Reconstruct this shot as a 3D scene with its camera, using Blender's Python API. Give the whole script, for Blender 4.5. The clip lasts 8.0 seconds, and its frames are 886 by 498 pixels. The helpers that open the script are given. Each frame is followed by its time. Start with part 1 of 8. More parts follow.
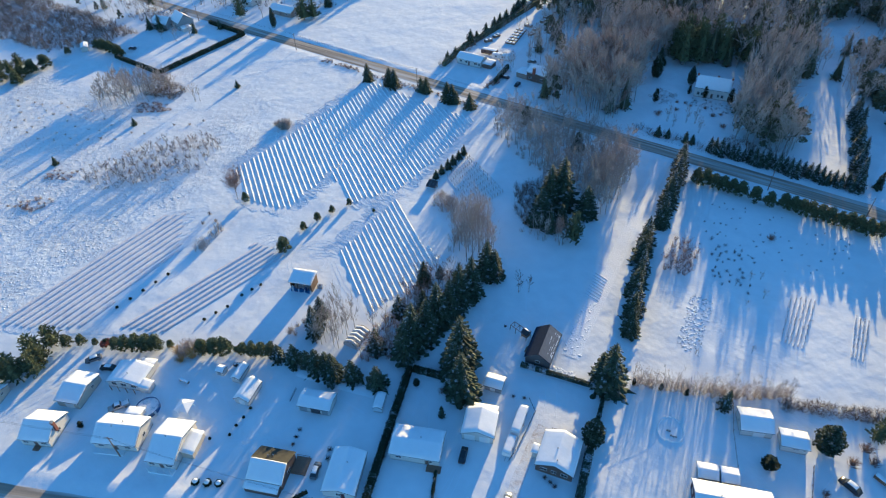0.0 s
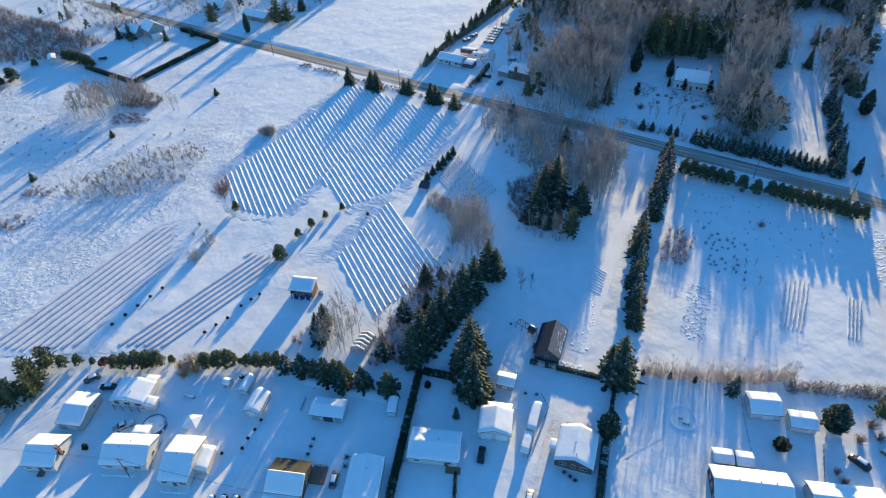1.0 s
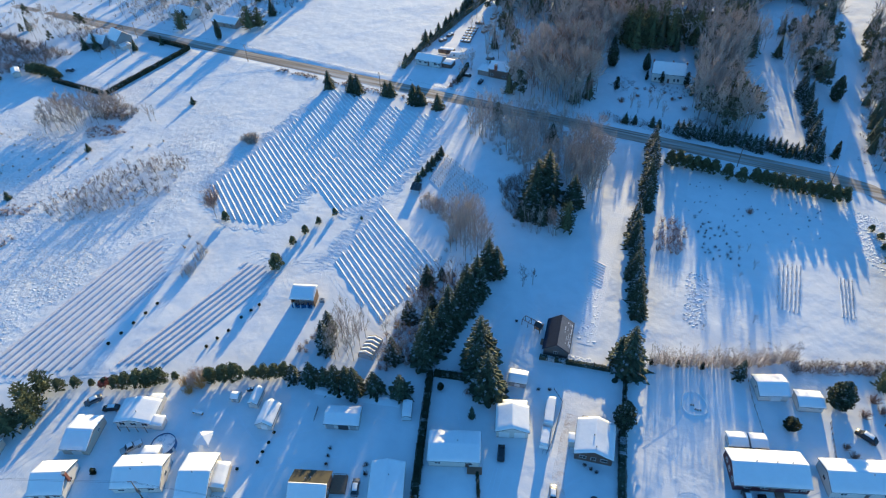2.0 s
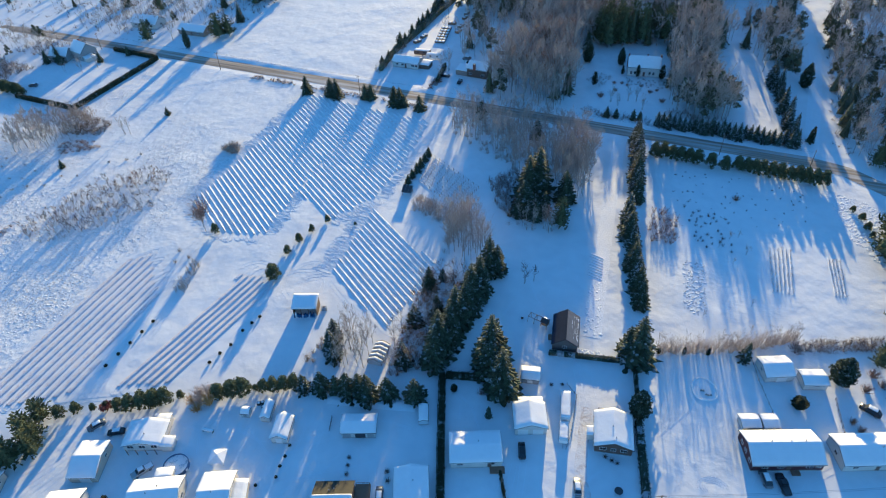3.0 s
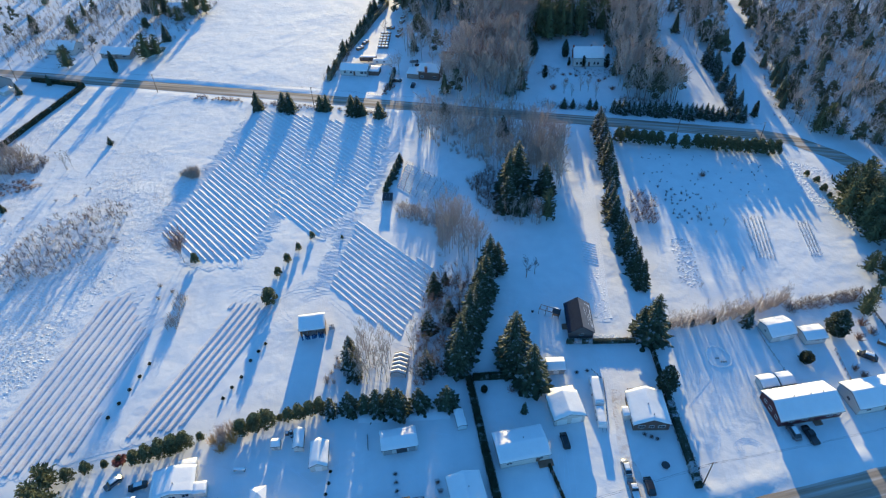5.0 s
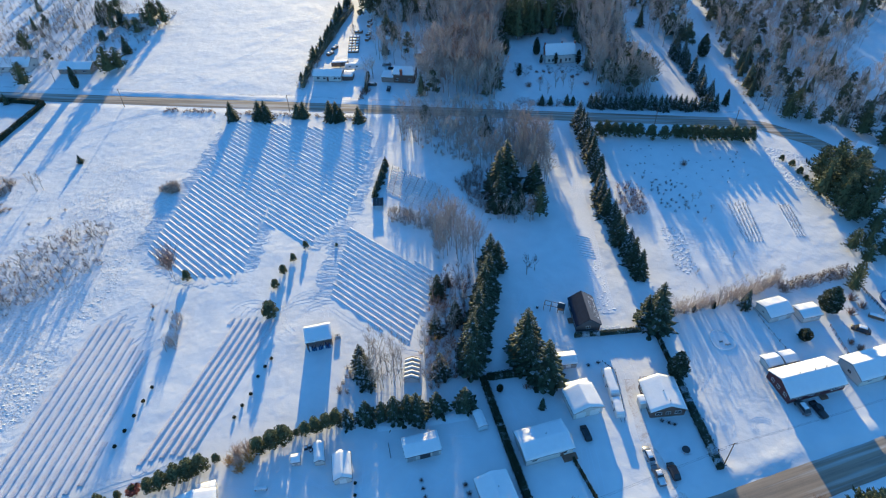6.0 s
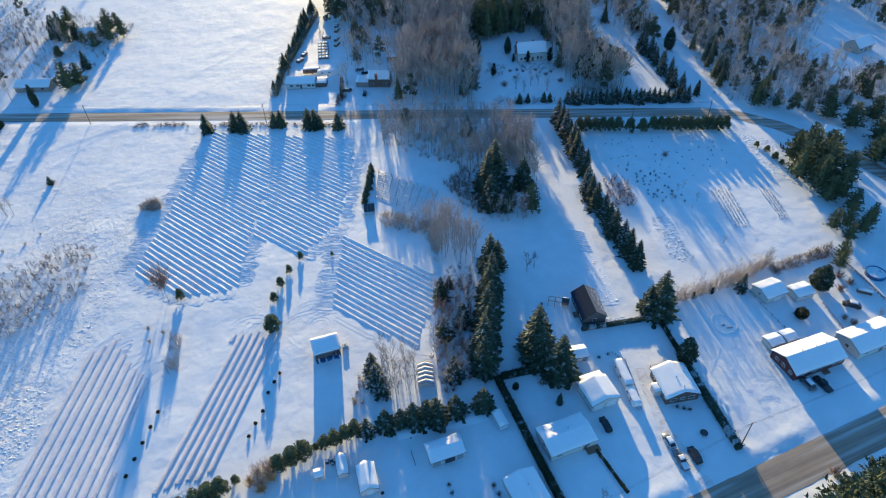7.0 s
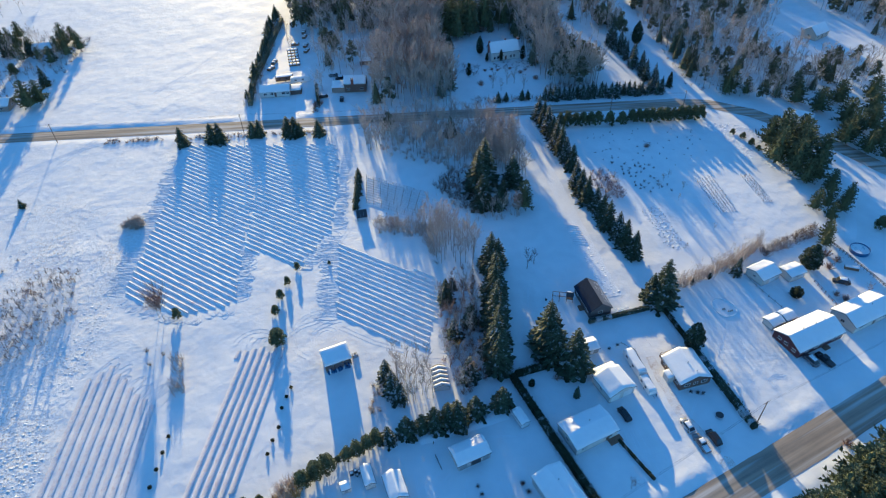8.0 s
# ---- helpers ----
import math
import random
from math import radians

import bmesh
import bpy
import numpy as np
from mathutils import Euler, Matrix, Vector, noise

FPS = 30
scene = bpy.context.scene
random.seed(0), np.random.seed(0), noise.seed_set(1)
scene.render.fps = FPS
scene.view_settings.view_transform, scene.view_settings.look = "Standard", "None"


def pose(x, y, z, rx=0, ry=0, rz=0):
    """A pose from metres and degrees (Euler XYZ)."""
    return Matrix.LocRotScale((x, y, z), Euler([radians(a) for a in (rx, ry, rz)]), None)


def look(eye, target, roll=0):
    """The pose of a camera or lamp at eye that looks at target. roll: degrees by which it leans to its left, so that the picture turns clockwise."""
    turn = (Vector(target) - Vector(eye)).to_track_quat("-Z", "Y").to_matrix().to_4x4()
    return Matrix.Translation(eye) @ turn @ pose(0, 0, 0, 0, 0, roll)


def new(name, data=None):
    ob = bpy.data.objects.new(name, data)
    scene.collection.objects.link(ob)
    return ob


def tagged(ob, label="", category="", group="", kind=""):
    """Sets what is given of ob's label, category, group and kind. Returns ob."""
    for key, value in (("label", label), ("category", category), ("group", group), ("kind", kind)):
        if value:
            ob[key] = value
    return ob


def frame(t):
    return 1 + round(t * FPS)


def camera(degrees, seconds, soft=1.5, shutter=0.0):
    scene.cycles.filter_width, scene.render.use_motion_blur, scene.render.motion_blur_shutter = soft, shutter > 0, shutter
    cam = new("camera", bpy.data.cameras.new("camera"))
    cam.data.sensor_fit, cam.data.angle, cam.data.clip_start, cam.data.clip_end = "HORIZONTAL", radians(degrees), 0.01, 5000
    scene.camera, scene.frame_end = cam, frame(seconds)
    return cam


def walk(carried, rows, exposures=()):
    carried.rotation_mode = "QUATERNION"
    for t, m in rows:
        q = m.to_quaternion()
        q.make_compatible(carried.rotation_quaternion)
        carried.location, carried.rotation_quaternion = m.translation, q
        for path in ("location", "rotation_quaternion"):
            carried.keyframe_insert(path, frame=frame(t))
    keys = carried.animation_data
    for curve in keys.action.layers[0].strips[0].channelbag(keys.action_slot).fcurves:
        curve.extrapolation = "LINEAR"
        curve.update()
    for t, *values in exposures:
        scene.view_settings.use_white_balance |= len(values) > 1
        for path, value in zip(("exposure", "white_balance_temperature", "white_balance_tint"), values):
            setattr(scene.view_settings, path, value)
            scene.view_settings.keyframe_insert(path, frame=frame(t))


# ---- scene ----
cam = camera(69.7, 8.0, 1.15)
METRES, EYE, TILT, LEAN, TURN = 98.5, 141.6, -41.28, 1.75, 34.3
ROWS = [
    (0.0, 0.0, 0.0, 0.0, 0.0, -0.0, -0.0),
    (0.5, -0.0484, 0.0025, 0.0006, -1.36, 0.01, 1.24),
    (1.0, -0.099, 0.0065, 0.0024, -2.77, -0.0, 2.53),
    (1.5, -0.1521, 0.012, 0.0057, -4.26, -0.06, 3.88),
    (3.0, -0.3204, 0.0403, 0.0252, -9.12, -0.46, 8.17),
    (3.5, -0.3809, 0.0541, 0.0349, -10.93, -0.68, 9.71),
    (4.0, -0.443, 0.0703, 0.0473, -12.84, -0.97, 11.24),
    (4.5, -0.5059, 0.0891, 0.0612, -14.81, -1.29, 12.84),
    (6.0, -0.6907, 0.159, 0.1151, -20.98, -2.66, 17.64),
    (6.5, -0.7498, 0.1872, 0.1366, -23.12, -3.24, 19.23),
    (7.0, -0.8077, 0.2165, 0.16, -25.29, -3.87, 20.8),
    (7.5, -0.8636, 0.2487, 0.1852, -27.45, -4.58, 22.32),
    (8.0, -0.9168, 0.2821, 0.2116, -29.67, -5.36, 23.85),
]
STOPS, KELVIN, TINT = 1.42, 4080, 0
walk(cam, [(t, pose(0, 0, EYE, TILT, LEAN, TURN) @ pose(METRES * x, METRES * y, METRES * z, 90 + pitch, roll, yaw)) for t, x, y, z, yaw, pitch, roll in ROWS],
     [(0.0, STOPS, KELVIN, TINT), (8.0, STOPS, KELVIN, TINT)])

# ---- light: a low winter sun behind the fields, clear blue sky ----
SUN_ELEV, SUN_AZ = 8.8, -11.0          # azimuth: degrees from +y towards +x
sun_way = Vector((math.sin(radians(SUN_AZ)) * math.cos(radians(SUN_ELEV)), math.cos(radians(SUN_AZ)) * math.cos(radians(SUN_ELEV)), math.sin(radians(SUN_ELEV))))
world = bpy.data.worlds.new("winter_sky")
scene.world = world
world.use_nodes = True
wn = world.node_tree
sky = wn.nodes.new("ShaderNodeTexSky")
sky.sky_type = "NISHITA"
sky.sun_disc = False
sky.sun_elevation, sky.sun_rotation = radians(SUN_ELEV), radians(SUN_AZ)
sky.altitude, sky.air_density, sky.dust_density, sky.ozone_density = 200, 1.0, 0.1, 1.45
wn.links.new(sky.outputs[0], wn.nodes["Background"].inputs[0])
wn.nodes["Background"].inputs[1].default_value = 0.079
sun = new("sun", bpy.data.lights.new("sun", "SUN"))
sun.data.energy, sun.data.angle, sun.data.color = 4.6, radians(0.5), (1.0, 0.54, 0.142)
sun.matrix_world = look(sun_way * 500, (0, 0, 0))

# ---- materials ----


def material(name, colour, rough=0.8, vary=0.15, scale=3.0, bump=0.0, bump_scale=20.0, metal=0.0, per="noise", second=None, amount=0.5, soft=0.1):
    """A surface with its colour varied at two scales, fine relief, and where given a second colour in patches."""
    m = bpy.data.materials.new(name)
    m.use_nodes = True
    t = m.node_tree
    b = t.nodes["Principled BSDF"]
    b.inputs["Roughness"].default_value, b.inputs["Metallic"].default_value = rough, metal
    if rough > 0.7:
        b.inputs["Specular IOR Level"].default_value = 0.2
    co = t.nodes.new("ShaderNodeTexCoord")
    n1, n2 = t.nodes.new("ShaderNodeTexNoise"), t.nodes.new("ShaderNodeTexNoise")
    n1.inputs["Scale"].default_value, n2.inputs["Scale"].default_value = scale, scale * 9
    n1.inputs["Detail"].default_value = 4
    for n in (n1, n2):
        t.links.new(co.outputs["Object"], n.inputs["Vector"])
    add = t.nodes.new("ShaderNodeMath")
    add.operation = "ADD"
    t.links.new(n1.outputs[0], add.inputs[0])
    t.links.new(n2.outputs[0], add.inputs[1])
    src = add.outputs[0]
    if per != "noise":
        extra = t.nodes.new("ShaderNodeNewGeometry") if per == "island" else t.nodes.new("ShaderNodeObjectInfo")
        more = t.nodes.new("ShaderNodeMath")
        more.operation = "ADD"
        t.links.new(src, more.inputs[0])
        t.links.new(extra.outputs["Random Per Island" if per == "island" else "Random"], more.inputs[1])
        half = t.nodes.new("ShaderNodeMath")
        half.operation = "SUBTRACT"
        t.links.new(more.outputs[0], half.inputs[0])
        half.inputs[1].default_value = 0.5
        src = half.outputs[0]
    ramp = t.nodes.new("ShaderNodeMapRange")
    ramp.inputs[1].default_value, ramp.inputs[2].default_value = 0.5, 1.5
    ramp.inputs[3].default_value, ramp.inputs[4].default_value = 1 - vary, 1 + vary
    t.links.new(src, ramp.inputs[0])
    mul = t.nodes.new("ShaderNodeVectorMath")
    mul.operation = "MULTIPLY"
    mul.inputs[0].default_value = colour
    t.links.new(ramp.outputs[0], mul.inputs[1])
    out = mul.outputs[0]
    if second:
        mix = t.nodes.new("ShaderNodeMix")
        mix.data_type = "RGBA"
        cut = t.nodes.new("ShaderNodeMapRange")
        edge = 1.0 + 0.5 * (0.5 - amount) if per == "noise" else 1.5 - amount
        cut.inputs[1].default_value, cut.inputs[2].default_value = edge - (soft - 0.1) / 2, edge + (soft + 0.1) / 2
        t.links.new(src, cut.inputs[0])
        t.links.new(cut.outputs[0], mix.inputs[0])
        t.links.new(out, mix.inputs[6])
        mix.inputs[7].default_value = (*second, 1)
        out = mix.outputs[2]
    t.links.new(out, b.inputs["Base Color"])
    if bump:
        n3, bp = t.nodes.new("ShaderNodeTexNoise"), t.nodes.new("ShaderNodeBump")
        n3.inputs["Scale"].default_value, n3.inputs["Detail"].default_value = bump_scale, 5
        t.links.new(co.outputs["Object"], n3.inputs["Vector"])
        t.links.new(n3.outputs[0], bp.inputs["Height"])
        bp.inputs["Distance"].default_value = bump
        t.links.new(bp.outputs[0], b.inputs["Normal"])
    return m


def snow_ground():
    """Settled snow: soft drifts, a tussocky meadow in the west with dry grass showing through, smooth fields elsewhere."""
    m = bpy.data.materials.new("snow_ground")
    m.use_nodes = True
    t = m.node_tree
    b = t.nodes["Principled BSDF"]
    b.inputs["Roughness"].default_value = 0.74
    b.inputs["Specular IOR Level"].default_value = 0.22
    co = t.nodes.new("ShaderNodeTexCoord")
    sep = t.nodes.new("ShaderNodeSeparateXYZ")
    t.links.new(co.outputs["Object"], sep.inputs[0])

    def noise_at(scale, detail=4.0, rough=0.5, stretch=None):
        n = t.nodes.new("ShaderNodeTexNoise")
        n.inputs["Scale"].default_value, n.inputs["Detail"].default_value, n.inputs["Roughness"].default_value = scale, detail, rough
        if stretch:
            mp = t.nodes.new("ShaderNodeMapping")
            mp.inputs["Scale"].default_value = stretch
            t.links.new(co.outputs["Object"], mp.inputs[0])
            t.links.new(mp.outputs[0], n.inputs["Vector"])
        else:
            t.links.new(co.outputs["Object"], n.inputs["Vector"])
        return n.outputs[0]

    def calc(op, a, c):
        n = t.nodes.new("ShaderNodeMath")
        n.operation = op
        for i, v in enumerate((a, c)):
            if isinstance(v, (int, float)):
                n.inputs[i].default_value = v
            else:
                t.links.new(v, n.inputs[i])
        return n.outputs[0]

    def ramp(v, lo, hi, a=0.0, c=1.0):
        n = t.nodes.new("ShaderNodeMapRange")
        n.interpolation_type = "SMOOTHSTEP"
        for i, w in enumerate((lo, hi, a, c)):
            n.inputs[i + 1].default_value = w
        t.links.new(v, n.inputs[0])
        return n.outputs[0]

    wobble = calc("MULTIPLY", calc("SUBTRACT", noise_at(0.03), 0.5), 40)
    west = ramp(calc("ADD", sep.outputs[0], wobble), -200, -188, 1.0, 0.0)
    south = ramp(sep.outputs[1], 222, 219)
    meadow = calc("MULTIPLY", calc("MULTIPLY", west, south), ramp(calc("ADD", noise_at(0.03, 4), calc("MULTIPLY", sep.outputs[1], -0.0022)), 0.02, 0.34, 0.22, 1.0))
    tufts = noise_at(0.48, 5, 0.62, (1.0, 0.7, 1.0))
    drift = noise_at(0.10, 3, 0.45, (1.0, 0.7, 1.0))
    fine = noise_at(2.5, 4)
    h1 = calc("MULTIPLY", calc("MULTIPLY", tufts, meadow), 0.5)
    h2 = calc("MULTIPLY", drift, 0.6)
    h3 = calc("ADD", calc("ADD", calc("MULTIPLY", fine, 0.015), calc("MULTIPLY", noise_at(0.3, 3), 0.12)), calc("MULTIPLY", calc("MULTIPLY", noise_at(0.7, 3, 0.5, (0.8, 1.1, 1.0)), 0.10), ramp(noise_at(0.045, 3), 0.42, 0.68)))
    bp = t.nodes.new("ShaderNodeBump")
    bp.inputs["Distance"].default_value = 1.0
    t.links.new(calc("ADD", calc("ADD", h1, h2), h3), bp.inputs["Height"])
    t.links.new(bp.outputs[0], b.inputs["Normal"])
    grass = calc("MULTIPLY", ramp(noise_at(1.6, 5, 0.65), 0.48, 0.68), calc("MULTIPLY", meadow, ramp(noise_at(0.05, 3), 0.34, 0.56)))
    mix = t.nodes.new("ShaderNodeMix")
    mix.data_type = "RGBA"
    t.links.new(calc("MULTIPLY", grass, 0.72), mix.inputs[0])
    tone = t.nodes.new("ShaderNodeMix")
    tone.data_type = "RGBA"
    tone.inputs[6].default_value, tone.inputs[7].default_value = (0.72, 0.735, 0.755, 1), (0.88, 0.89, 0.9, 1)
    t.links.new(noise_at(0.2), tone.inputs[0])
    t.links.new(tone.outputs[2], mix.inputs[6])
    mix.inputs[7].default_value = (0.33, 0.24, 0.16, 1)
    t.links.new(mix.outputs[2], b.inputs["Base Color"])
    return m


SNOW = snow_ground()
SNOW_ROOF = material("snow_cover", (0.86, 0.87, 0.89), 0.7, 0.05, 0.6, 0.05, 0.9)
SNOW_ROW = material("snow_ridge", (0.84, 0.85, 0.87), 0.7, 0.10, 0.8, 0.10, 2.6, second=(0.52, 0.43, 0.41), amount=0.26, soft=0.3)
STUBBLE = material("snow_over_stubble", (0.78, 0.77, 0.79), 0.75, 0.12, 0.9, 0.12, 2.4, second=(0.57, 0.51, 0.53), amount=0.32, soft=0.4)
SNOW_TRACK = material("snow_packed", (0.82, 0.84, 0.87), 0.7, 0.06, 0.7, 0.08, 2.5)


def road_surface(name, angle, bare, sand, icy, share):
    """Asphalt with sand and pressed snow drawn out in long streaks along the way of the wheels."""
    m = material(name, bare, 0.85, 0.2, 0.3, 0.02, 5.0)
    t = m.node_tree
    b = t.nodes["Principled BSDF"]
    out = b.inputs["Base Color"].links[0].from_socket
    co, mp = t.nodes.new("ShaderNodeTexCoord"), t.nodes.new("ShaderNodeMapping")
    mp.vector_type = "TEXTURE"
    mp.inputs["Rotation"].default_value = (0, 0, radians(angle))
    mp.inputs["Scale"].default_value = (30.0, 1.0, 1.0)
    t.links.new(co.outputs["Object"], mp.inputs[0])
    for k, (colour, lo, hi, scale, top) in enumerate(((sand, 0.38, 0.62, 0.9, 0.8), (icy, 0.62 - 0.25 * share, 0.78 - 0.2 * share, 0.55, 0.8))):
        n, cut, mix = t.nodes.new("ShaderNodeTexNoise"), t.nodes.new("ShaderNodeMapRange"), t.nodes.new("ShaderNodeMix")
        n.inputs["Scale"].default_value, n.inputs["Detail"].default_value = scale, 5
        t.links.new(mp.outputs[0], n.inputs["Vector"])
        cut.inputs[1].default_value, cut.inputs[2].default_value, cut.inputs[4].default_value = lo, hi, top
        t.links.new(n.outputs[0], cut.inputs[0])
        mix.data_type = "RGBA"
        t.links.new(cut.outputs[0], mix.inputs[0])
        t.links.new(out, mix.inputs[6])
        mix.inputs[7].default_value = (*colour, 1)
        out = mix.outputs[2]
    t.links.new(out, b.inputs["Base Color"])
    return m


SAND_ROAD = road_surface("sanded_road", 0, (0.22, 0.19, 0.155), (0.46, 0.38, 0.28), (0.64, 0.61, 0.57), 0.65)
SNOW_ROAD = road_surface("snowy_road", 24.7, (0.27, 0.235, 0.19), (0.42, 0.35, 0.26), (0.64, 0.62, 0.59), 0.5)
BARK = material("bark", (0.36, 0.325, 0.29), 0.9, 0.35, 2.0, 0.02, 14.0)
TWIG = material("bare_twigs", (0.44, 0.385, 0.335), 0.9, 0.2, 1.0, per="island")
TWIG_RED = material("red_brown_twigs", (0.28, 0.20, 0.16), 0.9, 0.35, 1.0, per="island")
TWIG_ORANGE = material("orange_dry_leaves", (0.45, 0.31, 0.13), 0.9, 0.35, 1.0, per="island")
DRY = material("dry_grass", (0.50, 0.43, 0.37), 0.9, 0.3, 1.0, per="island")
SPRUCE = material("spruce_needles", (0.056, 0.071, 0.043), 0.75, 0.5, 0.8, per="island", second=(0.35, 0.36, 0.38), amount=0.07)
SPRUCE_SNOWY = material("snow_dusted_needles", (0.052, 0.066, 0.043), 0.75, 0.5, 0.8, per="island", second=(0.45, 0.46, 0.48), amount=0.24)
PINE = material("pine_needles", (0.12, 0.135, 0.068), 0.75, 0.5, 0.8, per="island", second=(0.15, 0.16, 0.08), amount=0.3)
CEDAR = material("cedar_foliage", (0.026, 0.034, 0.018), 0.8, 0.4, 0.9, per="island", second=(0.3, 0.31, 0.32), amount=0.01)
FAR_FIR = material("conifer_wood_needles", (0.12, 0.13, 0.075), 0.8, 0.5, 0.8, per="island", second=(0.12, 0.125, 0.09), amount=0.3)
BRUSH = material("brown_brush", (0.21, 0.17, 0.14), 0.9, 0.25, 1.0, per="island")
DARK_STALK = material("dark_stalks", (0.10, 0.085, 0.075), 0.9, 0.35, 1.0, per="island")
RED_LEAF = material("red_bush_leaves", (0.22, 0.075, 0.055), 0.8, 0.4, 0.9, per="island")
WHITE_WALL = material("white_cladding", (0.60, 0.58, 0.54), 0.6, 0.06, 0.6, 0.01, 6.0)
BEIGE_WALL = material("beige_cladding", (0.52, 0.46, 0.37), 0.65, 0.08, 0.6, 0.01, 6.0)
GREY_WALL = material("grey_cladding", (0.33, 0.33, 0.33), 0.65, 0.08, 0.6, 0.01, 6.0)
BROWN_WALL = material("brown_cladding", (0.12, 0.085, 0.065), 0.7, 0.1, 0.6, 0.01, 6.0)
MAROON_WALL = material("maroon_cladding", (0.06, 0.02, 0.027), 0.65, 0.1, 0.6, 0.01, 6.0)
STONE_WALL = material("stone_facing", (0.30, 0.25, 0.21), 0.85, 0.3, 1.6, 0.03, 3.0)
SHINGLE = material("dark_shingles", (0.016, 0.029, 0.056), 0.95, 0.3, 1.2, 0.02, 6.0)
OLIVE_ROOF = material("olive_shingles", (0.062, 0.058, 0.042), 0.85, 0.25, 1.2, 0.02, 6.0)
CONCRETE = material("concrete", (0.36, 0.35, 0.33), 0.85, 0.12, 1.0, 0.01, 8.0)
BRICK = material("chimney_brick", (0.24, 0.10, 0.07), 0.85, 0.2, 2.0, 0.02, 8.0)
WOOD = material("weathered_wood", (0.22, 0.16, 0.11), 0.8, 0.25, 1.5, 0.01, 12.0)
WHITE_PAINT = material("white_paint", (0.75, 0.75, 0.74), 0.45, 0.05, 1.0)
DARK_PAINT = material("dark_paint", (0.05, 0.05, 0.055), 0.5, 0.2, 1.0)
GLASS = material("window_glass", (0.03, 0.035, 0.045), 0.08, 0.1, 1.0)
STEEL = material("galvanised_steel", (0.45, 0.46, 0.47), 0.4, 0.1, 2.0, metal=0.7)
BLUE_TARP = material("blue_sheeting", (0.05, 0.10, 0.24), 0.5, 0.3, 1.2, 0.03, 3.0)
PLASTIC_FILM = material("translucent_film", (0.68, 0.70, 0.72), 0.35, 0.06, 1.0, 0.03, 2.0)
TYRE = material("tyre_rubber", (0.02, 0.02, 0.02), 0.85, 0.2, 4.0)
CAR_DARK = material("dark_car_paint", (0.025, 0.027, 0.032), 0.25, 0.1, 1.0)
CAR_GREY = material("grey_car_paint", (0.18, 0.18, 0.19), 0.3, 0.1, 1.0, metal=0.4)
CAR_SILVER = material("silver_car_paint", (0.42, 0.43, 0.44), 0.3, 0.1, 1.0, metal=0.5)
POOL_SHEET = material("pool_cover", (0.30, 0.40, 0.50), 0.5, 0.15, 0.8, 0.02, 3.0, second=(0.8, 0.82, 0.85), amount=0.85)


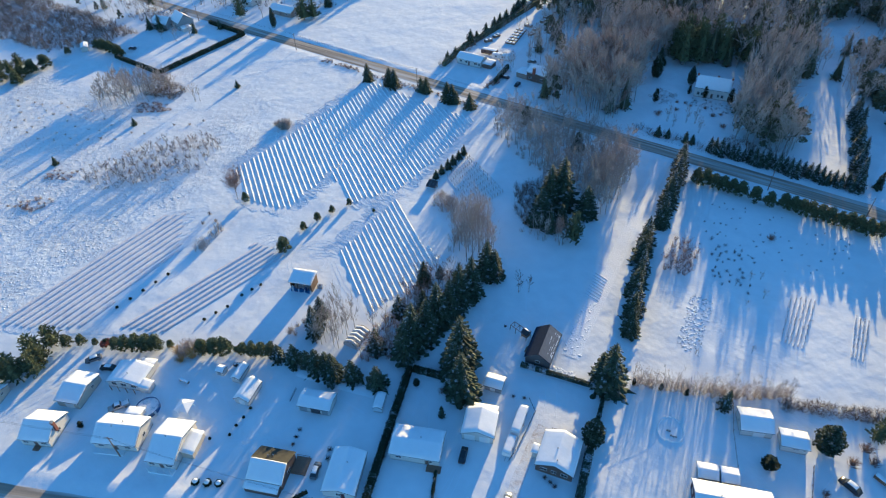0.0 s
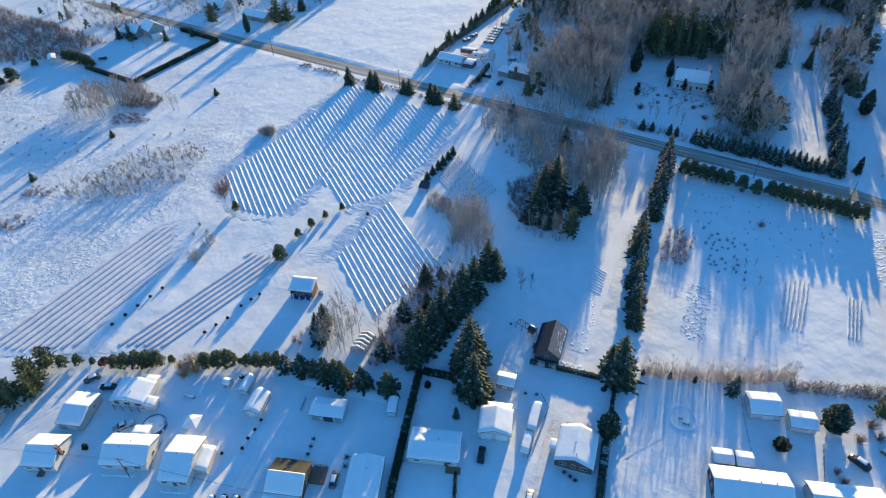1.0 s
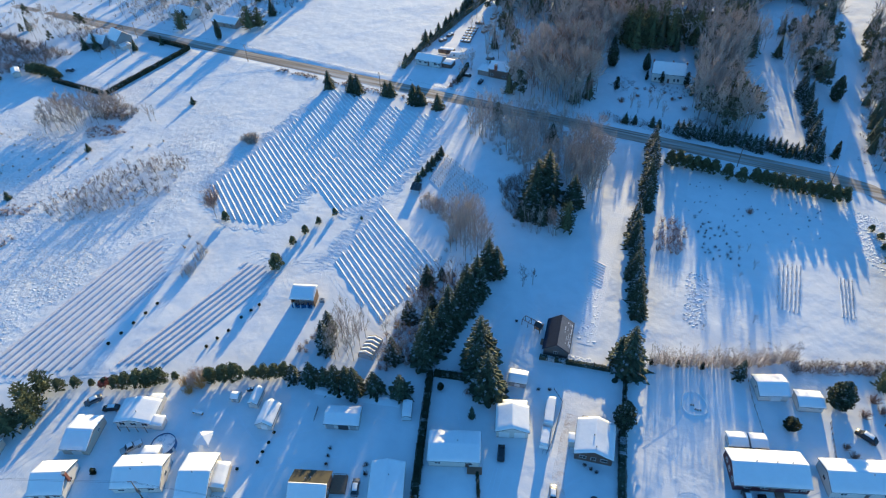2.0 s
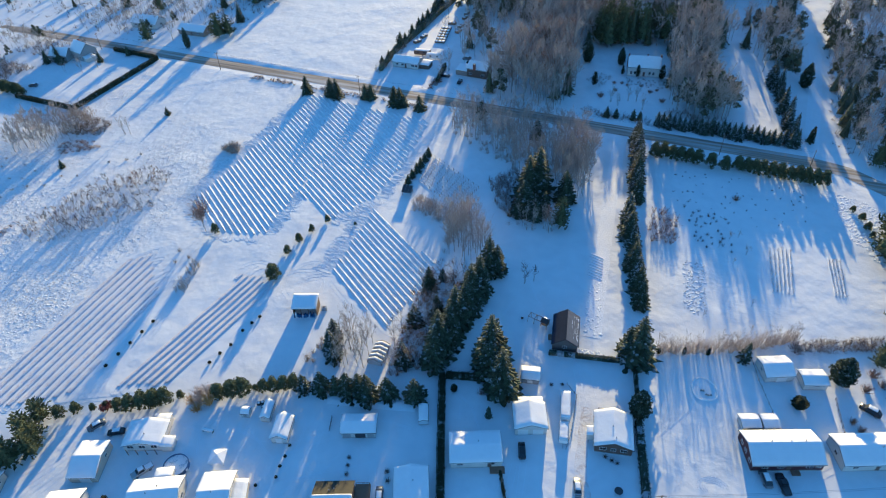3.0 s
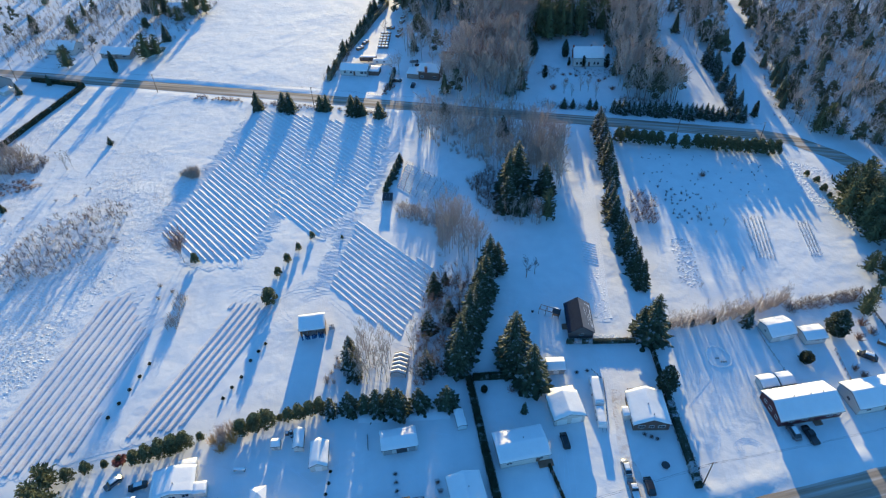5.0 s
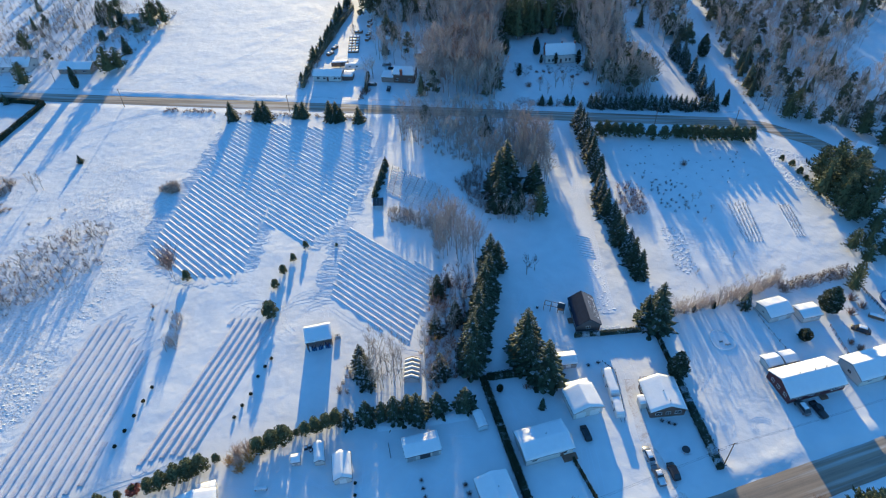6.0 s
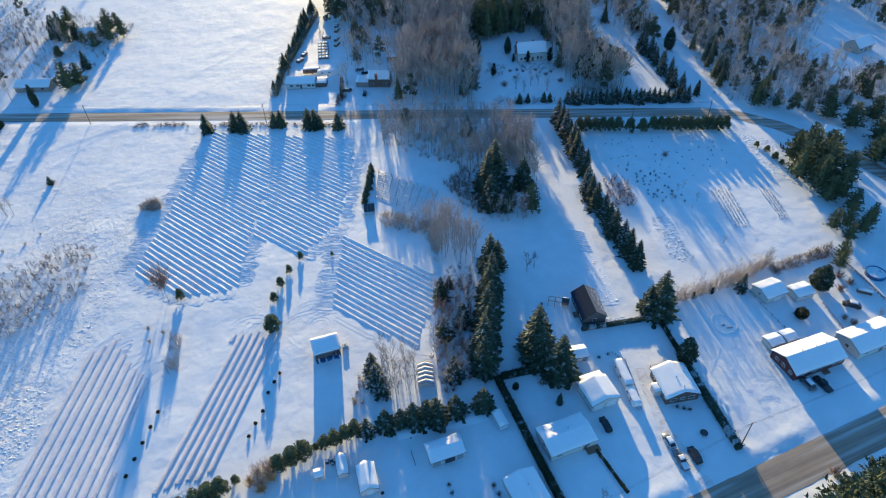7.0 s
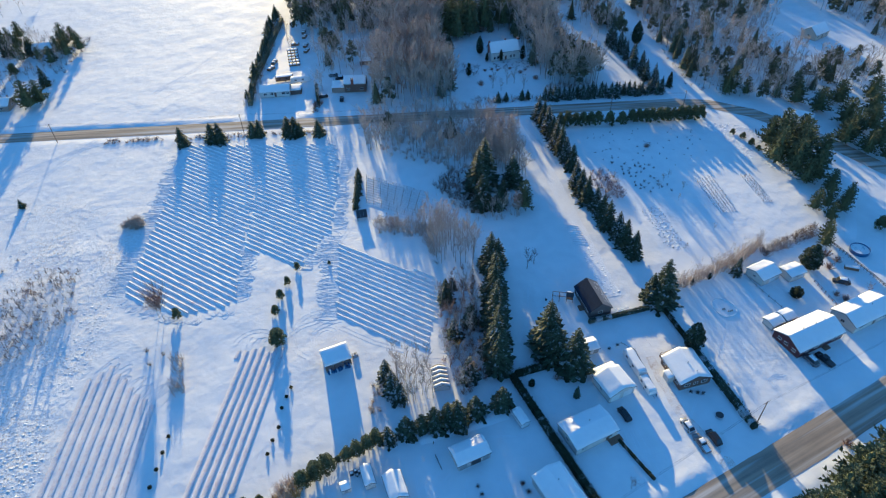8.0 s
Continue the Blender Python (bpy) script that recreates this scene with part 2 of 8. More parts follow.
# ---- mesh helpers ----
class Geo:
    """Collects corners and faces of one mesh."""

    def __init__(self):
        self.v, self.f = [], []

    def add(self, verts, faces):
        k = len(self.v)
        self.v += [tuple(p) for p in verts]
        self.f += [tuple(i + k for i in f) for f in faces]
        return self

    def box(self, x, y, z, sx, sy, sz, turn=0.0, taper=1.0):
        """A box on the height z, its middle at x, y; taper narrows the top."""
        c, s = math.cos(radians(turn)), math.sin(radians(turn))
        pts = []
        for zz, k in ((z, 1.0), (z + sz, taper)):
            for dx, dy in ((-1, -1), (1, -1), (1, 1), (-1, 1)):
                px, py = dx * sx / 2 * k, dy * sy / 2 * k
                pts.append((x + c * px - s * py, y + s * px + c * py, zz))
        return self.add(pts, [(3, 2, 1, 0), (4, 5, 6, 7), (0, 1, 5, 4), (1, 2, 6, 5), (2, 3, 7, 6), (3, 0, 4, 7)])

    def tube(self, a, b, r0, r1, n=6, cap=True):
        a, b = Vector(a), Vector(b)
        w = (b - a).normalized()
        u = w.orthogonal().normalized()
        q = w.cross(u)
        pts = [p + (u * math.cos(6.2832 * i / n) + q * math.sin(6.2832 * i / n)) * r for p, r in ((a, r0), (b, r1)) for i in range(n)]
        faces = [(i, (i + 1) % n, n + (i + 1) % n, n + i) for i in range(n)]
        if cap:
            faces += [tuple(range(n - 1, -1, -1)), tuple(range(n, 2 * n))]
        return self.add(pts, faces)

    def prism(self, outline, y0, y1):
        """An outline in x, z drawn out along y."""
        n = len(outline)
        pts = [(x, y, z) for y in (y0, y1) for x, z in outline]
        faces = [tuple(range(n)), tuple(range(2 * n - 1, n - 1, -1))] + [(i, n + i, n + (i + 1) % n, (i + 1) % n) for i in range(n)]
        return self.add(pts, faces)

    def sheet(self, corner, along, across, up, nx, ny, thick, rough=0.04, ragged=0.12, seed=0, ridge=False):
        """A slab over the parallelogram corner + along + across, with a soft uneven upper face and ragged edges."""
        rng = random.Random(seed)
        c, a, b, w = Vector(corner), Vector(along), Vector(across), Vector(up)
        pts = []
        for k in (0, 1):
            for j in range(ny + 1):
                for i in range(nx + 1):
                    edge = i in (0, nx) or j in (0, ny)
                    p = c + a * (i / nx) + b * (j / ny)
                    if ridge and j == ny:
                        edge = i in (0, nx)
                        pts.append(p + w * (thick * 0.9 * k) + (b.normalized() * 0.12 * k))
                        continue
                    if edge and k:
                        mid = c + a * 0.5 + b * 0.5
                        p = p + (mid - p).normalized() * rng.uniform(0.02, ragged)
                    pts.append(p + w * ((thick * (0.7 if edge else 1.0) + rng.uniform(-rough, rough)) if k else 0))
        m = (nx + 1) * (ny + 1)
        idx = lambda i, j, k: k * m + j * (nx + 1) + i
        faces = []
        for j in range(ny):
            for i in range(nx):
                faces += [(idx(i, j, 1), idx(i + 1, j, 1), idx(i + 1, j + 1, 1), idx(i, j + 1, 1)), (idx(i, j + 1, 0), idx(i + 1, j + 1, 0), idx(i + 1, j, 0), idx(i, j, 0))]
        for i in range(nx):
            faces += [(idx(i, 0, 0), idx(i + 1, 0, 0), idx(i + 1, 0, 1), idx(i, 0, 1)), (idx(i + 1, ny, 0), idx(i, ny, 0), idx(i, ny, 1), idx(i + 1, ny, 1))]
        for j in range(ny):
            faces += [(idx(0, j + 1, 0), idx(0, j, 0), idx(0, j, 1), idx(0, j + 1, 1)), (idx(nx, j, 0), idx(nx, j + 1, 0), idx(nx, j + 1, 1), idx(nx, j, 1))]
        return self.add(pts, faces)


def snow_blanket(profile, x0, x1, thick, nx, seed):
    """One soft blanket of snow over a roof profile (y, z), drawn out along x, rounded at its edges."""
    rng = random.Random(seed)
    g = Geo()
    n, m = len(profile), nx + 1
    for k in (0, 1):
        for j, (y, z) in enumerate(profile):
            for i in range(m):
                x, t = x0 + (x1 - x0) * i / nx, 0.0
                if k:
                    t = thick * (0.95 + 0.22 * noise.noise(Vector((x * 0.45, y * 0.45, seed))))
                    if i in (0, nx):
                        x += rng.uniform(0.03, 0.12) * (1 if i == 0 else -1)
                        t *= 0.75
                    if j in (0, n - 1):
                        t *= 0.75
                g.v.append((x, y * (1 - (0.012 if k and j in (0, n - 1) else 0)), z + t))
    idx = lambda i, j, k: (k * n + j) * m + i
    for j in range(n - 1):
        for i in range(nx):
            g.f += [(idx(i, j, 1), idx(i + 1, j, 1), idx(i + 1, j + 1, 1), idx(i, j + 1, 1)), (idx(i, j + 1, 0), idx(i + 1, j + 1, 0), idx(i + 1, j, 0), idx(i, j, 0))]
        g.f += [(idx(0, j + 1, 0), idx(0, j, 0), idx(0, j, 1), idx(0, j + 1, 1)), (idx(nx, j, 0), idx(nx, j + 1, 0), idx(nx, j + 1, 1), idx(nx, j, 1))]
    for i in range(nx):
        g.f += [(idx(i, 0, 0), idx(i + 1, 0, 0), idx(i + 1, 0, 1), idx(i, 0, 1)), (idx(i + 1, n - 1, 0), idx(i, n - 1, 0), idx(i, n - 1, 1), idx(i + 1, n - 1, 1))]
    return g


def mesh_from(name, geo, mat, smooth=False):
    me = bpy.data.meshes.new(name)
    if isinstance(geo, Geo):
        me.from_pydata(geo.v, [], geo.f)
    else:
        me.from_pydata(geo[0], [], geo[1])
    me.materials.append(mat)
    if smooth:
        me.polygons.foreach_set("use_smooth", [True] * len(me.polygons))
    me.update()
    return me


def part(name, geo, mat, parent, label="", smooth=False):
    """One mesh object under a thing or under a part."""
    ob = new(name, geo if isinstance(geo, bpy.types.Mesh) else mesh_from(name, geo, mat, smooth))
    ob.parent = parent
    if label:
        ob["label"] = label
    return ob


def thing(name, label, category, m, group="", kind=""):
    ob = new(name)
    ob.empty_display_size = 0.2
    ob.matrix_basis = m
    return tagged(ob, label, category, group, kind)


def structure(name, geo, mat, label, category="", smooth=False):
    return tagged(new(name, mesh_from(name, geo, mat, smooth)), label, category or name.replace("_", " "), "", "structure")


def ground_z(x, y):
    """Height of the snow: nearly flat, with gentle swells, and low ploughed banks beside the two roads."""
    z = 0.35 * noise.noise(Vector((x * 0.018, y * 0.018, 0.3))) + 0.10 * noise.noise(Vector((x * 0.09, y * 0.09, 4.0)))
    if x < 45:
        for side, high in ((234.6, 0.3), (221.6, 0.25)):
            d = (y - side) / 1.0
            if abs(d) < 3:
                z += high * math.exp(-d * d) * (0.6 + 0.6 * noise.noise(Vector((x * 0.12, side, 0))))
        near = abs(y - 228)
        if near < 6:
            z = min(z, -0.12) if near < 4.8 else z * (near - 4.8) / 1.2 - 0.12 * (6 - near) / 1.2
    bend = ((33, 225.5), (48, 216), (60, 203), (70, 188), (80, 170), (96, 145))
    if 28 < x < 106 and 135 < y < 235:
        near = min(math.hypot(x - x0 - (x1 - x0) * q, y - y0 - (y1 - y0) * q) for (x0, y0), (x1, y1) in zip(bend, bend[1:]) for q in [min(1, max(0, ((x - x0) * (x1 - x0) + (y - y0) * (y1 - y0)) / ((x1 - x0) ** 2 + (y1 - y0) ** 2)))])
        if near < 7.5:
            z = min(z, -0.12) if near < 5.4 else z * (near - 5.4) / 2.1 - 0.12 * (7.5 - near) / 2.1
    d = (y - (60.3 + x * 0.46)) * 0.908
    if abs(d) < 11:
        k = min(1, max(0, (abs(d) - 4.4) / 3.6))
        k = k * k * (3 - 2 * k)
        e = (abs(d) - 7.4) / 1.5
        z = z * k - 0.12 * (1 - k) + (0.45 * math.exp(-e * e) * (0.6 + 0.7 * noise.noise(Vector((x * 0.12, 1 if d > 0 else 5, 7)))) if d > 0 or x < 20 else 0)
    return z


# ---- ground, roads, fields ----
def stretch(lo, hi, step, far):
    core = list(np.arange(lo, hi + 0.01, step))
    out, d = [], step
    while d < far:
        d *= 1.55
        out.append(d)
    return [lo - d for d in reversed(out)] + core + [hi + d for d in out]


def ground():
    xs, ys = stretch(-350, 110, 1.7, 3500), stretch(-12, 420, 1.7, 3500)
    pts = [(x, y, ground_z(x, y) if -400 < x < 160 and -60 < y < 480 else 0.0) for y in ys for x in xs]
    n = len(xs)
    i, j = np.meshgrid(np.arange(n - 1), np.arange(len(ys) - 1))
    a = (j * n + i).ravel()
    faces = np.stack([a, a + 1, a + n + 1, a + n], 1).tolist()
    return structure("ground", (pts, faces), SNOW, "smooth snow covering fields, meadow and gardens", "snowy ground", True)


ground()


def path_points(route, step=2.0):
    out = []
    for (x0, y0), (x1, y1) in zip(route, route[1:]):
        n = max(1, int(math.hypot(x1 - x0, y1 - y0) / step))
        out += [(x0 + (x1 - x0) * k / n, y0 + (y1 - y0) * k / n) for k in range(n)]
    return out + [route[-1]]


def ribbon(route, width, lift=0.07, cols=4, wander=0.25, seed=1):
    """A strip along a route, lying just over the ground."""
    pts = path_points(route)
    verts = []
    for k, (x, y) in enumerate(pts):
        x0, y0 = pts[max(0, k - 1)]
        x1, y1 = pts[min(len(pts) - 1, k + 1)]
        l = math.hypot(x1 - x0, y1 - y0)
        nx, ny = -(y1 - y0) / l, (x1 - x0) / l
        for c in range(cols + 1):
            o = (c / cols - 0.5) * width
            if c in (0, cols):
                o += wander * noise.noise(Vector((k * 0.35, c, seed)))
            px, py = x + nx * o, y + ny * o
            verts.append((px, py, ground_z(px, py) + lift - (0.05 if c in (0, cols) else 0)))
    faces = [(k * (cols + 1) + c, k * (cols + 1) + c + 1, (k + 1) * (cols + 1) + c + 1, (k + 1) * (cols + 1) + c) for k in range(len(pts) - 1) for c in range(cols)]
    return verts, [f[::-1] for f in faces]


structure("road_north", ribbon([(-520, 228.5), (-300, 228.0), (20, 228.0), (33, 225.5), (48, 216), (60, 203), (70, 188), (80, 170), (96, 145)], 7.6, 0.13), SAND_ROAD, "straight country road with sanded brown winter surface", "road", True)
structure("road_south", ribbon([(-330, -91.5), (0, 60.3), (160, 133.9)], 8.6, 0.11, seed=4), SNOW_ROAD, "village street with packed snow and sand", "road", True)
structure("lane_north", ribbon([(21, 233), (24, 290), (25, 330), (21, 370), (10, 430)], 5.5, 0.06, seed=6), SNOW_TRACK, "snow-covered lane leading away into the woods", "lane", True)
structure("driveway_long", ribbon([(-50.5, 222), (-47, 185), (-43, 150), (-38.5, 112)], 5.0, 0.06, seed=8), SNOW_TRACK, "long snowy driveway beside the spruce row", "driveway", True)
structure("driveway_house", ribbon([(-24.4, 51), (-27, 58), (-31.5, 67), (-33.6, 78), (-34.6, 88)], 2.8, 0.06, seed=9, wander=0.7), material("worn_gravel_snow", (0.80, 0.80, 0.80), 0.8, 0.10, 0.5, 0.10, 1.6, second=(0.55, 0.49, 0.44), amount=0.36, soft=0.3), "trodden snowy driveway with gravel showing", "driveway", True)
structure("driveway_farm", ribbon([(-148.5, 232), (-150, 250), (-151, 285)], 4.2, 0.06, seed=10), SNOW_TRACK, "snowy farm driveway off the country road", "driveway", True)
structure("lane_east", ribbon([(68, 182), (62, 160), (44, 128)], 3.5, 0.06, seed=11), SNOW_TRACK, "snowy lane behind the pines", "lane", True)


def inside(poly, x, y):
    hit = False
    for (x0, y0), (x1, y1) in zip(poly, poly[1:] + poly[:1]):
        if (y0 > y) != (y1 > y) and x < (x1 - x0) * (y - y0) / (y1 - y0) + x0:
            hit = not hit
    return hit


def spans(poly, start, way, length=120, step=0.5):
    """Where a line runs inside an outline."""
    out, a = [], None
    for k in range(int(length / step)):
        x, y = start[0] + way[0] * k * step, start[1] + way[1] * k * step
        if inside(poly, x, y):
            a = (x, y) if a is None else a
            b = (x, y)
        elif a is not None:
            out.append((a, b))
            a = None
    if a is not None:
        out.append((a, b))
    return out


def ridge(a, b, width, high, seed, step=0.8, flat=False):
    """A low uneven ridge of snow over a planted bed."""
    g = Geo()
    n = max(2, int(math.hypot(b[0] - a[0], b[1] - a[1]) / step))
    l = math.hypot(b[0] - a[0], b[1] - a[1])
    ux, uy = (b[0] - a[0]) / l, (b[1] - a[1]) / l
    prof = ((-0.5, -0.06), (-0.24, 0.75), (0.0, 1.0), (0.24, 0.75), (0.5, -0.06))
    if flat:
        prof = ((-0.5, -0.06), (-0.34, 0.95), (0.0, 0.3), (0.32, 1.0), (0.5, -0.06))
    for k in range(n + 1):
        s = k / n * l
        x, y = a[0] + ux * s, a[1] + uy * s
        hh = high * (0.9 + (0.2 if flat else 0.45) * noise.noise(Vector((x * 0.35, y * 0.35, seed)))) * (0.85 if k in (0, n) else 1)
        off = (0.04 if flat else 0.10) * noise.noise(Vector((s * 0.4, seed, 2)))
        z = ground_z(x, y)
        for p, q in prof:
            o = p * width + off
            g.v.append((x - uy * o, y + ux * o, z + (q * hh if q > 0 else -0.06)))
    for k in range(n):
        for c in range(4):
            g.f.append((k * 5 + c + 5, k * 5 + c + 6, k * 5 + c + 1, k * 5 + c))
    return g


def crop_field(label, poly, angle, gap, width, high, offset=0.0, seed=1, flat=False):
    """A field of parallel snow-covered beds; each bed is a piece of it."""
    cx, cy = sum(p[0] for p in poly) / len(poly), sum(p[1] for p in poly) / len(poly)
    root = thing("crop_field", label, "crop field", pose(0, 0, 0), "snow-covered crop fields", "structure")
    ux, uy = math.cos(radians(angle)), math.sin(radians(angle))
    for k in range(-40, 41):
        o = k * gap + offset
        start = (cx - uy * o - ux * 60, cy + ux * o - uy * 60)
        for a, b in spans(poly, start, (ux, uy)):
            cut, more = random.uniform(-0.9, 0.9), random.uniform(-0.9, 0.9)
            a, b = (a[0] + ux * cut, a[1] + uy * cut), (b[0] + ux * more, b[1] + uy * more)
            if math.hypot(b[0] - a[0], b[1] - a[1]) > 2.5:
                part("bed", ridge(a, b, width, high, seed + k, 0.8, flat), STUBBLE if flat else SNOW_ROW, root, smooth=True)
    return root


FIELD_A = [(-192.3, 214.5), (-192.3, 125), (-171.5, 114.8), (-162.7, 116), (-155.8, 119), (-157.9, 146), (-159.9, 180), (-164.4, 212)]
FIELD_B = [(-164.3, 212), (-159.8, 180), (-157.8, 145), (-138, 134), (-128.3, 151.5), (-127.2, 178), (-130.5, 209.5)]
FIELD_C = [(-125.2, 145.6), (-123.6, 111), (-96, 93.5), (-92.8, 113), (-93, 125.3)]
FIELD_D = [(-190.8, 93.5), (-186, 96), (-169, 81), (-167.2, 42), (-176, 36), (-191, 28)]
FIELD_E = [(-150.6, 100), (-137.4, 99), (-143.8, 54.5), (-157.2, 49)]
crop_field("large snowy crop field with long diagonal beds", FIELD_A, -34.5, 1.95, 0.85, 0.37, 0.0, 10)
crop_field("snowy crop field with diagonal beds beside a track", FIELD_B, -34.0, 1.95, 0.85, 0.37, 0.8, 110)
crop_field("snowy crop field with diagonal beds near the shed", FIELD_C, -34.0, 1.87, 0.85, 0.37, 0.3, 210)
crop_field("snowy vegetable field with long straight beds", FIELD_D, 90.8, 2.5, 1.7, 0.37, 0.4, 310, True)
crop_field("narrow snowy vegetable field with six straight beds", FIELD_E, 81.6, 2.1, 1.45, 0.36, 0.5, 410, True)


def loops(rng, a, b, side, depth, gap=0.8):
    """Wheel rims of a tractor that turned at the bed ends: bows leaving a line and coming back to it."""
    g = Geo()
    l = math.hypot(b[0] - a[0], b[1] - a[1])
    ux, uy = (b[0] - a[0]) / l, (b[1] - a[1]) / l
    for k in range(int(l / gap)):
        s, d, w = k * gap + rng.uniform(-0.4, 0.4), rng.uniform(*depth), rng.uniform(1.4, 4.4)
        m, base = 10, len(g.v)
        skew = rng.uniform(-0.8, 0.8)
        for q in range(m + 1):
            f = math.pi * q / m
            o, e = (math.sin(f) ** 0.8 * (d + 1.2) - 1.2) * side, s + w * (1 - math.cos(f)) / 2 + skew * math.sin(f)
            x, y = a[0] + ux * e - uy * o, a[1] + uy * e + ux * o
            cx, cy = ux * math.cos(f) * 0.10 - uy * 0.10 * math.sin(f), uy * math.cos(f) * 0.10 + ux * 0.10 * math.sin(f)
            for t, h in ((-1, -0.03), (0, 0.04 + 0.02 * math.sin(f)), (1, -0.03)):
                px, py = x + cx * t, y + cy * t
                g.v.append((px, py, ground_z(px, py) + h))
        for q in range(m):
            for c in (0, 1):
                i = base + q * 3 + c
                g.f.append((i, i + 1, i + 4, i + 3))
    return g


def merge(*geos):
    g = Geo()
    for e in geos:
        g.add(e.v, e.f)
    return g


def line_track(route, gauge=1.3, seed=0):
    g = Geo()
    pts = path_points(route, 1.2)
    for side in (-gauge / 2, gauge / 2):
        base = len(g.v)
        for k, (x, y) in enumerate(pts):
            x0, y0 = pts[max(0, k - 1)]
            x1, y1 = pts[min(len(pts) - 1, k + 1)]
            l = math.hypot(x1 - x0, y1 - y0) or 1
            nx, ny = -(y1 - y0) / l, (x1 - x0) / l
            w = 0.15 * noise.noise(Vector((k * 0.3, side, seed)))
            for q, h in ((-0.13, -0.04), (0.0, 0.045), (0.13, -0.04)):
                px, py = x + nx * (side + q + w), y + ny * (side + q + w)
                g.v.append((px, py, ground_z(px, py) + h))
        for k in range(len(pts) - 1):
            for c in (0, 1):
                i = base + k * 3 + c
                g.f.append((i, i + 3, i + 4, i + 1))
    return g


def bow(cx, cy, rx, ry, a0, a1, n=14):
    return [(cx + rx * math.cos(radians(a0 + (a1 - a0) * k / n)), cy + ry * math.sin(radians(a0 + (a1 - a0) * k / n))) for k in range(n + 1)]


rt = random.Random(5)
TRACKS = merge(
    loops(rt, (-193.2, 124), (-193.0, 214), 1, (2.5, 6.0)), loops(rt, (-192, 122.5), (-171.6, 112.8), -1, (1.5, 3.5)), loops(rt, (-171, 113), (-156, 117), -1, (2.0, 4.5)),
    loops(rt, (-155, 119), (-157, 145), -1, (2.5, 5.0)), loops(rt, (-137.5, 132.5), (-127.6, 150.5), -1, (2.0, 4.5)), loops(rt, (-126.4, 152), (-126.2, 210), -1, (2.0, 4.0)),
    loops(rt, (-125.6, 146), (-124.6, 110), -1, (3.0, 6.5)), loops(rt, (-91.9, 94), (-91.9, 125), -1, (1.5, 3.0)),
    loops(rt, (-190, 95), (-169, 82.5), 1, (3.0, 7.0), 1.6), loops(rt, (-150.6, 101), (-137.4, 100), 1, (2.0, 4.5), 1.6),
    loops(rt, (-157, 48), (-143.8, 53.5), -1, (1.5, 3.0), 1.2), loops(rt, (-191, 28), (-167, 41), -1, (1.5, 3.0), 1.2),
    line_track(bow(-128, 104, 8, 9, 60, 250), seed=1), line_track(bow(-120, 103, 10, 6, 100, 170), seed=2),
    line_track([(-122, 106), (-112, 99.5), (-103, 95.5), (-96, 91.5), (-91, 91)], seed=3), line_track(bow(-126, 101.5, 3.5, 4.5, -60, 210), seed=4),
    line_track(bow(-146, 101, 6.5, 5.5, 20, 170), seed=5), line_track([(-139, 102), (-134, 107), (-129, 109), (-126, 118), (-127, 140), (-122, 152)], seed=6),
    line_track([(-48.8, 221), (-45.6, 186), (-41.8, 150), (-37.6, 113)], 1.5, 12), line_track([(-51.4, 221), (-48.6, 186), (-44.8, 152)], 1.5, 13),
    line_track([(-168, 38), (-160, 43), (-152, 47), (-145, 53)], seed=7),
    line_track([(-290, 206), (-262, 196), (-240, 214), (-225, 222)], 1.6, 8), line_track([(-251.5, 183.5), (-246.4, 195.5), (-241.1, 208.2), (-234.6, 222.4)], 1.6, 9),
    line_track([(-222, 262), (-206, 290), (-192, 330), (-186, 372)], 1.8, 10), line_track([(-176, 118), (-172, 104), (-174, 92)], 1.2, 11))
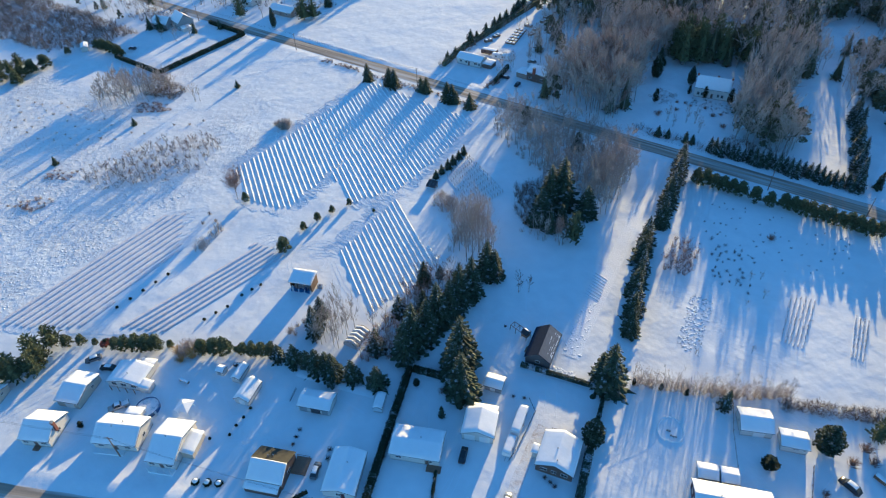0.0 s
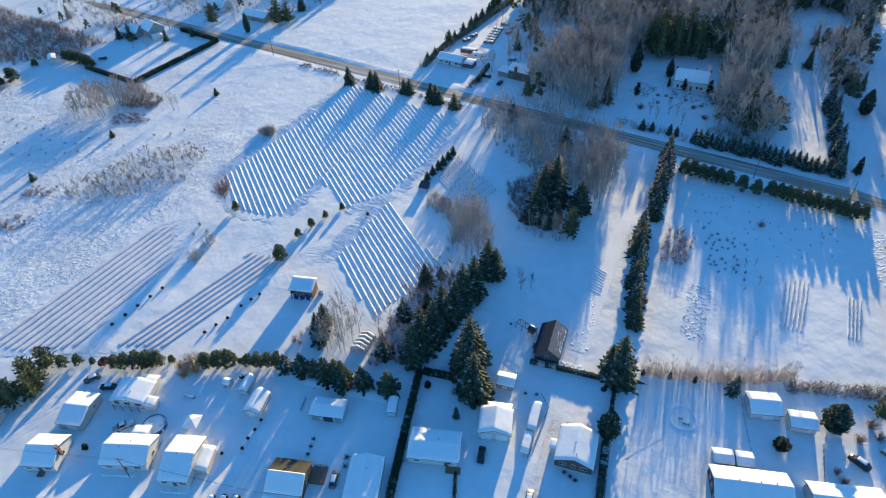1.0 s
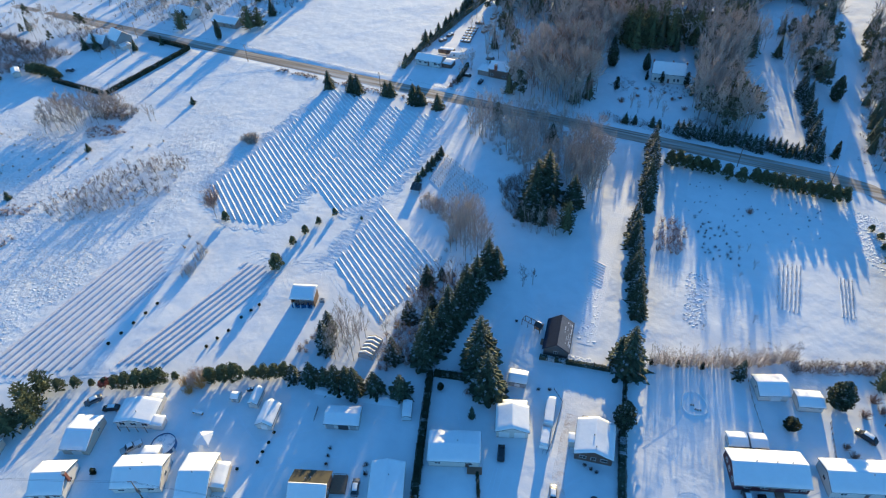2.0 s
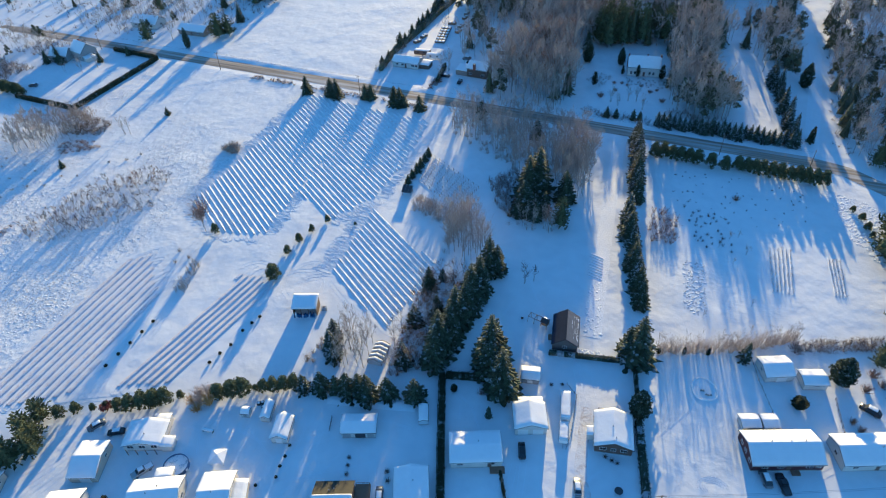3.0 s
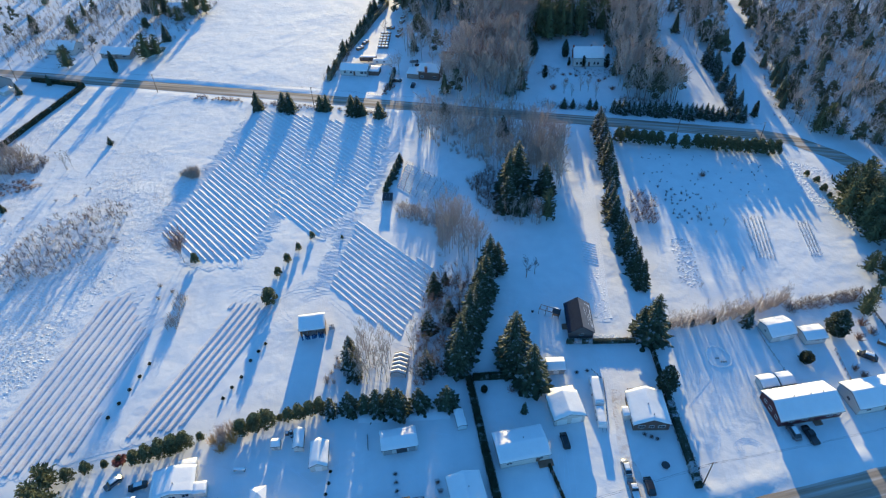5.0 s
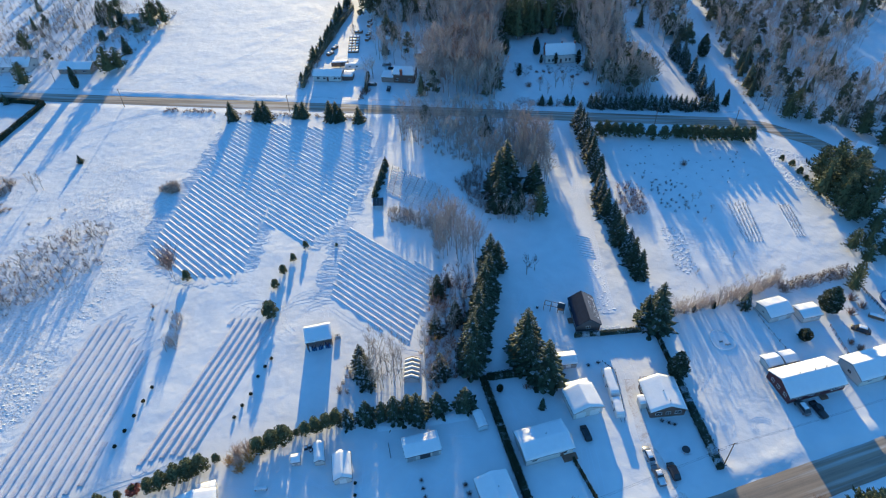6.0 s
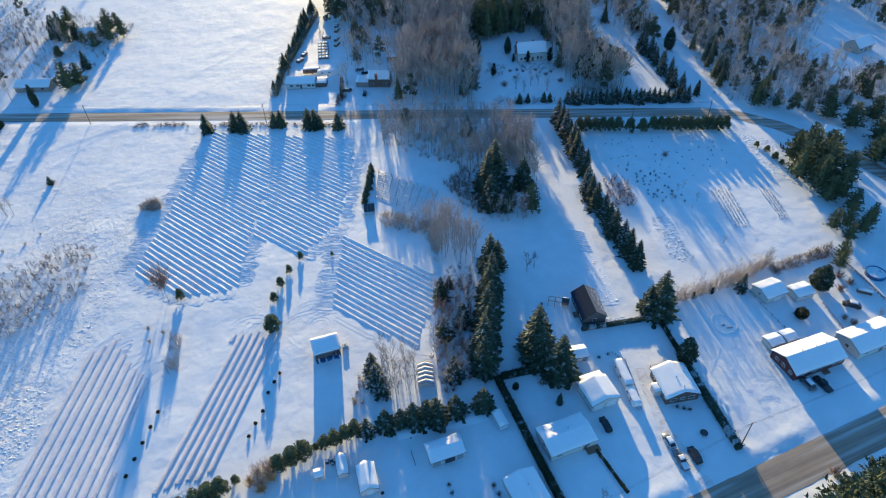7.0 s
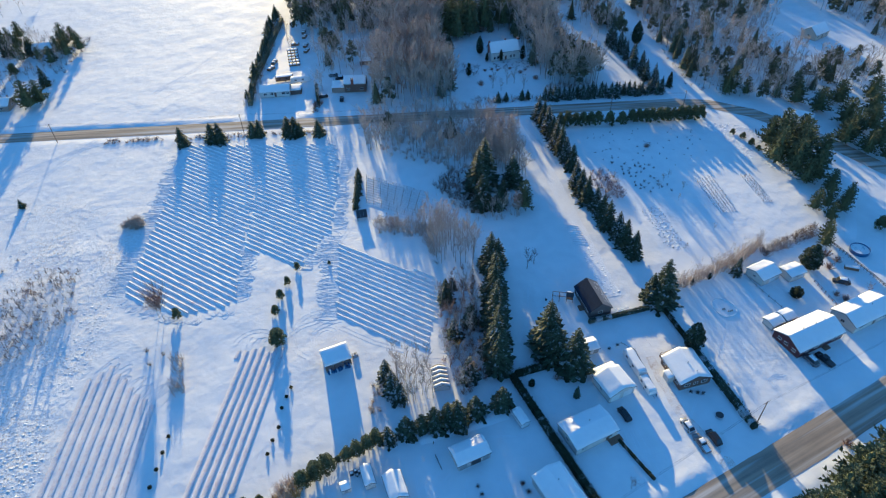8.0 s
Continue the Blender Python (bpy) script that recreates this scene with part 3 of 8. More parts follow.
YARD = merge(*[line_track(route, gauge, k + 20) for k, (route, gauge) in enumerate((
    ([(-151, 3), (-154, 18), (-152.6, 34)], 1.5), ([(-149, 4), (-151.6, 18), (-146, 36)], 1.5), ([(-131.4, 12), (-131.8, 29)], 1.5), ([(-79.4, 28), (-76.4, 42)], 1.5),
    ([(-46, 50), (-47.4, 66)], 1.4), ([(-43, 52), (-45.6, 68)], 1.4), ([(-58, 71), (-63, 78), (-69, 81)], 0.35), ([(-56, 111), (-48, 118), (-40, 116)], 0.35),
    ([(-116, 52), (-104, 46), (-92, 57)], 0.35), ([(-100, 40), (-92, 46), (-80, 54)], 0.35),
    ([(-122, 40), (-126, 46), (-134, 46)], 0.35), ([(-10, 74), (-8, 88), (-6, 99)], 0.35), ([(-64, 133), (-58, 122), (-53, 116)], 0.35), ([(-30, 68), (-26, 74)], 0.35),
    ([(-31.0, 56), (-33.4, 66), (-35.2, 76), (-36.2, 90), (-40, 99)], 1.5), ([(-29.4, 55), (-31.6, 65), (-33.0, 74)], 1.4), ([(-33, 92), (-36, 99), (-44, 103)], 0.35),
    ([(-162, 16), (-156, 26), (-154.6, 39)], 1.5), ([(-159, 12), (-154.0, 24), (-149.6, 36)], 1.5), ([(-147, 6), (-149.6, 20), (-147.4, 34), (-141, 45)], 1.5), ([(-156, 8), (-152.8, 20), (-151, 32)], 1.5),
    ([(-128, 16), (-129.4, 24), (-128.6, 33)], 1.4), ([(-100.6, 24), (-101.4, 36), (-99.2, 48), (-101, 58)], 0.4), ([(-98, 30), (-96.4, 40), (-90, 48), (-88, 56)], 0.4),
    ([(-118, 50), (-110, 49), (-101, 52), (-94, 58)], 0.4), ([(-76.6, 34), (-76, 46), (-80, 54), (-86, 57)], 1.4), ([(-90, 62), (-82, 66), (-75, 66)], 0.4),
    ([(-49, 58), (-50.6, 68), (-54, 73)], 0.4), ([(-64, 72), (-66, 78), (-69, 80)], 0.35), ([(-55, 86), (-53, 96), (-54, 106), (-56, 111)], 0.35), ([(-70, 96), (-66, 106), (-64, 118)], 0.35),
    ([(4, 76), (6, 84), (2, 94)], 1.5), ([(16, 80), (18, 86), (24, 92)], 1.5), ([(30, 92), (27, 104), (30, 114)], 1.5), ([(33, 93), (30, 104), (33, 113)], 1.5), ([(18, 108), (12, 112), (4, 112)], 0.35),
    (bow(-2.5, 76.5, 3.4, 2.6, 20, 230), 0.5), (bow(-2.5, 76.5, 2.2, 1.7, 20, 230), 0.5), ([(-16, 86), (-10, 96), (-8, 106), (-10, 112)], 0.35), ([(2, 92), (0, 100), (1, 112)], 0.35)))])
tagged(new("yard_tracks", mesh_from("yard_tracks", YARD, SNOW_TRACK, True)), "tyre and foot tracks in the snowy yards", "tracks", "", "stuff")
tagged(new("wheel_tracks", mesh_from("wheel_tracks", TRACKS, SNOW_TRACK, True)), "looping tractor wheel tracks pressed into the snow", "wheel tracks", "", "stuff")


# ---- plants ----
def tri_mesh(verts, tris):
    return np.asarray(verts, float).reshape(-1, 3), np.asarray(tris, int).reshape(-1, 3)


def clumps(base, tip, half, sag, rng):
    """Small drooping sprays of foliage from base to tip, two faces each."""
    n = len(base)
    way = tip - base
    side = np.cross(way, (0, 0, 1.0))
    side /= np.linalg.norm(side, axis=1, keepdims=True) + 1e-9
    mid = base + way * rng.uniform(0.35, 0.55, (n, 1))
    down = np.zeros((n, 3))
    down[:, 2] = -sag
    v = np.stack([base, mid + side * half[:, None] + down, tip, mid - side * half[:, None] + down], 1).reshape(-1, 3)
    k = np.arange(n)[:, None] * 4
    t = np.stack([k + [0, 1, 2], k + [0, 2, 3]], 1).reshape(-1, 3)
    return v, t


def cone_core(h, r, z0, n=9):
    v = [(r * math.cos(6.2832 * i / n) * (0.85 + 0.3 * ((i * 7) % 5) / 5), r * math.sin(6.2832 * i / n) * (0.85 + 0.3 * ((i * 3) % 5) / 5), z0) for i in range(n)] + [(0, 0, h)]
    return tri_mesh(v, [(i, (i + 1) % n, n) for i in range(n)])


def join(pieces):
    vs, ts, k = [], [], 0
    for v, t in pieces:
        vs.append(v)
        ts.append(t + k)
        k += len(v)
    return np.concatenate(vs), np.concatenate(ts)


def spruce_crown(h, r, seed, dense=1.0, low=0.06, coarse=1.0):
    """Whorls of drooping branches that shorten to a pointed top, with gaps and an uneven outline."""
    rng = np.random.default_rng(seed)
    base, tip, half, sag = [], [], [], []
    z = low * h
    lean = rng.uniform(0, 6.28)
    while z < h * 0.985:
        f = 1 - (z - low * h) / (h * (1 - low))
        rad = r * (f ** 0.68) * (0.8 + 0.35 * rng.random()) + 0.05
        nb = max(5, int((6 + 12 * f) * dense))
        a0 = rng.uniform(0, 6.28)
        for b in range(nb):
            a = a0 + 6.2832 * b / nb + rng.uniform(-0.25, 0.25)
            rr = rad * rng.uniform(0.7, 1.15) * (1 + 0.10 * math.cos(a - lean))
            d = np.array((math.cos(a), math.sin(a), 0))
            zt = z - rr * rng.uniform(0.12, 0.38)
            steps = 3 if rr < 1.2 else 4
            for s in range(steps):
                s0, s1 = s / steps * 0.9, (s + 1.25) / steps
                p0, p1 = d * rr * s0, d * rr * s1
                p0 = p0 + (0, 0, z + (zt - z) * s0 ** 1.3)
                p1 = p1 + (0, 0, z + (zt - z) * s1 ** 1.3 + 0.05 * rr)
                twist = np.array((-d[1], d[0], 0)) * rng.uniform(-0.3, 0.3) * rr / steps
                base.append(p0)
                tip.append(p1 + twist)
                half.append(rr * rng.uniform(0.11, 0.21))
                sag.append(rr * rng.uniform(0.04, 0.12))
        z += max(0.16, coarse * h * 0.036 * rng.uniform(0.8, 1.2) * (0.55 + 0.6 * f))
    base.append(np.array((0, 0, h * 0.96)))
    tip.append(np.array((0.02, 0, h)))
    half.append(0.06)
    sag.append(0.0)
    return join([cone_core(h * 0.95, r * 0.66, low * h), clumps(np.array(base), np.array(tip), np.array(half), np.array(sag), rng)])


def tuft_cloud(lobes, per, size, seed, flat=0.8):
    """Small sprays of foliage spread over several lobes (x, y, z, r)."""
    rng = np.random.default_rng(seed)
    out = []
    for x, y, z, r in lobes:
        n = int(per * r * r)
        d = rng.normal(size=(n, 3))
        d /= np.linalg.norm(d, axis=1, keepdims=True)
        p = np.array((x, y, z)) + d * r * rng.uniform(0.7, 1.06, (n, 1)) * (1, 1, flat)
        w = d * 0.6 + rng.normal(size=(n, 3)) * 0.5 + (0, 0, 0.25)
        w /= np.linalg.norm(w, axis=1, keepdims=True)
        ln = size * rng.uniform(0.6, 1.4, (n, 1))
        out.append(clumps(p - w * ln * 0.5, p + w * ln * 0.5, (ln * 0.4).ravel(), (ln * 0.12).ravel(), rng))
        m = 8
        core = [(x + r * 0.52 * math.cos(6.2832 * i / m) * math.sin(b), y + r * 0.52 * math.sin(6.2832 * i / m) * math.sin(b), z + r * 0.52 * flat * math.cos(b)) for b in (0.6, 1.57, 2.5) for i in range(m)]
        tris = []
        for q in (0, 1):
            for i in range(m):
                a, c = q * m + i, q * m + (i + 1) % m
                tris += [(a, a + m, c), (c, a + m, c + m)]
        out.append(tri_mesh(core, tris))
    return join(out)


def pine_crown(h, r, seed):
    """A bushy crown. A tall pine has uneven whorls of upswept boughs, each ending in a brush of needles; a young one is a round heap."""
    rng = random.Random(seed)
    if r < 2:
        lobes = [(0, 0, h * 0.86, r * 0.32), (0, 0, h * 0.5, r * 0.6)]
        for k in range(26):
            a, f = 6.2832 * k * 0.382, k / 26
            rr = r * (0.72 - 0.48 * f) * rng.uniform(0.75, 1.15)
            lobes.append((math.cos(a) * rr, math.sin(a) * rr, h * (0.17 + 0.66 * f) + rng.uniform(-0.3, 0.3), r * rng.uniform(0.2, 0.4)))
        return tuft_cloud(lobes, 170, 0.28, seed)
    nr = np.random.default_rng(seed)
    base, tip, half, sag = [], [], [], []
    z = 0.13 * h
    while z < h * 0.97:
        f = 1 - (z - 0.13 * h) / (h * 0.87)
        boughs = max(4, int(5 + 5 * f))
        a0 = rng.uniform(0, 6.28)
        for b in range(boughs):
            a = a0 + 6.2832 * b / boughs + rng.uniform(-0.3, 0.3)
            reach = r * (f ** 0.62) * rng.uniform(0.55, 1.2) + 0.15
            lift = reach * rng.uniform(-0.05, 0.35)
            end = np.array((math.cos(a) * reach, math.sin(a) * reach, z + lift))
            root = np.array((0, 0, z))
            for q in range(13):
                g = rng.uniform(0.3, 1.0)
                p = root + (end - root) * g
                w = (end - root) / max(reach, 0.3) * 0.55 + nr.normal(size=3) * 0.5 + (0, 0, 0.3)
                ln = rng.uniform(0.5, 1.1) * (0.6 + 0.12 * reach)
                base.append(p - w * ln * 0.3)
                tip.append(p + w * ln * 0.7)
                half.append(ln * 0.26)
                sag.append(ln * 0.08)
        z += h * 0.052 * rng.uniform(0.75, 1.25)
    base.append(np.array((0, 0, h * 0.94)))
    tip.append(np.array((0, 0, h)))
    half.append(0.1)
    sag.append(0.0)
    return join([cone_core(h * 0.9, r * 0.5, 0.14 * h), clumps(np.array(base), np.array(tip), np.array(half), np.array(sag), nr)])


def limb_tubes(segs, n=3):
    """Tapered tubes: rows of start, end, radius at start and end."""
    a, b = np.array([s[0] for s in segs]), np.array([s[1] for s in segs])
    r0, r1 = np.array([s[2] for s in segs]), np.array([s[3] for s in segs])
    w = b - a
    w /= np.linalg.norm(w, axis=1, keepdims=True) + 1e-9
    u = np.cross(w, (0.31, 0.87, 0.38))
    u /= np.linalg.norm(u, axis=1, keepdims=True) + 1e-9
    q = np.cross(w, u)
    ring = []
    for p, r in ((a, r0), (b, r1)):
        for i in range(n):
            c, s = math.cos(6.2832 * i / n), math.sin(6.2832 * i / n)
            ring.append(p + (u * c + q * s) * r[:, None])
    v = np.stack(ring, 1).reshape(-1, 3)
    k = np.arange(len(segs))[:, None] * 2 * n
    t = []
    for i in range(n):
        j = (i + 1) % n
        t += [k + [i, j, n + j], k + [i, n + j, n + i]]
    return v, np.stack(t, 1).reshape(-1, 3)


def spikes(segs):
    """Twigs that run out to a point, three faces each."""
    a, b = np.array([s[0] for s in segs]), np.array([s[1] for s in segs])
    r = np.array([s[2] for s in segs])[:, None]
    w = b - a
    w /= np.linalg.norm(w, axis=1, keepdims=True) + 1e-9
    u = np.cross(w, (0.31, 0.87, 0.38))
    u /= np.linalg.norm(u, axis=1, keepdims=True) + 1e-9
    q = np.cross(w, u)
    v = np.stack([a + u * r, a + (q * 0.87 - u * 0.5) * r, a - (q * 0.87 + u * 0.5) * r, b], 1).reshape(-1, 3)
    k = np.arange(len(segs))[:, None] * 4
    return v, np.stack([k + [0, 1, 3], k + [1, 2, 3], k + [2, 0, 3]], 1).reshape(-1, 3)


def bare_tree(h, seed, spread=0.28, limbs=11, twig=0.035, stems=1, sides=5, subs=5, ends=4):
    """A leafless tree: trunk and limbs in one mesh, branches and twigs in another."""
    rng = np.random.default_rng(seed)
    wood, fine = [], []
    for s in range(stems):
        foot = np.array((rng.uniform(-0.5, 0.5), rng.uniform(-0.5, 0.5), 0)) * (stems > 1) * h * 0.08
        sway = np.array((rng.uniform(-1, 1), rng.uniform(-1, 1), 0)) * h * (0.05 if stems == 1 else 0.16)
        hh = h * (1 if s == 0 else rng.uniform(0.7, 1))
        spine = [foot + sway * f * f + np.array((0, 0, hh * f)) for f in (0, 0.25, 0.5, 0.75, 1.0)]
        rad = [0.013 * h, 0.010 * h, 0.007 * h, 0.004 * h, 0.015]
        for k in range(4):
            wood.append((spine[k], spine[k + 1], rad[k] / stems ** 0.4, rad[k + 1] / stems ** 0.4))
        for b in range(max(4, int(limbs / stems ** 0.6))):
            f = rng.uniform(0.28, 0.95)
            p = foot + sway * f * f + np.array((0, 0, hh * f))
            a = rng.uniform(0, 6.28)
            ln = h * spread * (1.15 - 0.75 * f) * rng.uniform(0.7, 1.3)
            up = rng.uniform(0.9, 1.8)
            e = p + np.array((math.cos(a) * 0.75, math.sin(a) * 0.75, up)) * ln
            wood.append((p, e, 0.0045 * h * (1.1 - f), 0.02))
            for c in range(subs):
                g = rng.uniform(0.3, 1.0)
                p2 = p + (e - p) * g
                d = (e - p) / ln + rng.normal(size=3) * 0.75 + (0, 0, 0.35)
                e2 = p2 + d * ln * rng.uniform(0.22, 0.45)
                fine.append((p2, e2, twig, 0.012))
                for t in range(ends):
                    p3 = p2 + (e2 - p2) * rng.uniform(0.25, 1.0)
                    d3 = (e2 - p2) * 0.5 + rng.normal(size=3) * ln * 0.16 + (0, 0, ln * 0.05)
                    fine.append((p3, p3 + d3, twig * 0.7, 0.008))
    return limb_tubes(wood, sides), spikes(fine)


def shrub(h, r, seed, stems=40, twigs=4, width=0.028):
    """A leafless shrub: many stems fanning from the ground, each with twigs."""
    rng = np.random.default_rng(seed)
    segs = []
    for s in range(stems):
        a, o = rng.uniform(0, 6.28), abs(rng.normal()) * 0.5
        foot = np.array((math.cos(a), math.sin(a), 0)) * r * 0.45 * min(o, 1.4)
        tip = np.array((math.cos(a) * r * min(o + 0.25, 1.0), math.sin(a) * r * min(o + 0.25, 1.0), h * rng.uniform(0.55, 1.0) * (1 - 0.35 * min(o, 1))))
        segs.append((foot, tip, width, 0.012))
        for t in range(twigs):
            p = foot + (tip - foot) * rng.uniform(0.3, 0.95)
            segs.append((p, p + (tip - foot) * 0.22 + rng.normal(size=3) * r * 0.16, width * 0.6, 0.008))
    return spikes(segs)


MESHES = {}


def stored(key, build, mat):
    if key not in MESHES:
        v, t = build()
        MESHES[key] = mesh_from(key, (v, t), mat)
    return MESHES[key]


def trunk_mesh(key, h, r):
    return stored(key, lambda: limb_tubes([(np.array((0, 0, -0.15)), np.array((0, 0, h)), r, r * 0.35)], 7), BARK)


def plant_root(name, label, category, x, y, group, scale=1.0, turn=None, wide=1.0):
    m = pose(x, y, ground_z(x, y) - 0.03, 0, 0, random.uniform(0, 360) if turn is None else turn)
    ob = thing(name, label, category, m, group)
    ob.scale = (scale * wide, scale * wide, scale)
    return ob


def spruce(x, y, h, group="spruces", wide=1.0, snowy=False, label=""):
    """A spruce of one of a few builds, set to its height."""
    build = random.choice("abcd")
    if h > 9:
        key, hh, r = "tall" + build, 16.0, 4.2
    elif h > 4.5:
        key, hh, r = "middle" + build, 7.5, 2.35
    else:
        key, hh, r = "young" + build, 3.0, 0.95
    seed = ord(build) + len(key)
    mat = SPRUCE_SNOWY if snowy else SPRUCE
    ob = plant_root("spruce_tree", label or ("dark green spruce with snow-dusted drooping branches in snow" if snowy else "dark green pointed spruce tree standing in the snow"), "spruce tree", x, y, group, h / hh, wide=wide)
    part("trunk", trunk_mesh("trunk_" + key[:-1], hh * 0.9, hh * 0.013 + 0.03), BARK, ob)
    part("crown", stored("spruce_" + key + ("_snowy" if snowy else ""), lambda: spruce_crown(hh, r, seed, 1.0 if h > 9 else 0.7, 0.06, 1.0 if h > 9 else 1.25), mat), mat, ob)
    return ob


def pine(x, y, h, group="pines", wide=1.0, label=""):
    build = random.choice("abc")
    big = h > 7.5
    key, hh, r = ("big_pine" + build, 12.0, 3.6) if big else ("small_pine" + build, 5.0, 1.9)
    ob = plant_root("pine_tree", label or ("tall olive-green pine with a broad ragged crown" if big else "bushy olive-green young pine on the snow"), "pine tree", x, y, group, h / hh, wide=wide)
    part("trunk", trunk_mesh("trunk_" + key[:-1], hh * 0.8, hh * 0.014 + 0.03), BARK, ob)
    part("crown", stored("crown_" + key, lambda: pine_crown(hh, r, ord(build)), PINE), PINE, ob)
    return ob


def leafless(x, y, h, group="bare trees", label="", mat=None, kind_of="tree", wide=1.0, stems=1):
    build = random.choice("abcd")
    key = "bare%d%s" % (stems, build)
    pair = [None]

    def make(i):
        if pair[0] is None:
            pair[0] = bare_tree(12.0, ord(build) * 3 + stems, 0.28 if stems == 1 else 0.22, 11, 0.045, stems)
        return pair[0][i]
    ob = plant_root("bare_tree", label or "leafless grey-brown deciduous tree in the snow", "bare tree", x, y, group, h / 12.0, wide=wide)
    part("trunk", stored("limbs_" + key, lambda: make(0), BARK), BARK, ob)
    part("crown", stored("twigs_" + key + (mat or TWIG).name, lambda: make(1), mat or TWIG), mat or TWIG, ob)
    return ob


def bush(x, y, h, r, group="bare shrubs", label="", mat=None, thick=1.0):
    build = random.choice("abc")
    mat = mat or TWIG
    ob = plant_root("bare_shrub", label or "leafless brown twiggy shrub in the snow", "shrub", x, y, group, h / 3.0, wide=r / 1.6 * 3.0 / h)
    part("crown", stored("shrub_%s_%s%d" % (build, mat.name, int(thick)), lambda: shrub(3.0, 1.6, ord(build), int(46 * thick), 4, 0.04), mat), mat, ob)
    return ob


def cedar(x, y, h, r, group="cedars", label=""):
    """A narrow column of dense foliage; a tall one is a broad teardrop."""
    if h > 9:
        lobes = []
        for z, q in ((1.5, 2.2), (3.0, 2.9), (4.8, 3.0), (6.6, 2.6), (8.3, 2.0), (9.8, 1.35), (11.0, 0.8)):
            lobes += [(0, 0, z, q * 0.8)] + [(q * 0.5 * math.cos(k * 1.26 + z), q * 0.5 * math.sin(k * 1.26 + z), z + 0.25 * (k % 3), q * 0.52) for k in range(5)]
        ob = plant_root("cedar_tree", label or "large dark teardrop-shaped cedar in the snow", "cedar tree", x, y, group, h / 12.0, wide=r / 3.1 * 12.0 / h)
        part("trunk", trunk_mesh("trunk_cedar_tall", 4.0, 0.22), BARK, ob)
        part("crown", stored("cedar_tall", lambda: tuft_cloud(lobes, 45, 0.55, 8, 1.0), SPRUCE), SPRUCE, ob)
        return ob
    key = "cedar" + random.choice("ab")
    ob = plant_root("cedar_tree", label or "slender dark cedar in the snow", "cedar tree", x, y, group, h / 4.0, wide=r / 0.75 * 4.0 / h)
    part("trunk", trunk_mesh("trunk_cedar", 1.2, 0.08), BARK, ob)
    part("crown", stored(key, lambda: tuft_cloud([(0, 0, 0.75, 0.55), (0.05, 0, 1.3, 0.72), (-0.04, 0.04, 2.0, 0.72), (0.03, -0.02, 2.7, 0.6), (0, 0, 3.3, 0.42), (0, 0, 3.7, 0.25)], 150, 0.32, ord(key[-1])), CEDAR), CEDAR, ob)
    return ob


def hedge(route, width, high, label, group="hedges", step=1.0, snowy=0.0, mat=None, name="hedge"):
    """A clipped hedge along a route: leafy sprays over a solid heart."""
    rng = np.random.default_rng(int(abs(route[0][0]) * 7 + abs(route[0][1])))
    pts = path_points(route, step)
    pieces, heart = [], Geo()
    x0, y0 = route[0]
    for k, (x, y) in enumerate(pts[:-1]):
        xn, yn = pts[k + 1]
        turn = math.degrees(math.atan2(yn - y, xn - x))
        hh = high * (0.94 + 0.10 * noise.noise(Vector((x * 0.4, y * 0.4, 1))))
        heart.box((x + xn) / 2 - x0, (y + yn) / 2 - y0, ground_z(x, y) - 0.1, math.hypot(xn - x, yn - y) + 0.3, width * 0.8, hh * 0.93 + 0.1, turn, 0.82)
        n = int(26 * (width + 2 * high) / 4)
        l = math.hypot(xn - x, yn - y)
        ux, uy = (xn - x) / l, (yn - y) / l
        s = rng.uniform(0, 1.05, n)
        o = rng.uniform(-0.5, 0.5, n)
        z = rng.uniform(0.05, 1.0, n)
        top = rng.random(n) < 0.45
        z[top] = rng.uniform(0.93, 1.03, top.sum())
        o[~top] = np.sign(o[~top]) * (0.5 - 0.09 * z[~top])
        p = np.stack([x - x0 + ux * s * l - uy * o * width, y - y0 + uy * s * l + ux * o * width, ground_z(x, y) + z * hh], 1)
        w = rng.normal(size=(n, 3)) * 0.4 + (0, 0, 0.5)
        ln = 0.22 + 0.2 * rng.random((n, 1))
        pieces.append(clumps(p - w * ln * 0.5, p + w * ln * 0.6, (ln * 0.5).ravel(), (ln * 0.1).ravel(), rng))
    ob = thing(name, label, "hedge", pose(x0, y0, 0), group)
    part("heart", heart, mat or CEDAR, ob, "dark inner branches")
    part("foliage", join(pieces), mat or CEDAR, ob)
    return ob


def scatter(poly, n, seed, gap=2.0):
    rng = random.Random(seed)
    xs, ys = [p[0] for p in poly], [p[1] for p in poly]
    out = []
    for _ in range(n * 40):
        x, y = rng.uniform(min(xs), max(xs)), rng.uniform(min(ys), max(ys))
        if inside(poly, x, y) and all((x - a) ** 2 + (y - b) ** 2 > gap * gap for a, b in out):
            out.append((x, y))
            if len(out) == n:
                break
    return out


def thicket(name, label, category, spots, seed, high, wide, mat, stems=40):
    """Shrubs too many to count, as one stand."""
    rng = random.Random(seed)
    kinds = [shrub(3.0, 1.6, seed * 7 + k, stems, 4, 0.032) for k in range(3)]
    out = []
    for x, y in spots:
        h, r, a = rng.uniform(*high) / 3.0, rng.uniform(*wide) / 1.6, rng.uniform(0, 6.28)
        turn = np.array(((math.cos(a) * r, -math.sin(a) * r, 0), (math.sin(a) * r, math.cos(a) * r, 0), (0, 0, h)))
        v, t = rng.choice(kinds)
        out.append((v @ turn.T + np.array((x, y, ground_z(x, y) - 0.05)), t))
    return tagged(new(name, mesh_from(name, join(out), mat)), label, category, "", "stuff")


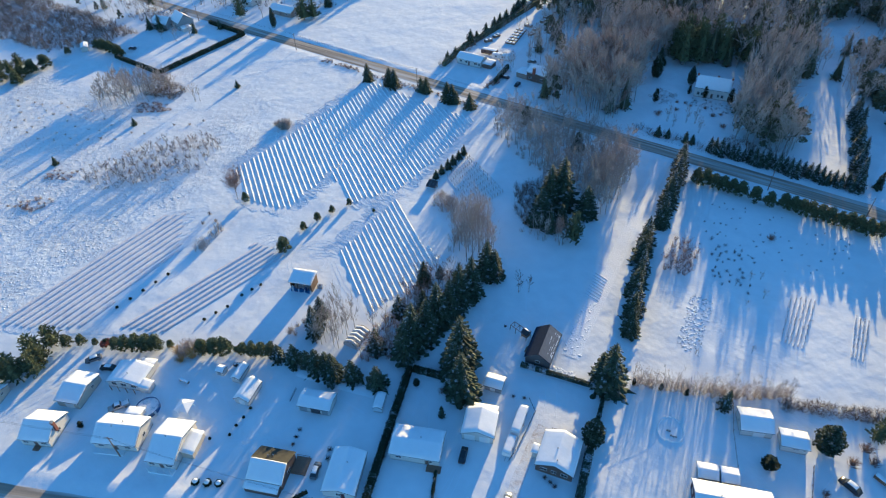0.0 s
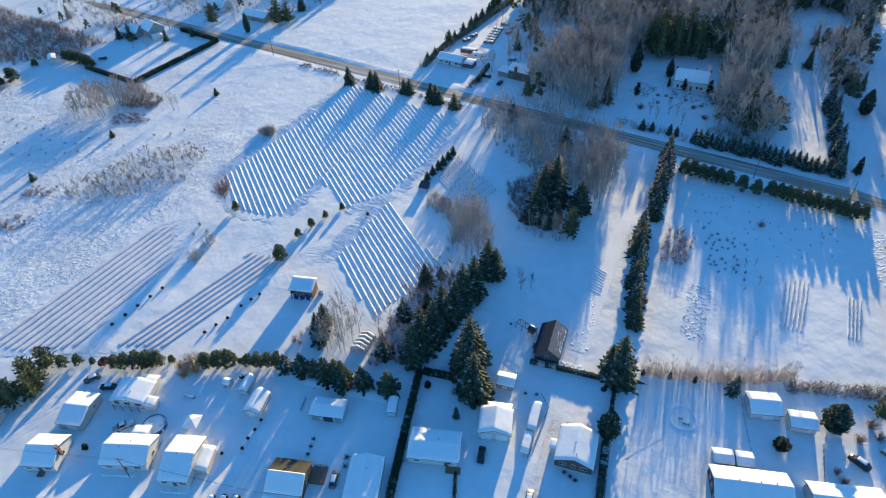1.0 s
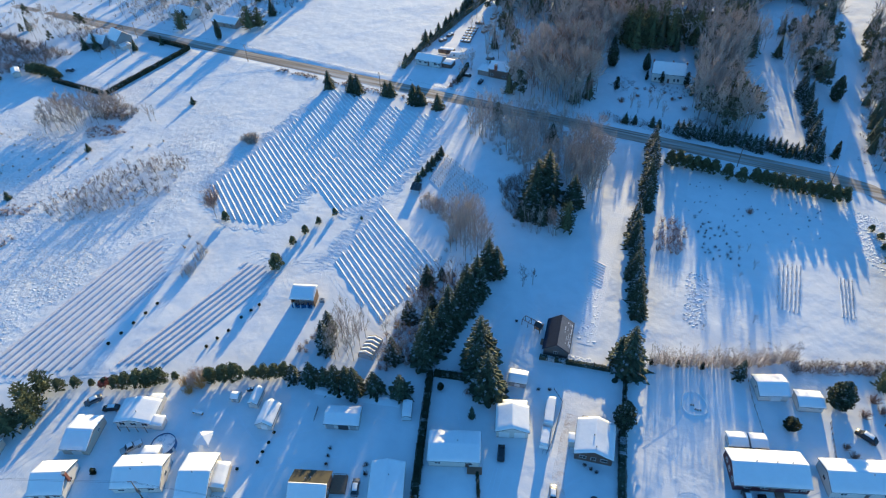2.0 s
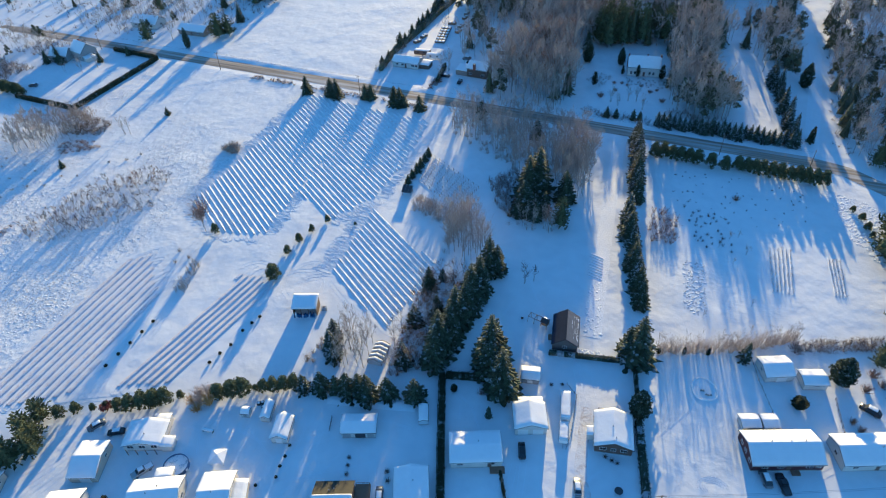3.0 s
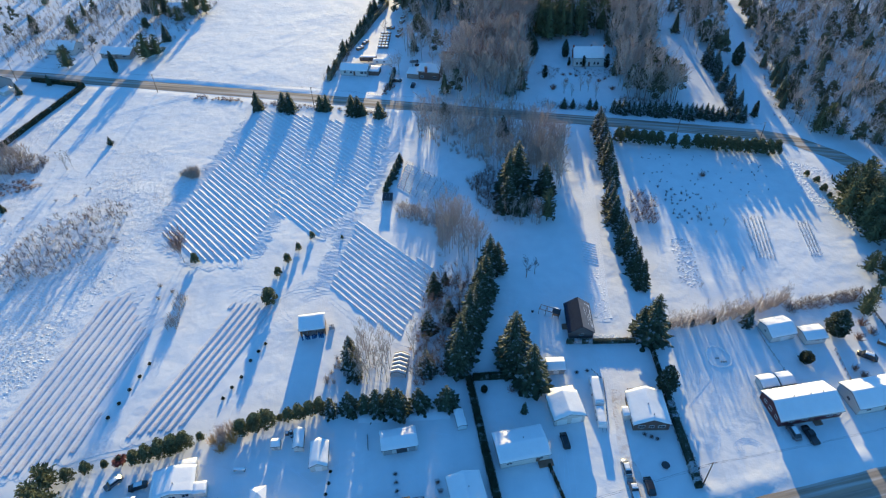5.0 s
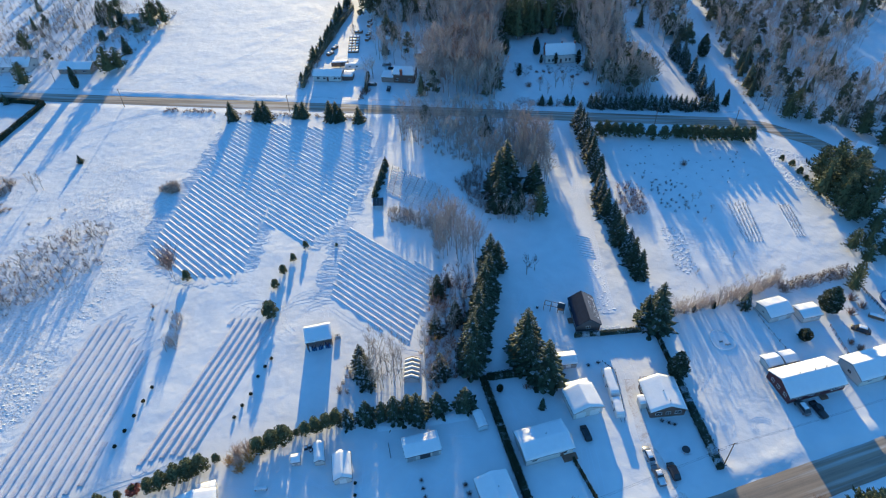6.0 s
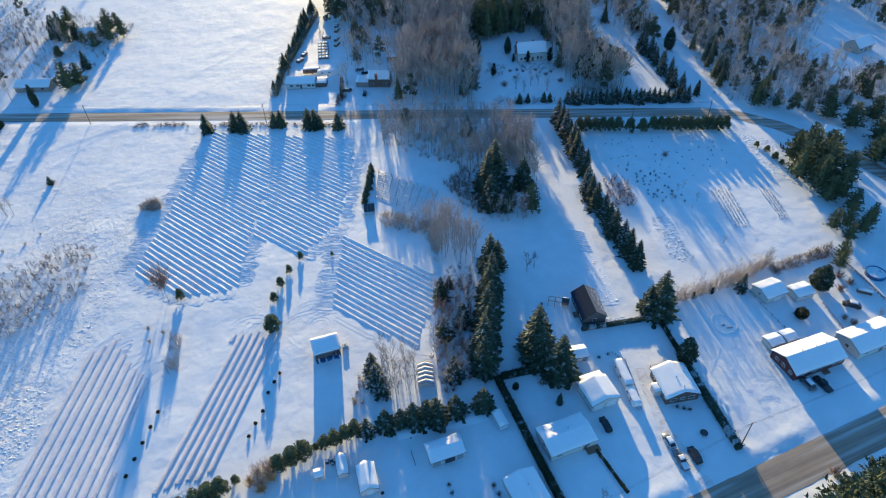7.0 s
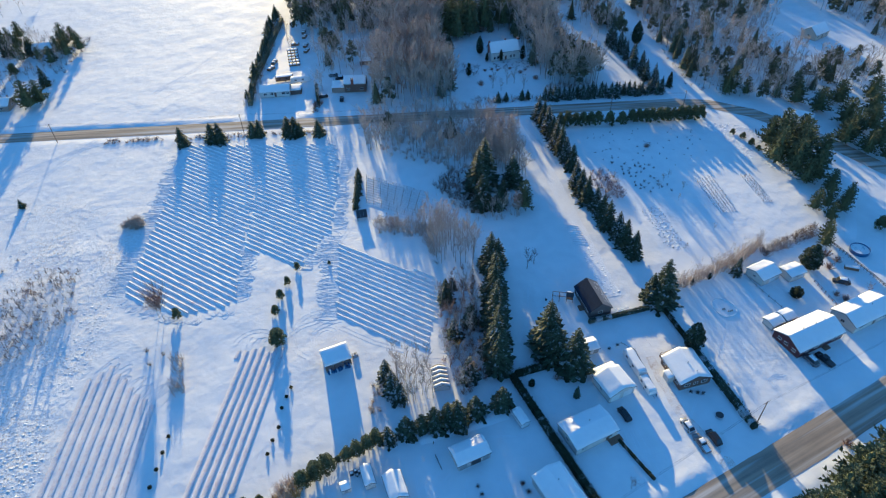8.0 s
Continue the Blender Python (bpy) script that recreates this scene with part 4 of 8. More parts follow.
def woodland(name, label, spots, seed, low=9.0, high=16.0, mix=0.15, twig=0.085, limbs=9, orange=0.0, mat=None):
    """A far wood of leafless trees with some conifers, as one stand."""
    rng = random.Random(seed)
    kinds = [bare_tree(12.0, seed * 10 + k, 0.26, limbs, twig, 1, 3, 5 if limbs > 7 else 4, 4 if limbs > 7 else 3) for k in range(5)]
    firs = [spruce_crown(12.0, 2.9, seed * 10 + k, 0.6, 0.06, 2.2) for k in range(2)]
    for k in range(3):
        lobes = [(0, 0, 10.2, 1.3)]
        for q in range(8):
            a, f = 6.2832 * q * 0.382 + k, q / 8
            lobes.append((math.cos(a) * (2.3 - 1.5 * f), math.sin(a) * (2.3 - 1.5 * f), 3.4 + 6.2 * f, rng.uniform(1.1, 1.6)))
        firs.append(tuft_cloud(lobes, 26, 0.8, seed * 10 + k))
    root = thing(name, label, "woodland", pose(0, 0, 0), "", "stuff")
    woods, twigs, dry, dark = [], [], [], []
    for x, y in spots:
        s, a = rng.uniform(low, high) / 12.0, rng.uniform(0, 6.28)
        turn = np.array(((math.cos(a), -math.sin(a), 0), (math.sin(a), math.cos(a), 0), (0, 0, 1))) * s
        at = np.array((x, y, ground_z(x, y) - 0.05))
        if rng.random() < mix:
            v, t = rng.choice(firs)
            dark.append((v @ turn.T + at, t))
        else:
            (v, t), (v2, t2) = rng.choice(kinds)
            woods.append((v @ turn.T + at, t))
            (dry if rng.random() < orange else twigs).append((v2 @ turn.T + at, t2))
    for nm, geo, look_of in (("trunks", woods, BARK), ("twigs", twigs, mat or TWIG), ("dry_leaves", dry, TWIG_RED), ("conifers", dark, FAR_FIR)):
        if geo:
            tagged(part(nm, join(geo), look_of, root), kind="stuff")
    return root


# ---- buildings ----
def window(parent, x, y, z, w, h, turn, frame=None, name="window"):
    """A window set proud of a wall; its outer side looks along the turned -y."""
    c, s = math.cos(radians(turn)), math.sin(radians(turn))
    place = lambda dx, dy: (x + c * dx - s * dy, y + s * dx + c * dy)
    g = Geo()
    t = 0.07
    for dx, dz, sx, sz in ((0, -h / 2, w + t, t), (0, h / 2 - t, w + t, t), (-w / 2, -h / 2, t, h), (w / 2, -h / 2, t, h), (0, -h / 2, 0.05, h)):
        px, py = place(dx, -0.03)
        g.box(px, py, z + dz, sx, 0.08, sz, turn)
    ob = part(name, g, frame or WHITE_PAINT, parent)
    px, py = place(0, -0.012)
    part("pane", Geo().box(px, py, z - h / 2 + 0.02, w, 0.03, h - 0.04, turn), GLASS, ob, "dark glass pane")
    return ob


def door(parent, x, y, w, h, turn, mat, z=0.25):
    c, s = math.cos(radians(turn)), math.sin(radians(turn))
    ob = part("door", Geo().box(x + s * 0.03, y - c * 0.03, z, w, 0.08, h, turn), mat, parent)
    part("handle", Geo().box(x + s * 0.1 + c * w * 0.38, y - c * 0.1 + s * w * 0.38, z + h * 0.45, 0.06, 0.06, 0.14, turn), STEEL, ob, "steel door handle")
    return ob


def roof_side(g, L, W, eave, ridge, side, over, lift, thick, nx, ny, seed, part_of=(0.0, 1.0), rough=0.03):
    """One slope of a gable roof as a slab; side -1 is the slope that looks along -y."""
    rise = (ridge - eave) / (W / 2)
    y0, y1 = side * (W / 2 + over), 0.0
    z0, z1 = eave - rise * over, ridge
    up = Vector((0, side * rise, 1)).normalized()
    x0, x1 = -L / 2 - over + (L + 2 * over) * part_of[0], -L / 2 - over + (L + 2 * over) * part_of[1]
    a, b = Vector((x1 - x0, 0, 0)), Vector((0, y1 - y0, z1 - z0))
    corner = Vector((x0, y0, z0)) + up * lift
    if side > 0:
        corner, a = corner + a, -a
    g.sheet(corner, a, b, up, nx, ny, thick, rough, 0.15 if rough > 0 else 0.0, seed, rough > 0)


def house(x, y, turn, L, W, eave, ridge, wall, label, bare=(), roof=None, wins=(), doors=(), chimney=None, vents=(), steps=None, name="house", category="house", group="village houses", snow=0.28, over=0.35, trim=True, base=0.35, seed=1):
    """A gabled building, ridge along its length. wins and doors: (side, along, width, height); sides: s, n, e, w."""
    ob = thing(name, label, category, pose(x, y, ground_z(x, y), 0, 0, turn), group)
    part("foundation", Geo().box(0, 0, -0.6, L - 0.1, W - 0.1, base + 0.6), CONCRETE, ob, "grey concrete footing")
    g = Geo()
    out = [(-W / 2, base), (W / 2, base), (W / 2, eave), (0, ridge - 0.06), (-W / 2, eave)]
    n = len(out)
    pts = [(sx * L / 2, yy, zz) for sx in (-1, 1) for yy, zz in out]
    g.add(pts, [tuple(range(n - 1, -1, -1)), tuple(range(n, 2 * n))] + [(i, (i + 1) % n, n + (i + 1) % n, n + i) for i in range(n)])
    part("wall", g, wall, ob)
    g = Geo()
    for side in (-1, 1):
        roof_side(g, L, W, eave, ridge, side, over, 0.0, 0.12, 1, 1, seed, rough=0.0)
    r = part("roof", g, roof or SHINGLE, ob, "shingled gable roof")
    slope = (ridge - eave) / (W / 2)
    reach, lift = W / 2 + over - 0.03, 0.125 * math.hypot(1, slope)
    lo = -reach if -1 not in bare else 0.1
    hi = reach if 1 not in bare else -0.1
    if hi > lo:
        stops = [lo + (hi - lo) * k / 10 for k in range(11)]
        if lo < 0 < hi:
            stops = sorted(set([s for s in stops if abs(s) > 0.3] + [-0.22, 0.0, 0.22]))
        prof = [(s, ridge - max(abs(s), 0.05) * slope + lift) for s in stops]
        part("snow_cover", snow_blanket(prof, -L / 2 - over + 0.03, L / 2 + over - 0.03, snow, max(6, int(L * 1.2)), seed), SNOW_ROOF, r, "thick white snow", True)
    if trim:
        for side in (-1, 1):
            part("fascia", Geo().box(0, side * (W / 2 + over), eave - (ridge - eave) / (W / 2) * over - 0.12, L + 2 * over, 0.05, 0.16), WHITE_PAINT, r)
    spot = {"s": (0, -W / 2, 0), "n": (0, W / 2, 180), "e": (L / 2, 0, 90), "w": (-L / 2, 0, -90)}
    for side, along, w, h in wins:
        bx, by, a = spot[side]
        dx, dy = (along, 0) if side in "sn" else (0, along)
        window(ob, bx + dx, by + dy, base + 1.5, w, h, a)
    for side, along, w, h, mat in doors:
        bx, by, a = spot[side]
        dx, dy = (along, 0) if side in "sn" else (0, along)
        door(ob, bx + dx, by + dy, w, h, a, mat, base if w < 1.5 else 0.12)
    if chimney:
        cx, cy, size, top = chimney
        c = part("chimney", Geo().box(cx, cy, eave - 0.3, size, size, top - eave + 0.3), BRICK, ob, "brick chimney stack")
        part("cap", Geo().box(cx, cy, top, size + 0.16, size + 0.16, 0.12), CONCRETE, c)
    for vx, vy in vents:
        part("vent", Geo().tube((vx, vy, ridge - abs(vy) * (ridge - eave) / (W / 2)), (vx, vy, ridge - abs(vy) * (ridge - eave) / (W / 2) + 0.8), 0.14, 0.14, 8), STEEL, ob, "metal roof vent pipe")
    if steps:
        side, along, w = steps
        bx, by, a = spot[side]
        dx, dy = (along, 0) if side in "sn" else (0, along)
        c, s = math.cos(radians(a)), math.sin(radians(a))
        g = Geo()
        for k in range(3):
            g.box(bx + dx + s * (0.6 + 0.3 * k), by + dy - c * (0.6 + 0.3 * k), 0.0, w, 1.2 - 0.3 * k if k == 0 else 0.3, base - 0.02 - 0.11 * k, a)
        part("steps", g, WOOD, ob, "wooden entrance steps")
    return ob


def lean_to(parent, x, y, w, d, low, high, turn, wall, name="annex", snow=True):
    """A low side building: box with a single sloping roof, falling along the turned -y."""
    c, s = math.cos(radians(turn)), math.sin(radians(turn))
    R = Matrix.Translation((x, y, 0)) @ Matrix.Rotation(radians(turn), 4, "Z")
    g = Geo()
    pts = [(sx * w / 2, sy * d / 2, z) for sx in (-1, 1) for sy, z in ((-1, 0), (1, 0), (1, high), (-1, low))]
    g.add([R @ Vector(p) for p in pts], [(3, 2, 1, 0), (4, 5, 6, 7), (0, 1, 5, 4), (1, 2, 6, 5), (2, 3, 7, 6), (3, 0, 4, 7)])
    ob = part(name, g, wall, parent)
    g = Geo()
    g.sheet(R @ Vector((-w / 2 - 0.2, -d / 2 - 0.25, low)), R.to_3x3() @ Vector((w + 0.4, 0, 0)), R.to_3x3() @ Vector((0, d + 0.3, high - low)), (0, 0, 1), max(4, int(w)), max(3, int(d)), 0.3 if snow else 0.1, 0.03, 0.12, int(w * 10))
    part("roof", g, SNOW_ROOF if snow else SHINGLE, ob, "snow-covered lean-to roof" if snow else "", True)
    return ob


STD = (("s", -0.32, 1.4, 1.1), ("s", 0.3, 1.6, 1.2), ("e", 0.0, 1.2, 1.1), ("w", 0.0, 1.2, 1.1), ("n", 0.0, 1.6, 1.1))


def wins_for(L, W, spec=STD):
    return [(s, a * (L if s in "sn" else W), w, h) for s, a, w, h in spec]


def gable(x, y, turn, L, W, eave, ridge, wall, label, **more):
    more.setdefault("wins", wins_for(L, W))
    more.setdefault("doors", [("s", L * 0.02, 0.95, 2.05, BROWN_WALL)])
    return house(x, y, turn, L, W, eave, ridge, wall, label, seed=int(abs(x) + abs(y)), **more)


h1 = gable(-140.7, 16.4, 27.5, 7.9, 8.4, 2.9, 5.0, WHITE_WALL, "white bungalow with a thick snow roof and brick chimney", chimney=(4.15, -0.6, 0.7, 5.9), steps=("s", 0.1, 1.6))
h2 = gable(-122.6, 26.9, 27.2, 11.4, 8.2, 2.9, 4.9, WHITE_WALL, "long white bungalow with snow roof beside the pool", vents=((-1.5, -0.6), (0.6, 1.2)), steps=("s", 0.3, 2.4))
part("deck", Geo().box(-1.5, -4.9, 0.0, 8.0, 1.5, 0.45), SNOW_TRACK, h2, "front deck under snow")
lean_to(h2, 0.5, 5.6, 4.0, 3.0, 2.2, 2.9, 180, WHITE_WALL)
h3 = gable(-109.2, 31.8, 25.3, 7.2, 11.8, 2.9, 5.1, WHITE_WALL, "white house with steep snow roof and side wing", vents=((-0.4, -0.3),), steps=("s", -0.6, 1.6))
lean_to(h3, 5.0, 0.8, 6.4, 3.2, 2.1, 2.9, 90, BEIGE_WALL, "side_wing")
for px in (-2.8, -0.6, 1.6, 3.2):
    part("porch_post", Geo().tube((px, -7.4, 0), (px, -7.4, 2.2), 0.06, 0.06), WHITE_PAINT, h3)
part("porch_deck", Geo().box(0.2, -6.7, 0.0, 6.4, 1.7, 0.4), SNOW_TRACK, h3, "small porch floor under snow")
h4 = gable(-144.7, 28.4, 22.5, 6.6, 9.6, 2.6, 4.0, BEIGE_WALL, "beige garage building with half-sunlit snow roof", name="garage", category="garage", doors=[("s", 0.5, 2.6, 2.1, WHITE_PAINT)], wins=[("e", 1.5, 1.0, 0.9)])
h5 = gable(-136.6, 39.3, 112.5, 7.0, 9.6, 2.5, 3.8, WHITE_WALL, "white backyard pavilion with wide snow roof", vents=((-1.2, -0.5),), name="pavilion", category="pavilion", wins=[("w", -3, 1.6, 1.2), ("w", 0, 1.6, 1.2), ("w", 3.0, 1.6, 1.2)], doors=[])
lean_to(h5, -2.4, -6.2, 2.8, 2.8, 2.2, 2.6, 0, WHITE_WALL, "porch")
lean_to(h5, 4.6, -2.6, 4.2, 2.2, 2.2, 2.6, 90, WHITE_WALL, "rear_annex")
for py in (-3.6, -1.2, 1.2, 3.6):
    part("post", Geo().box(-4.6, py, 0, 0.14, 0.14, 2.3), WOOD, h5)
h7 = gable(-83.2, 41.0, 22.3, 8.6, 8.4, 2.9, 5.2, BROWN_WALL, "brown house with bare olive shingles and snowy front roof", bare=(1,), roof=OLIVE_ROOF, vents=((-0.8, 1.1), (0.3, 1.5)))
lean_to(h7, -0.3, -5.1, 8.4, 2.2, 2.0, 2.6, 0, BROWN_WALL, "porch")
g = Geo().box(6.2, 2.6, 0.0, 3.6, 4.6, 0.5)
for px in (4.6, 6.2, 7.8):
    for py in (0.5, 4.7):
        g.tube((px, py, 0.5), (px, py, 1.5), 0.05, 0.05)
g.box(6.2, 0.5, 1.4, 3.4, 0.07, 0.09).box(6.2, 4.7, 1.4, 3.4, 0.07, 0.09).box(7.8, 2.6, 1.4, 0.07, 4.2, 0.09)
part("deck", g, WOOD, h7, "raised wooden deck with railing")
h8 = gable(-67.4, 49.6, -65.5, 11.0, 7.7, 2.8, 4.0, WHITE_WALL, "long low bungalow with snowy roof and vent", vents=((-1.5, 0.5),), doors=[("e", 1.0, 0.95, 2.05, MAROON_WALL)])
h9 = gable(-87.2, 61.3, 21.5, 8.6, 5.2, 2.5, 3.3, WHITE_WALL, "white storage shed with snow roof and open bays", name="storage_shed", category="shed", wins=[], doors=[("s", -3.0, 2.0, 1.9, GREY_WALL), ("s", 3.0, 1.6, 1.9, GREY_WALL)], trim=False)
# no opening in the wall: a dark panel paints the bay's inner shade
part("open_bay", Geo().box(0.4, -2.62, 0.1, 2.6, 0.08, 1.9), DARK_PAINT, h9, "dark panel painted as the shade inside an open bay")
h10 = gable(-57.3, 65.3, 22.9, 12.2, 8.0, 2.8, 3.7, WHITE_WALL, "white bungalow with broad low snow roof beside hedge", vents=((0.8, 0.8),), doors=[("s", 3.2, 0.95, 2.05, BROWN_WALL)])
part("front_deck", Geo().box(5.0, -4.9, 0.0, 3.6, 1.8, 0.4), WOOD, h10, "small wooden deck")
h11 = gable(-47.4, 78.5, -68.2, 7.4, 7.9, 2.9, 4.5, WHITE_WALL, "white double garage with half-lit snow roof", name="garage", category="garage", wins=[("s", 0, 1.0, 0.9)], doors=[("e", -2.0, 2.6, 2.2, WHITE_PAINT), ("e", 1.8, 2.6, 2.2, WHITE_PAINT)])
lean_to(h11, -4.9, 0.6, 6.2, 2.2, 2.0, 2.5, -90, GREY_WALL)
h12 = gable(-27.0, 81.7, -78.0, 9.7, 8.9, 2.9, 4.9, BROWN_WALL, "brown bungalow with broad snow roof and chimney pipe", vents=((0.4, -0.4), (3.6, 0.3)), doors=[("s", 1.0, 0.95, 2.05, WHITE_PAINT)], wins=wins_for(9.7, 8.9, STD + (("e", -0.28, 1.6, 1.1), ("e", 0.28, 1.6, 1.1))))
lean_to(h12, 0.6, -5.3, 2.4, 1.8, 2.4, 2.6, 0, WHITE_WALL, "side_porch")
g = Geo().box(-6.0, -1.5, 0, 2.4, 4.0, 0.5)
for py in (-3.4, -1.5, 0.4):
    g.tube((-7.1, py, 0.5), (-7.1, py, 1.4), 0.05, 0.05)
g.box(-7.1, -1.5, 1.35, 0.06, 4.0, 0.08)
part("deck", g, WOOD, h12, "snowy wooden back deck with rail")
h13 = gable(-45.8, 109.6, -79.0, 11.0, 6.9, 2.9, 5.4, material("dark_grey_cladding", (0.10, 0.095, 0.095), 0.7, 0.12, 0.6, 0.01, 6.0), "dark grey house with dark shingle roof nearly free of snow", bare=(-1, 1), wins=wins_for(11, 6.9), steps=("s", 1.0, 2.0))
r13 = [c for c in h13.children if c.name.startswith("roof")][0]
# thin sheet that colours this slope a lighter grey than the other
part("frost", Geo().sheet(Vector((5.7, 3.7, 2.9 - (5.4 - 2.9) / 3.45 * 0.25 + 0.13)), Vector((-11.4, 0, 0)), Vector((0, -3.55, 3.55 * (5.4 - 2.9) / 3.45)), Vector((0, 0.6, 0.8)), 8, 4, 0.012, 0.0, 0.04, 6), material("frosted_shingles", (0.20, 0.20, 0.21), 0.9, 0.25, 0.8, 0.02, 6.0), r13, "thin sheet of lighter grey over the shingles")
rs = random.Random(4)
rise13 = (5.4 - 2.9) / 3.45
for k in range(34):
    f0, up0 = rs.uniform(0.02, 0.8), rs.choice((0.1, 0.25, 0.5, 0.8, 1.3, 1.9))
    wide, deep = rs.uniform(0.4, 1.6), rs.uniform(0.06, 0.18)
    g = Geo().sheet(Vector((-5.3 + 10.6 * f0 + wide, 3.6 - up0, 2.9 + rise13 * (up0 - 0.15) + 0.13)), Vector((-wide, 0, 0)), Vector((0, -deep, deep * rise13)), Vector((0, rise13, 1)).normalized(), 6, 2, 0.04, 0.015, 0.08, k)
    part("snow_patch", g, SNOW_ROOF, r13, "leftover snow patch", True)
h14 = gable(11.2, 91.2, 21.5, 16.7, 8.9, 2.9, 4.9, MAROON_WALL, "long maroon house with snow roof and roof vents", vents=((-3.0, 0.3), (1.6, 0.3), (5.0, 0.3)), wins=wins_for(16.7, 8.9, STD + (("w", -0.3, 1.1, 1.0), ("w", 0.25, 1.1, 1.0), ("s", -0.1, 1.6, 1.1), ("s", 0.42, 1.2, 1.1))), steps=("s", 2.0, 2.0))
h15 = gable(30.5, 98.2, 22.5, 15.5, 8.0, 2.9, 4.5, WHITE_WALL, "long white house with partly sunlit snow roof", vents=((2.0, -0.6),))
h16 = gable(9.6, 116.8, 24.0, 7.4, 6.4, 2.5, 3.7, WHITE_WALL, "white garden garage with rounded snow roof", name="garage", category="garage", wins=[("w", 0.0, 0.9, 0.8)], doors=[("s", 0.6, 2.6, 2.0, WHITE_PAINT)])
h17 = gable(18.8, 116.5, 20.0, 6.0, 4.6, 2.4, 3.0, WHITE_WALL, "small white cabin with sunlit snow roof", name="garden_shed", category="shed", wins=[("s", 0.2, 1.4, 0.9), ("s", 2.0, 0.8, 0.9)], doors=[])
h18 = gable(4.0, 96.9, 21.5, 4.2, 3.6, 2.0, 2.6, WHITE_WALL, "small white shed with snow behind the house", name="garden_shed", category="shed", wins=[], doors=[], snow=0.2)
h19 = gable(8.6, 98.6, 21.5, 3.6, 3.6, 2.0, 2.5, WHITE_WALL, "small white shed with snow behind the house", name="garden_shed", category="shed", wins=[], doors=[], snow=0.2)
h20 = gable(-51.1, 92.0, 13.5, 4.6, 3.9, 2.1, 2.8, GREY_WALL, "small grey garden shed with snow roof", name="garden_shed", category="shed", wins=[], doors=[("s", 0, 1.4, 1.8, WHITE_PAINT)], trim=False)
h21 = gable(-112.0, 56.8, 107, 5.2, 2.4, 1.9, 2.7, WHITE_WALL, "narrow white garden shed with snow roof", name="garden_shed", category="shed", wins=[("w", 0, 0.6, 0.5)], doors=[], trim=False, over=0.2)
h22 = gable(-105.4, 53.6, 107, 6.8, 4.2, 2.1, 3.5, WHITE_WALL, "white garden shed with steep snow roof", name="garden_shed", category="shed", wins=[], doors=[("w", 0, 1.6, 1.9, WHITE_PAINT)], trim=False, over=0.25)
h23 = gable(-117.3, 54.6, 17, 2.2, 2.2, 1.6, 2.2, WHITE_WALL, "tiny white shed with snow roof", name="garden_shed", category="shed", wins=[], doors=[("s", 0, 0.8, 1.4, GREY_WALL)], trim=False, over=0.15, snow=0.2)
h24 = gable(-73.4, 70.4, -66, 5.0, 2.4, 1.7, 2.2, PLASTIC_FILM, "white tarpaulin shelter beside the hedge", name="tarp_shelter", category="shelter", wins=[], doors=[], trim=False, over=0.1)
h25 = gable(-163.5, 14.5, 27, 6.0, 5.0, 2.4, 3.5, BEIGE_WALL, "beige garden shed with snow roof under pines", name="garden_shed", category="shed", wins=[("e", 0, 0.8, 0.8)], doors=[("s", 0, 1.6, 1.9, WHITE_PAINT)], trim=False)
# houses past the country road
f1 = gable(-162.3, 256.2, 2.0, 13.6, 7.0, 2.9, 4.6, WHITE_WALL, "low white farmhouse with sunlit snow roof", group="roadside houses", wins=wins_for(13.6, 7, STD + (("s", -0.1, 1.4, 1.1), ("s", 0.44, 1.2, 1.1))))
lean_to(f1, 9.6, 0.4, 5.0, 5.0, 2.3, 2.7, 0, BROWN_WALL, "carport")
f2 = gable(-124.5, 257.2, -2.0, 10.0, 8.0, 4.6, 6.6, BROWN_WALL, "brown two-storey house with snow roof and chimney", group="roadside houses", chimney=(-1.0, -4.4, 1.1, 7.2))
lean_to(f2, -8.0, -0.6, 6.0, 6.0, 2.6, 3.2, 0, STONE_WALL, "garage_wing")
f3 = gable(-51.3, 283.6, 10.0, 14.5, 8.0, 4.6, 8.4, WHITE_WALL, "white country house with steep snow roof and chimneys", group="roadside houses", chimney=(7.3, 0.0, 0.8, 9.4), wins=wins_for(14.5, 8, (("s", -0.38, 1.0, 1.6), ("s", -0.26, 1.0, 1.6), ("s", 0.2, 1.0, 1.6), ("s", 0.32, 1.0, 1.6), ("w", 0, 1, 1.4))))
part("chimney", Geo().box(-7.3, 0, 3, 0.8, 0.8, 6.2), BRICK, f3, "brick chimney stack")
part("chimney", Geo().box(1.2, 0.4, 7, 0.8, 0.8, 2.2), BRICK, f3, "brick chimney stack")
f4 = gable(-293.5, 256.0, 2.0, 17.0, 8.0, 2.9, 4.8, STONE_WALL, "brown stone-faced roadside bungalow with snow roof among trees", group="roadside houses")
f5 = gable(-328.0, 257.0, 4.0, 17.0, 9.0, 3.0, 6.0, WHITE_WALL, "white roadside house with broad snow roof", group="roadside houses")
f6 = gable(-296.0, 319.0, 8.0, 10.0, 7.0, 2.9, 4.8, WHITE_WALL, "white house with snow roof behind the spruces", group="roadside houses")
f7 = gable(-331.0, 211.5, -12.0, 10.0, 9.0, 4.6, 8.4, GREY_WALL, "grey gabled house with steep snow roof beside the hedged garden", group="roadside houses", chimney=(-2.0, 0.8, 0.8, 9.4), wins=wins_for(10, 9, STD + (("e", -0.25, 1.1, 1.3), ("e", 0.25, 1.1, 1.3))))
lean_to(f7, 6.8, -1.5, 5.0, 3.4, 2.2, 2.8, 90, WHITE_WALL, "porch")
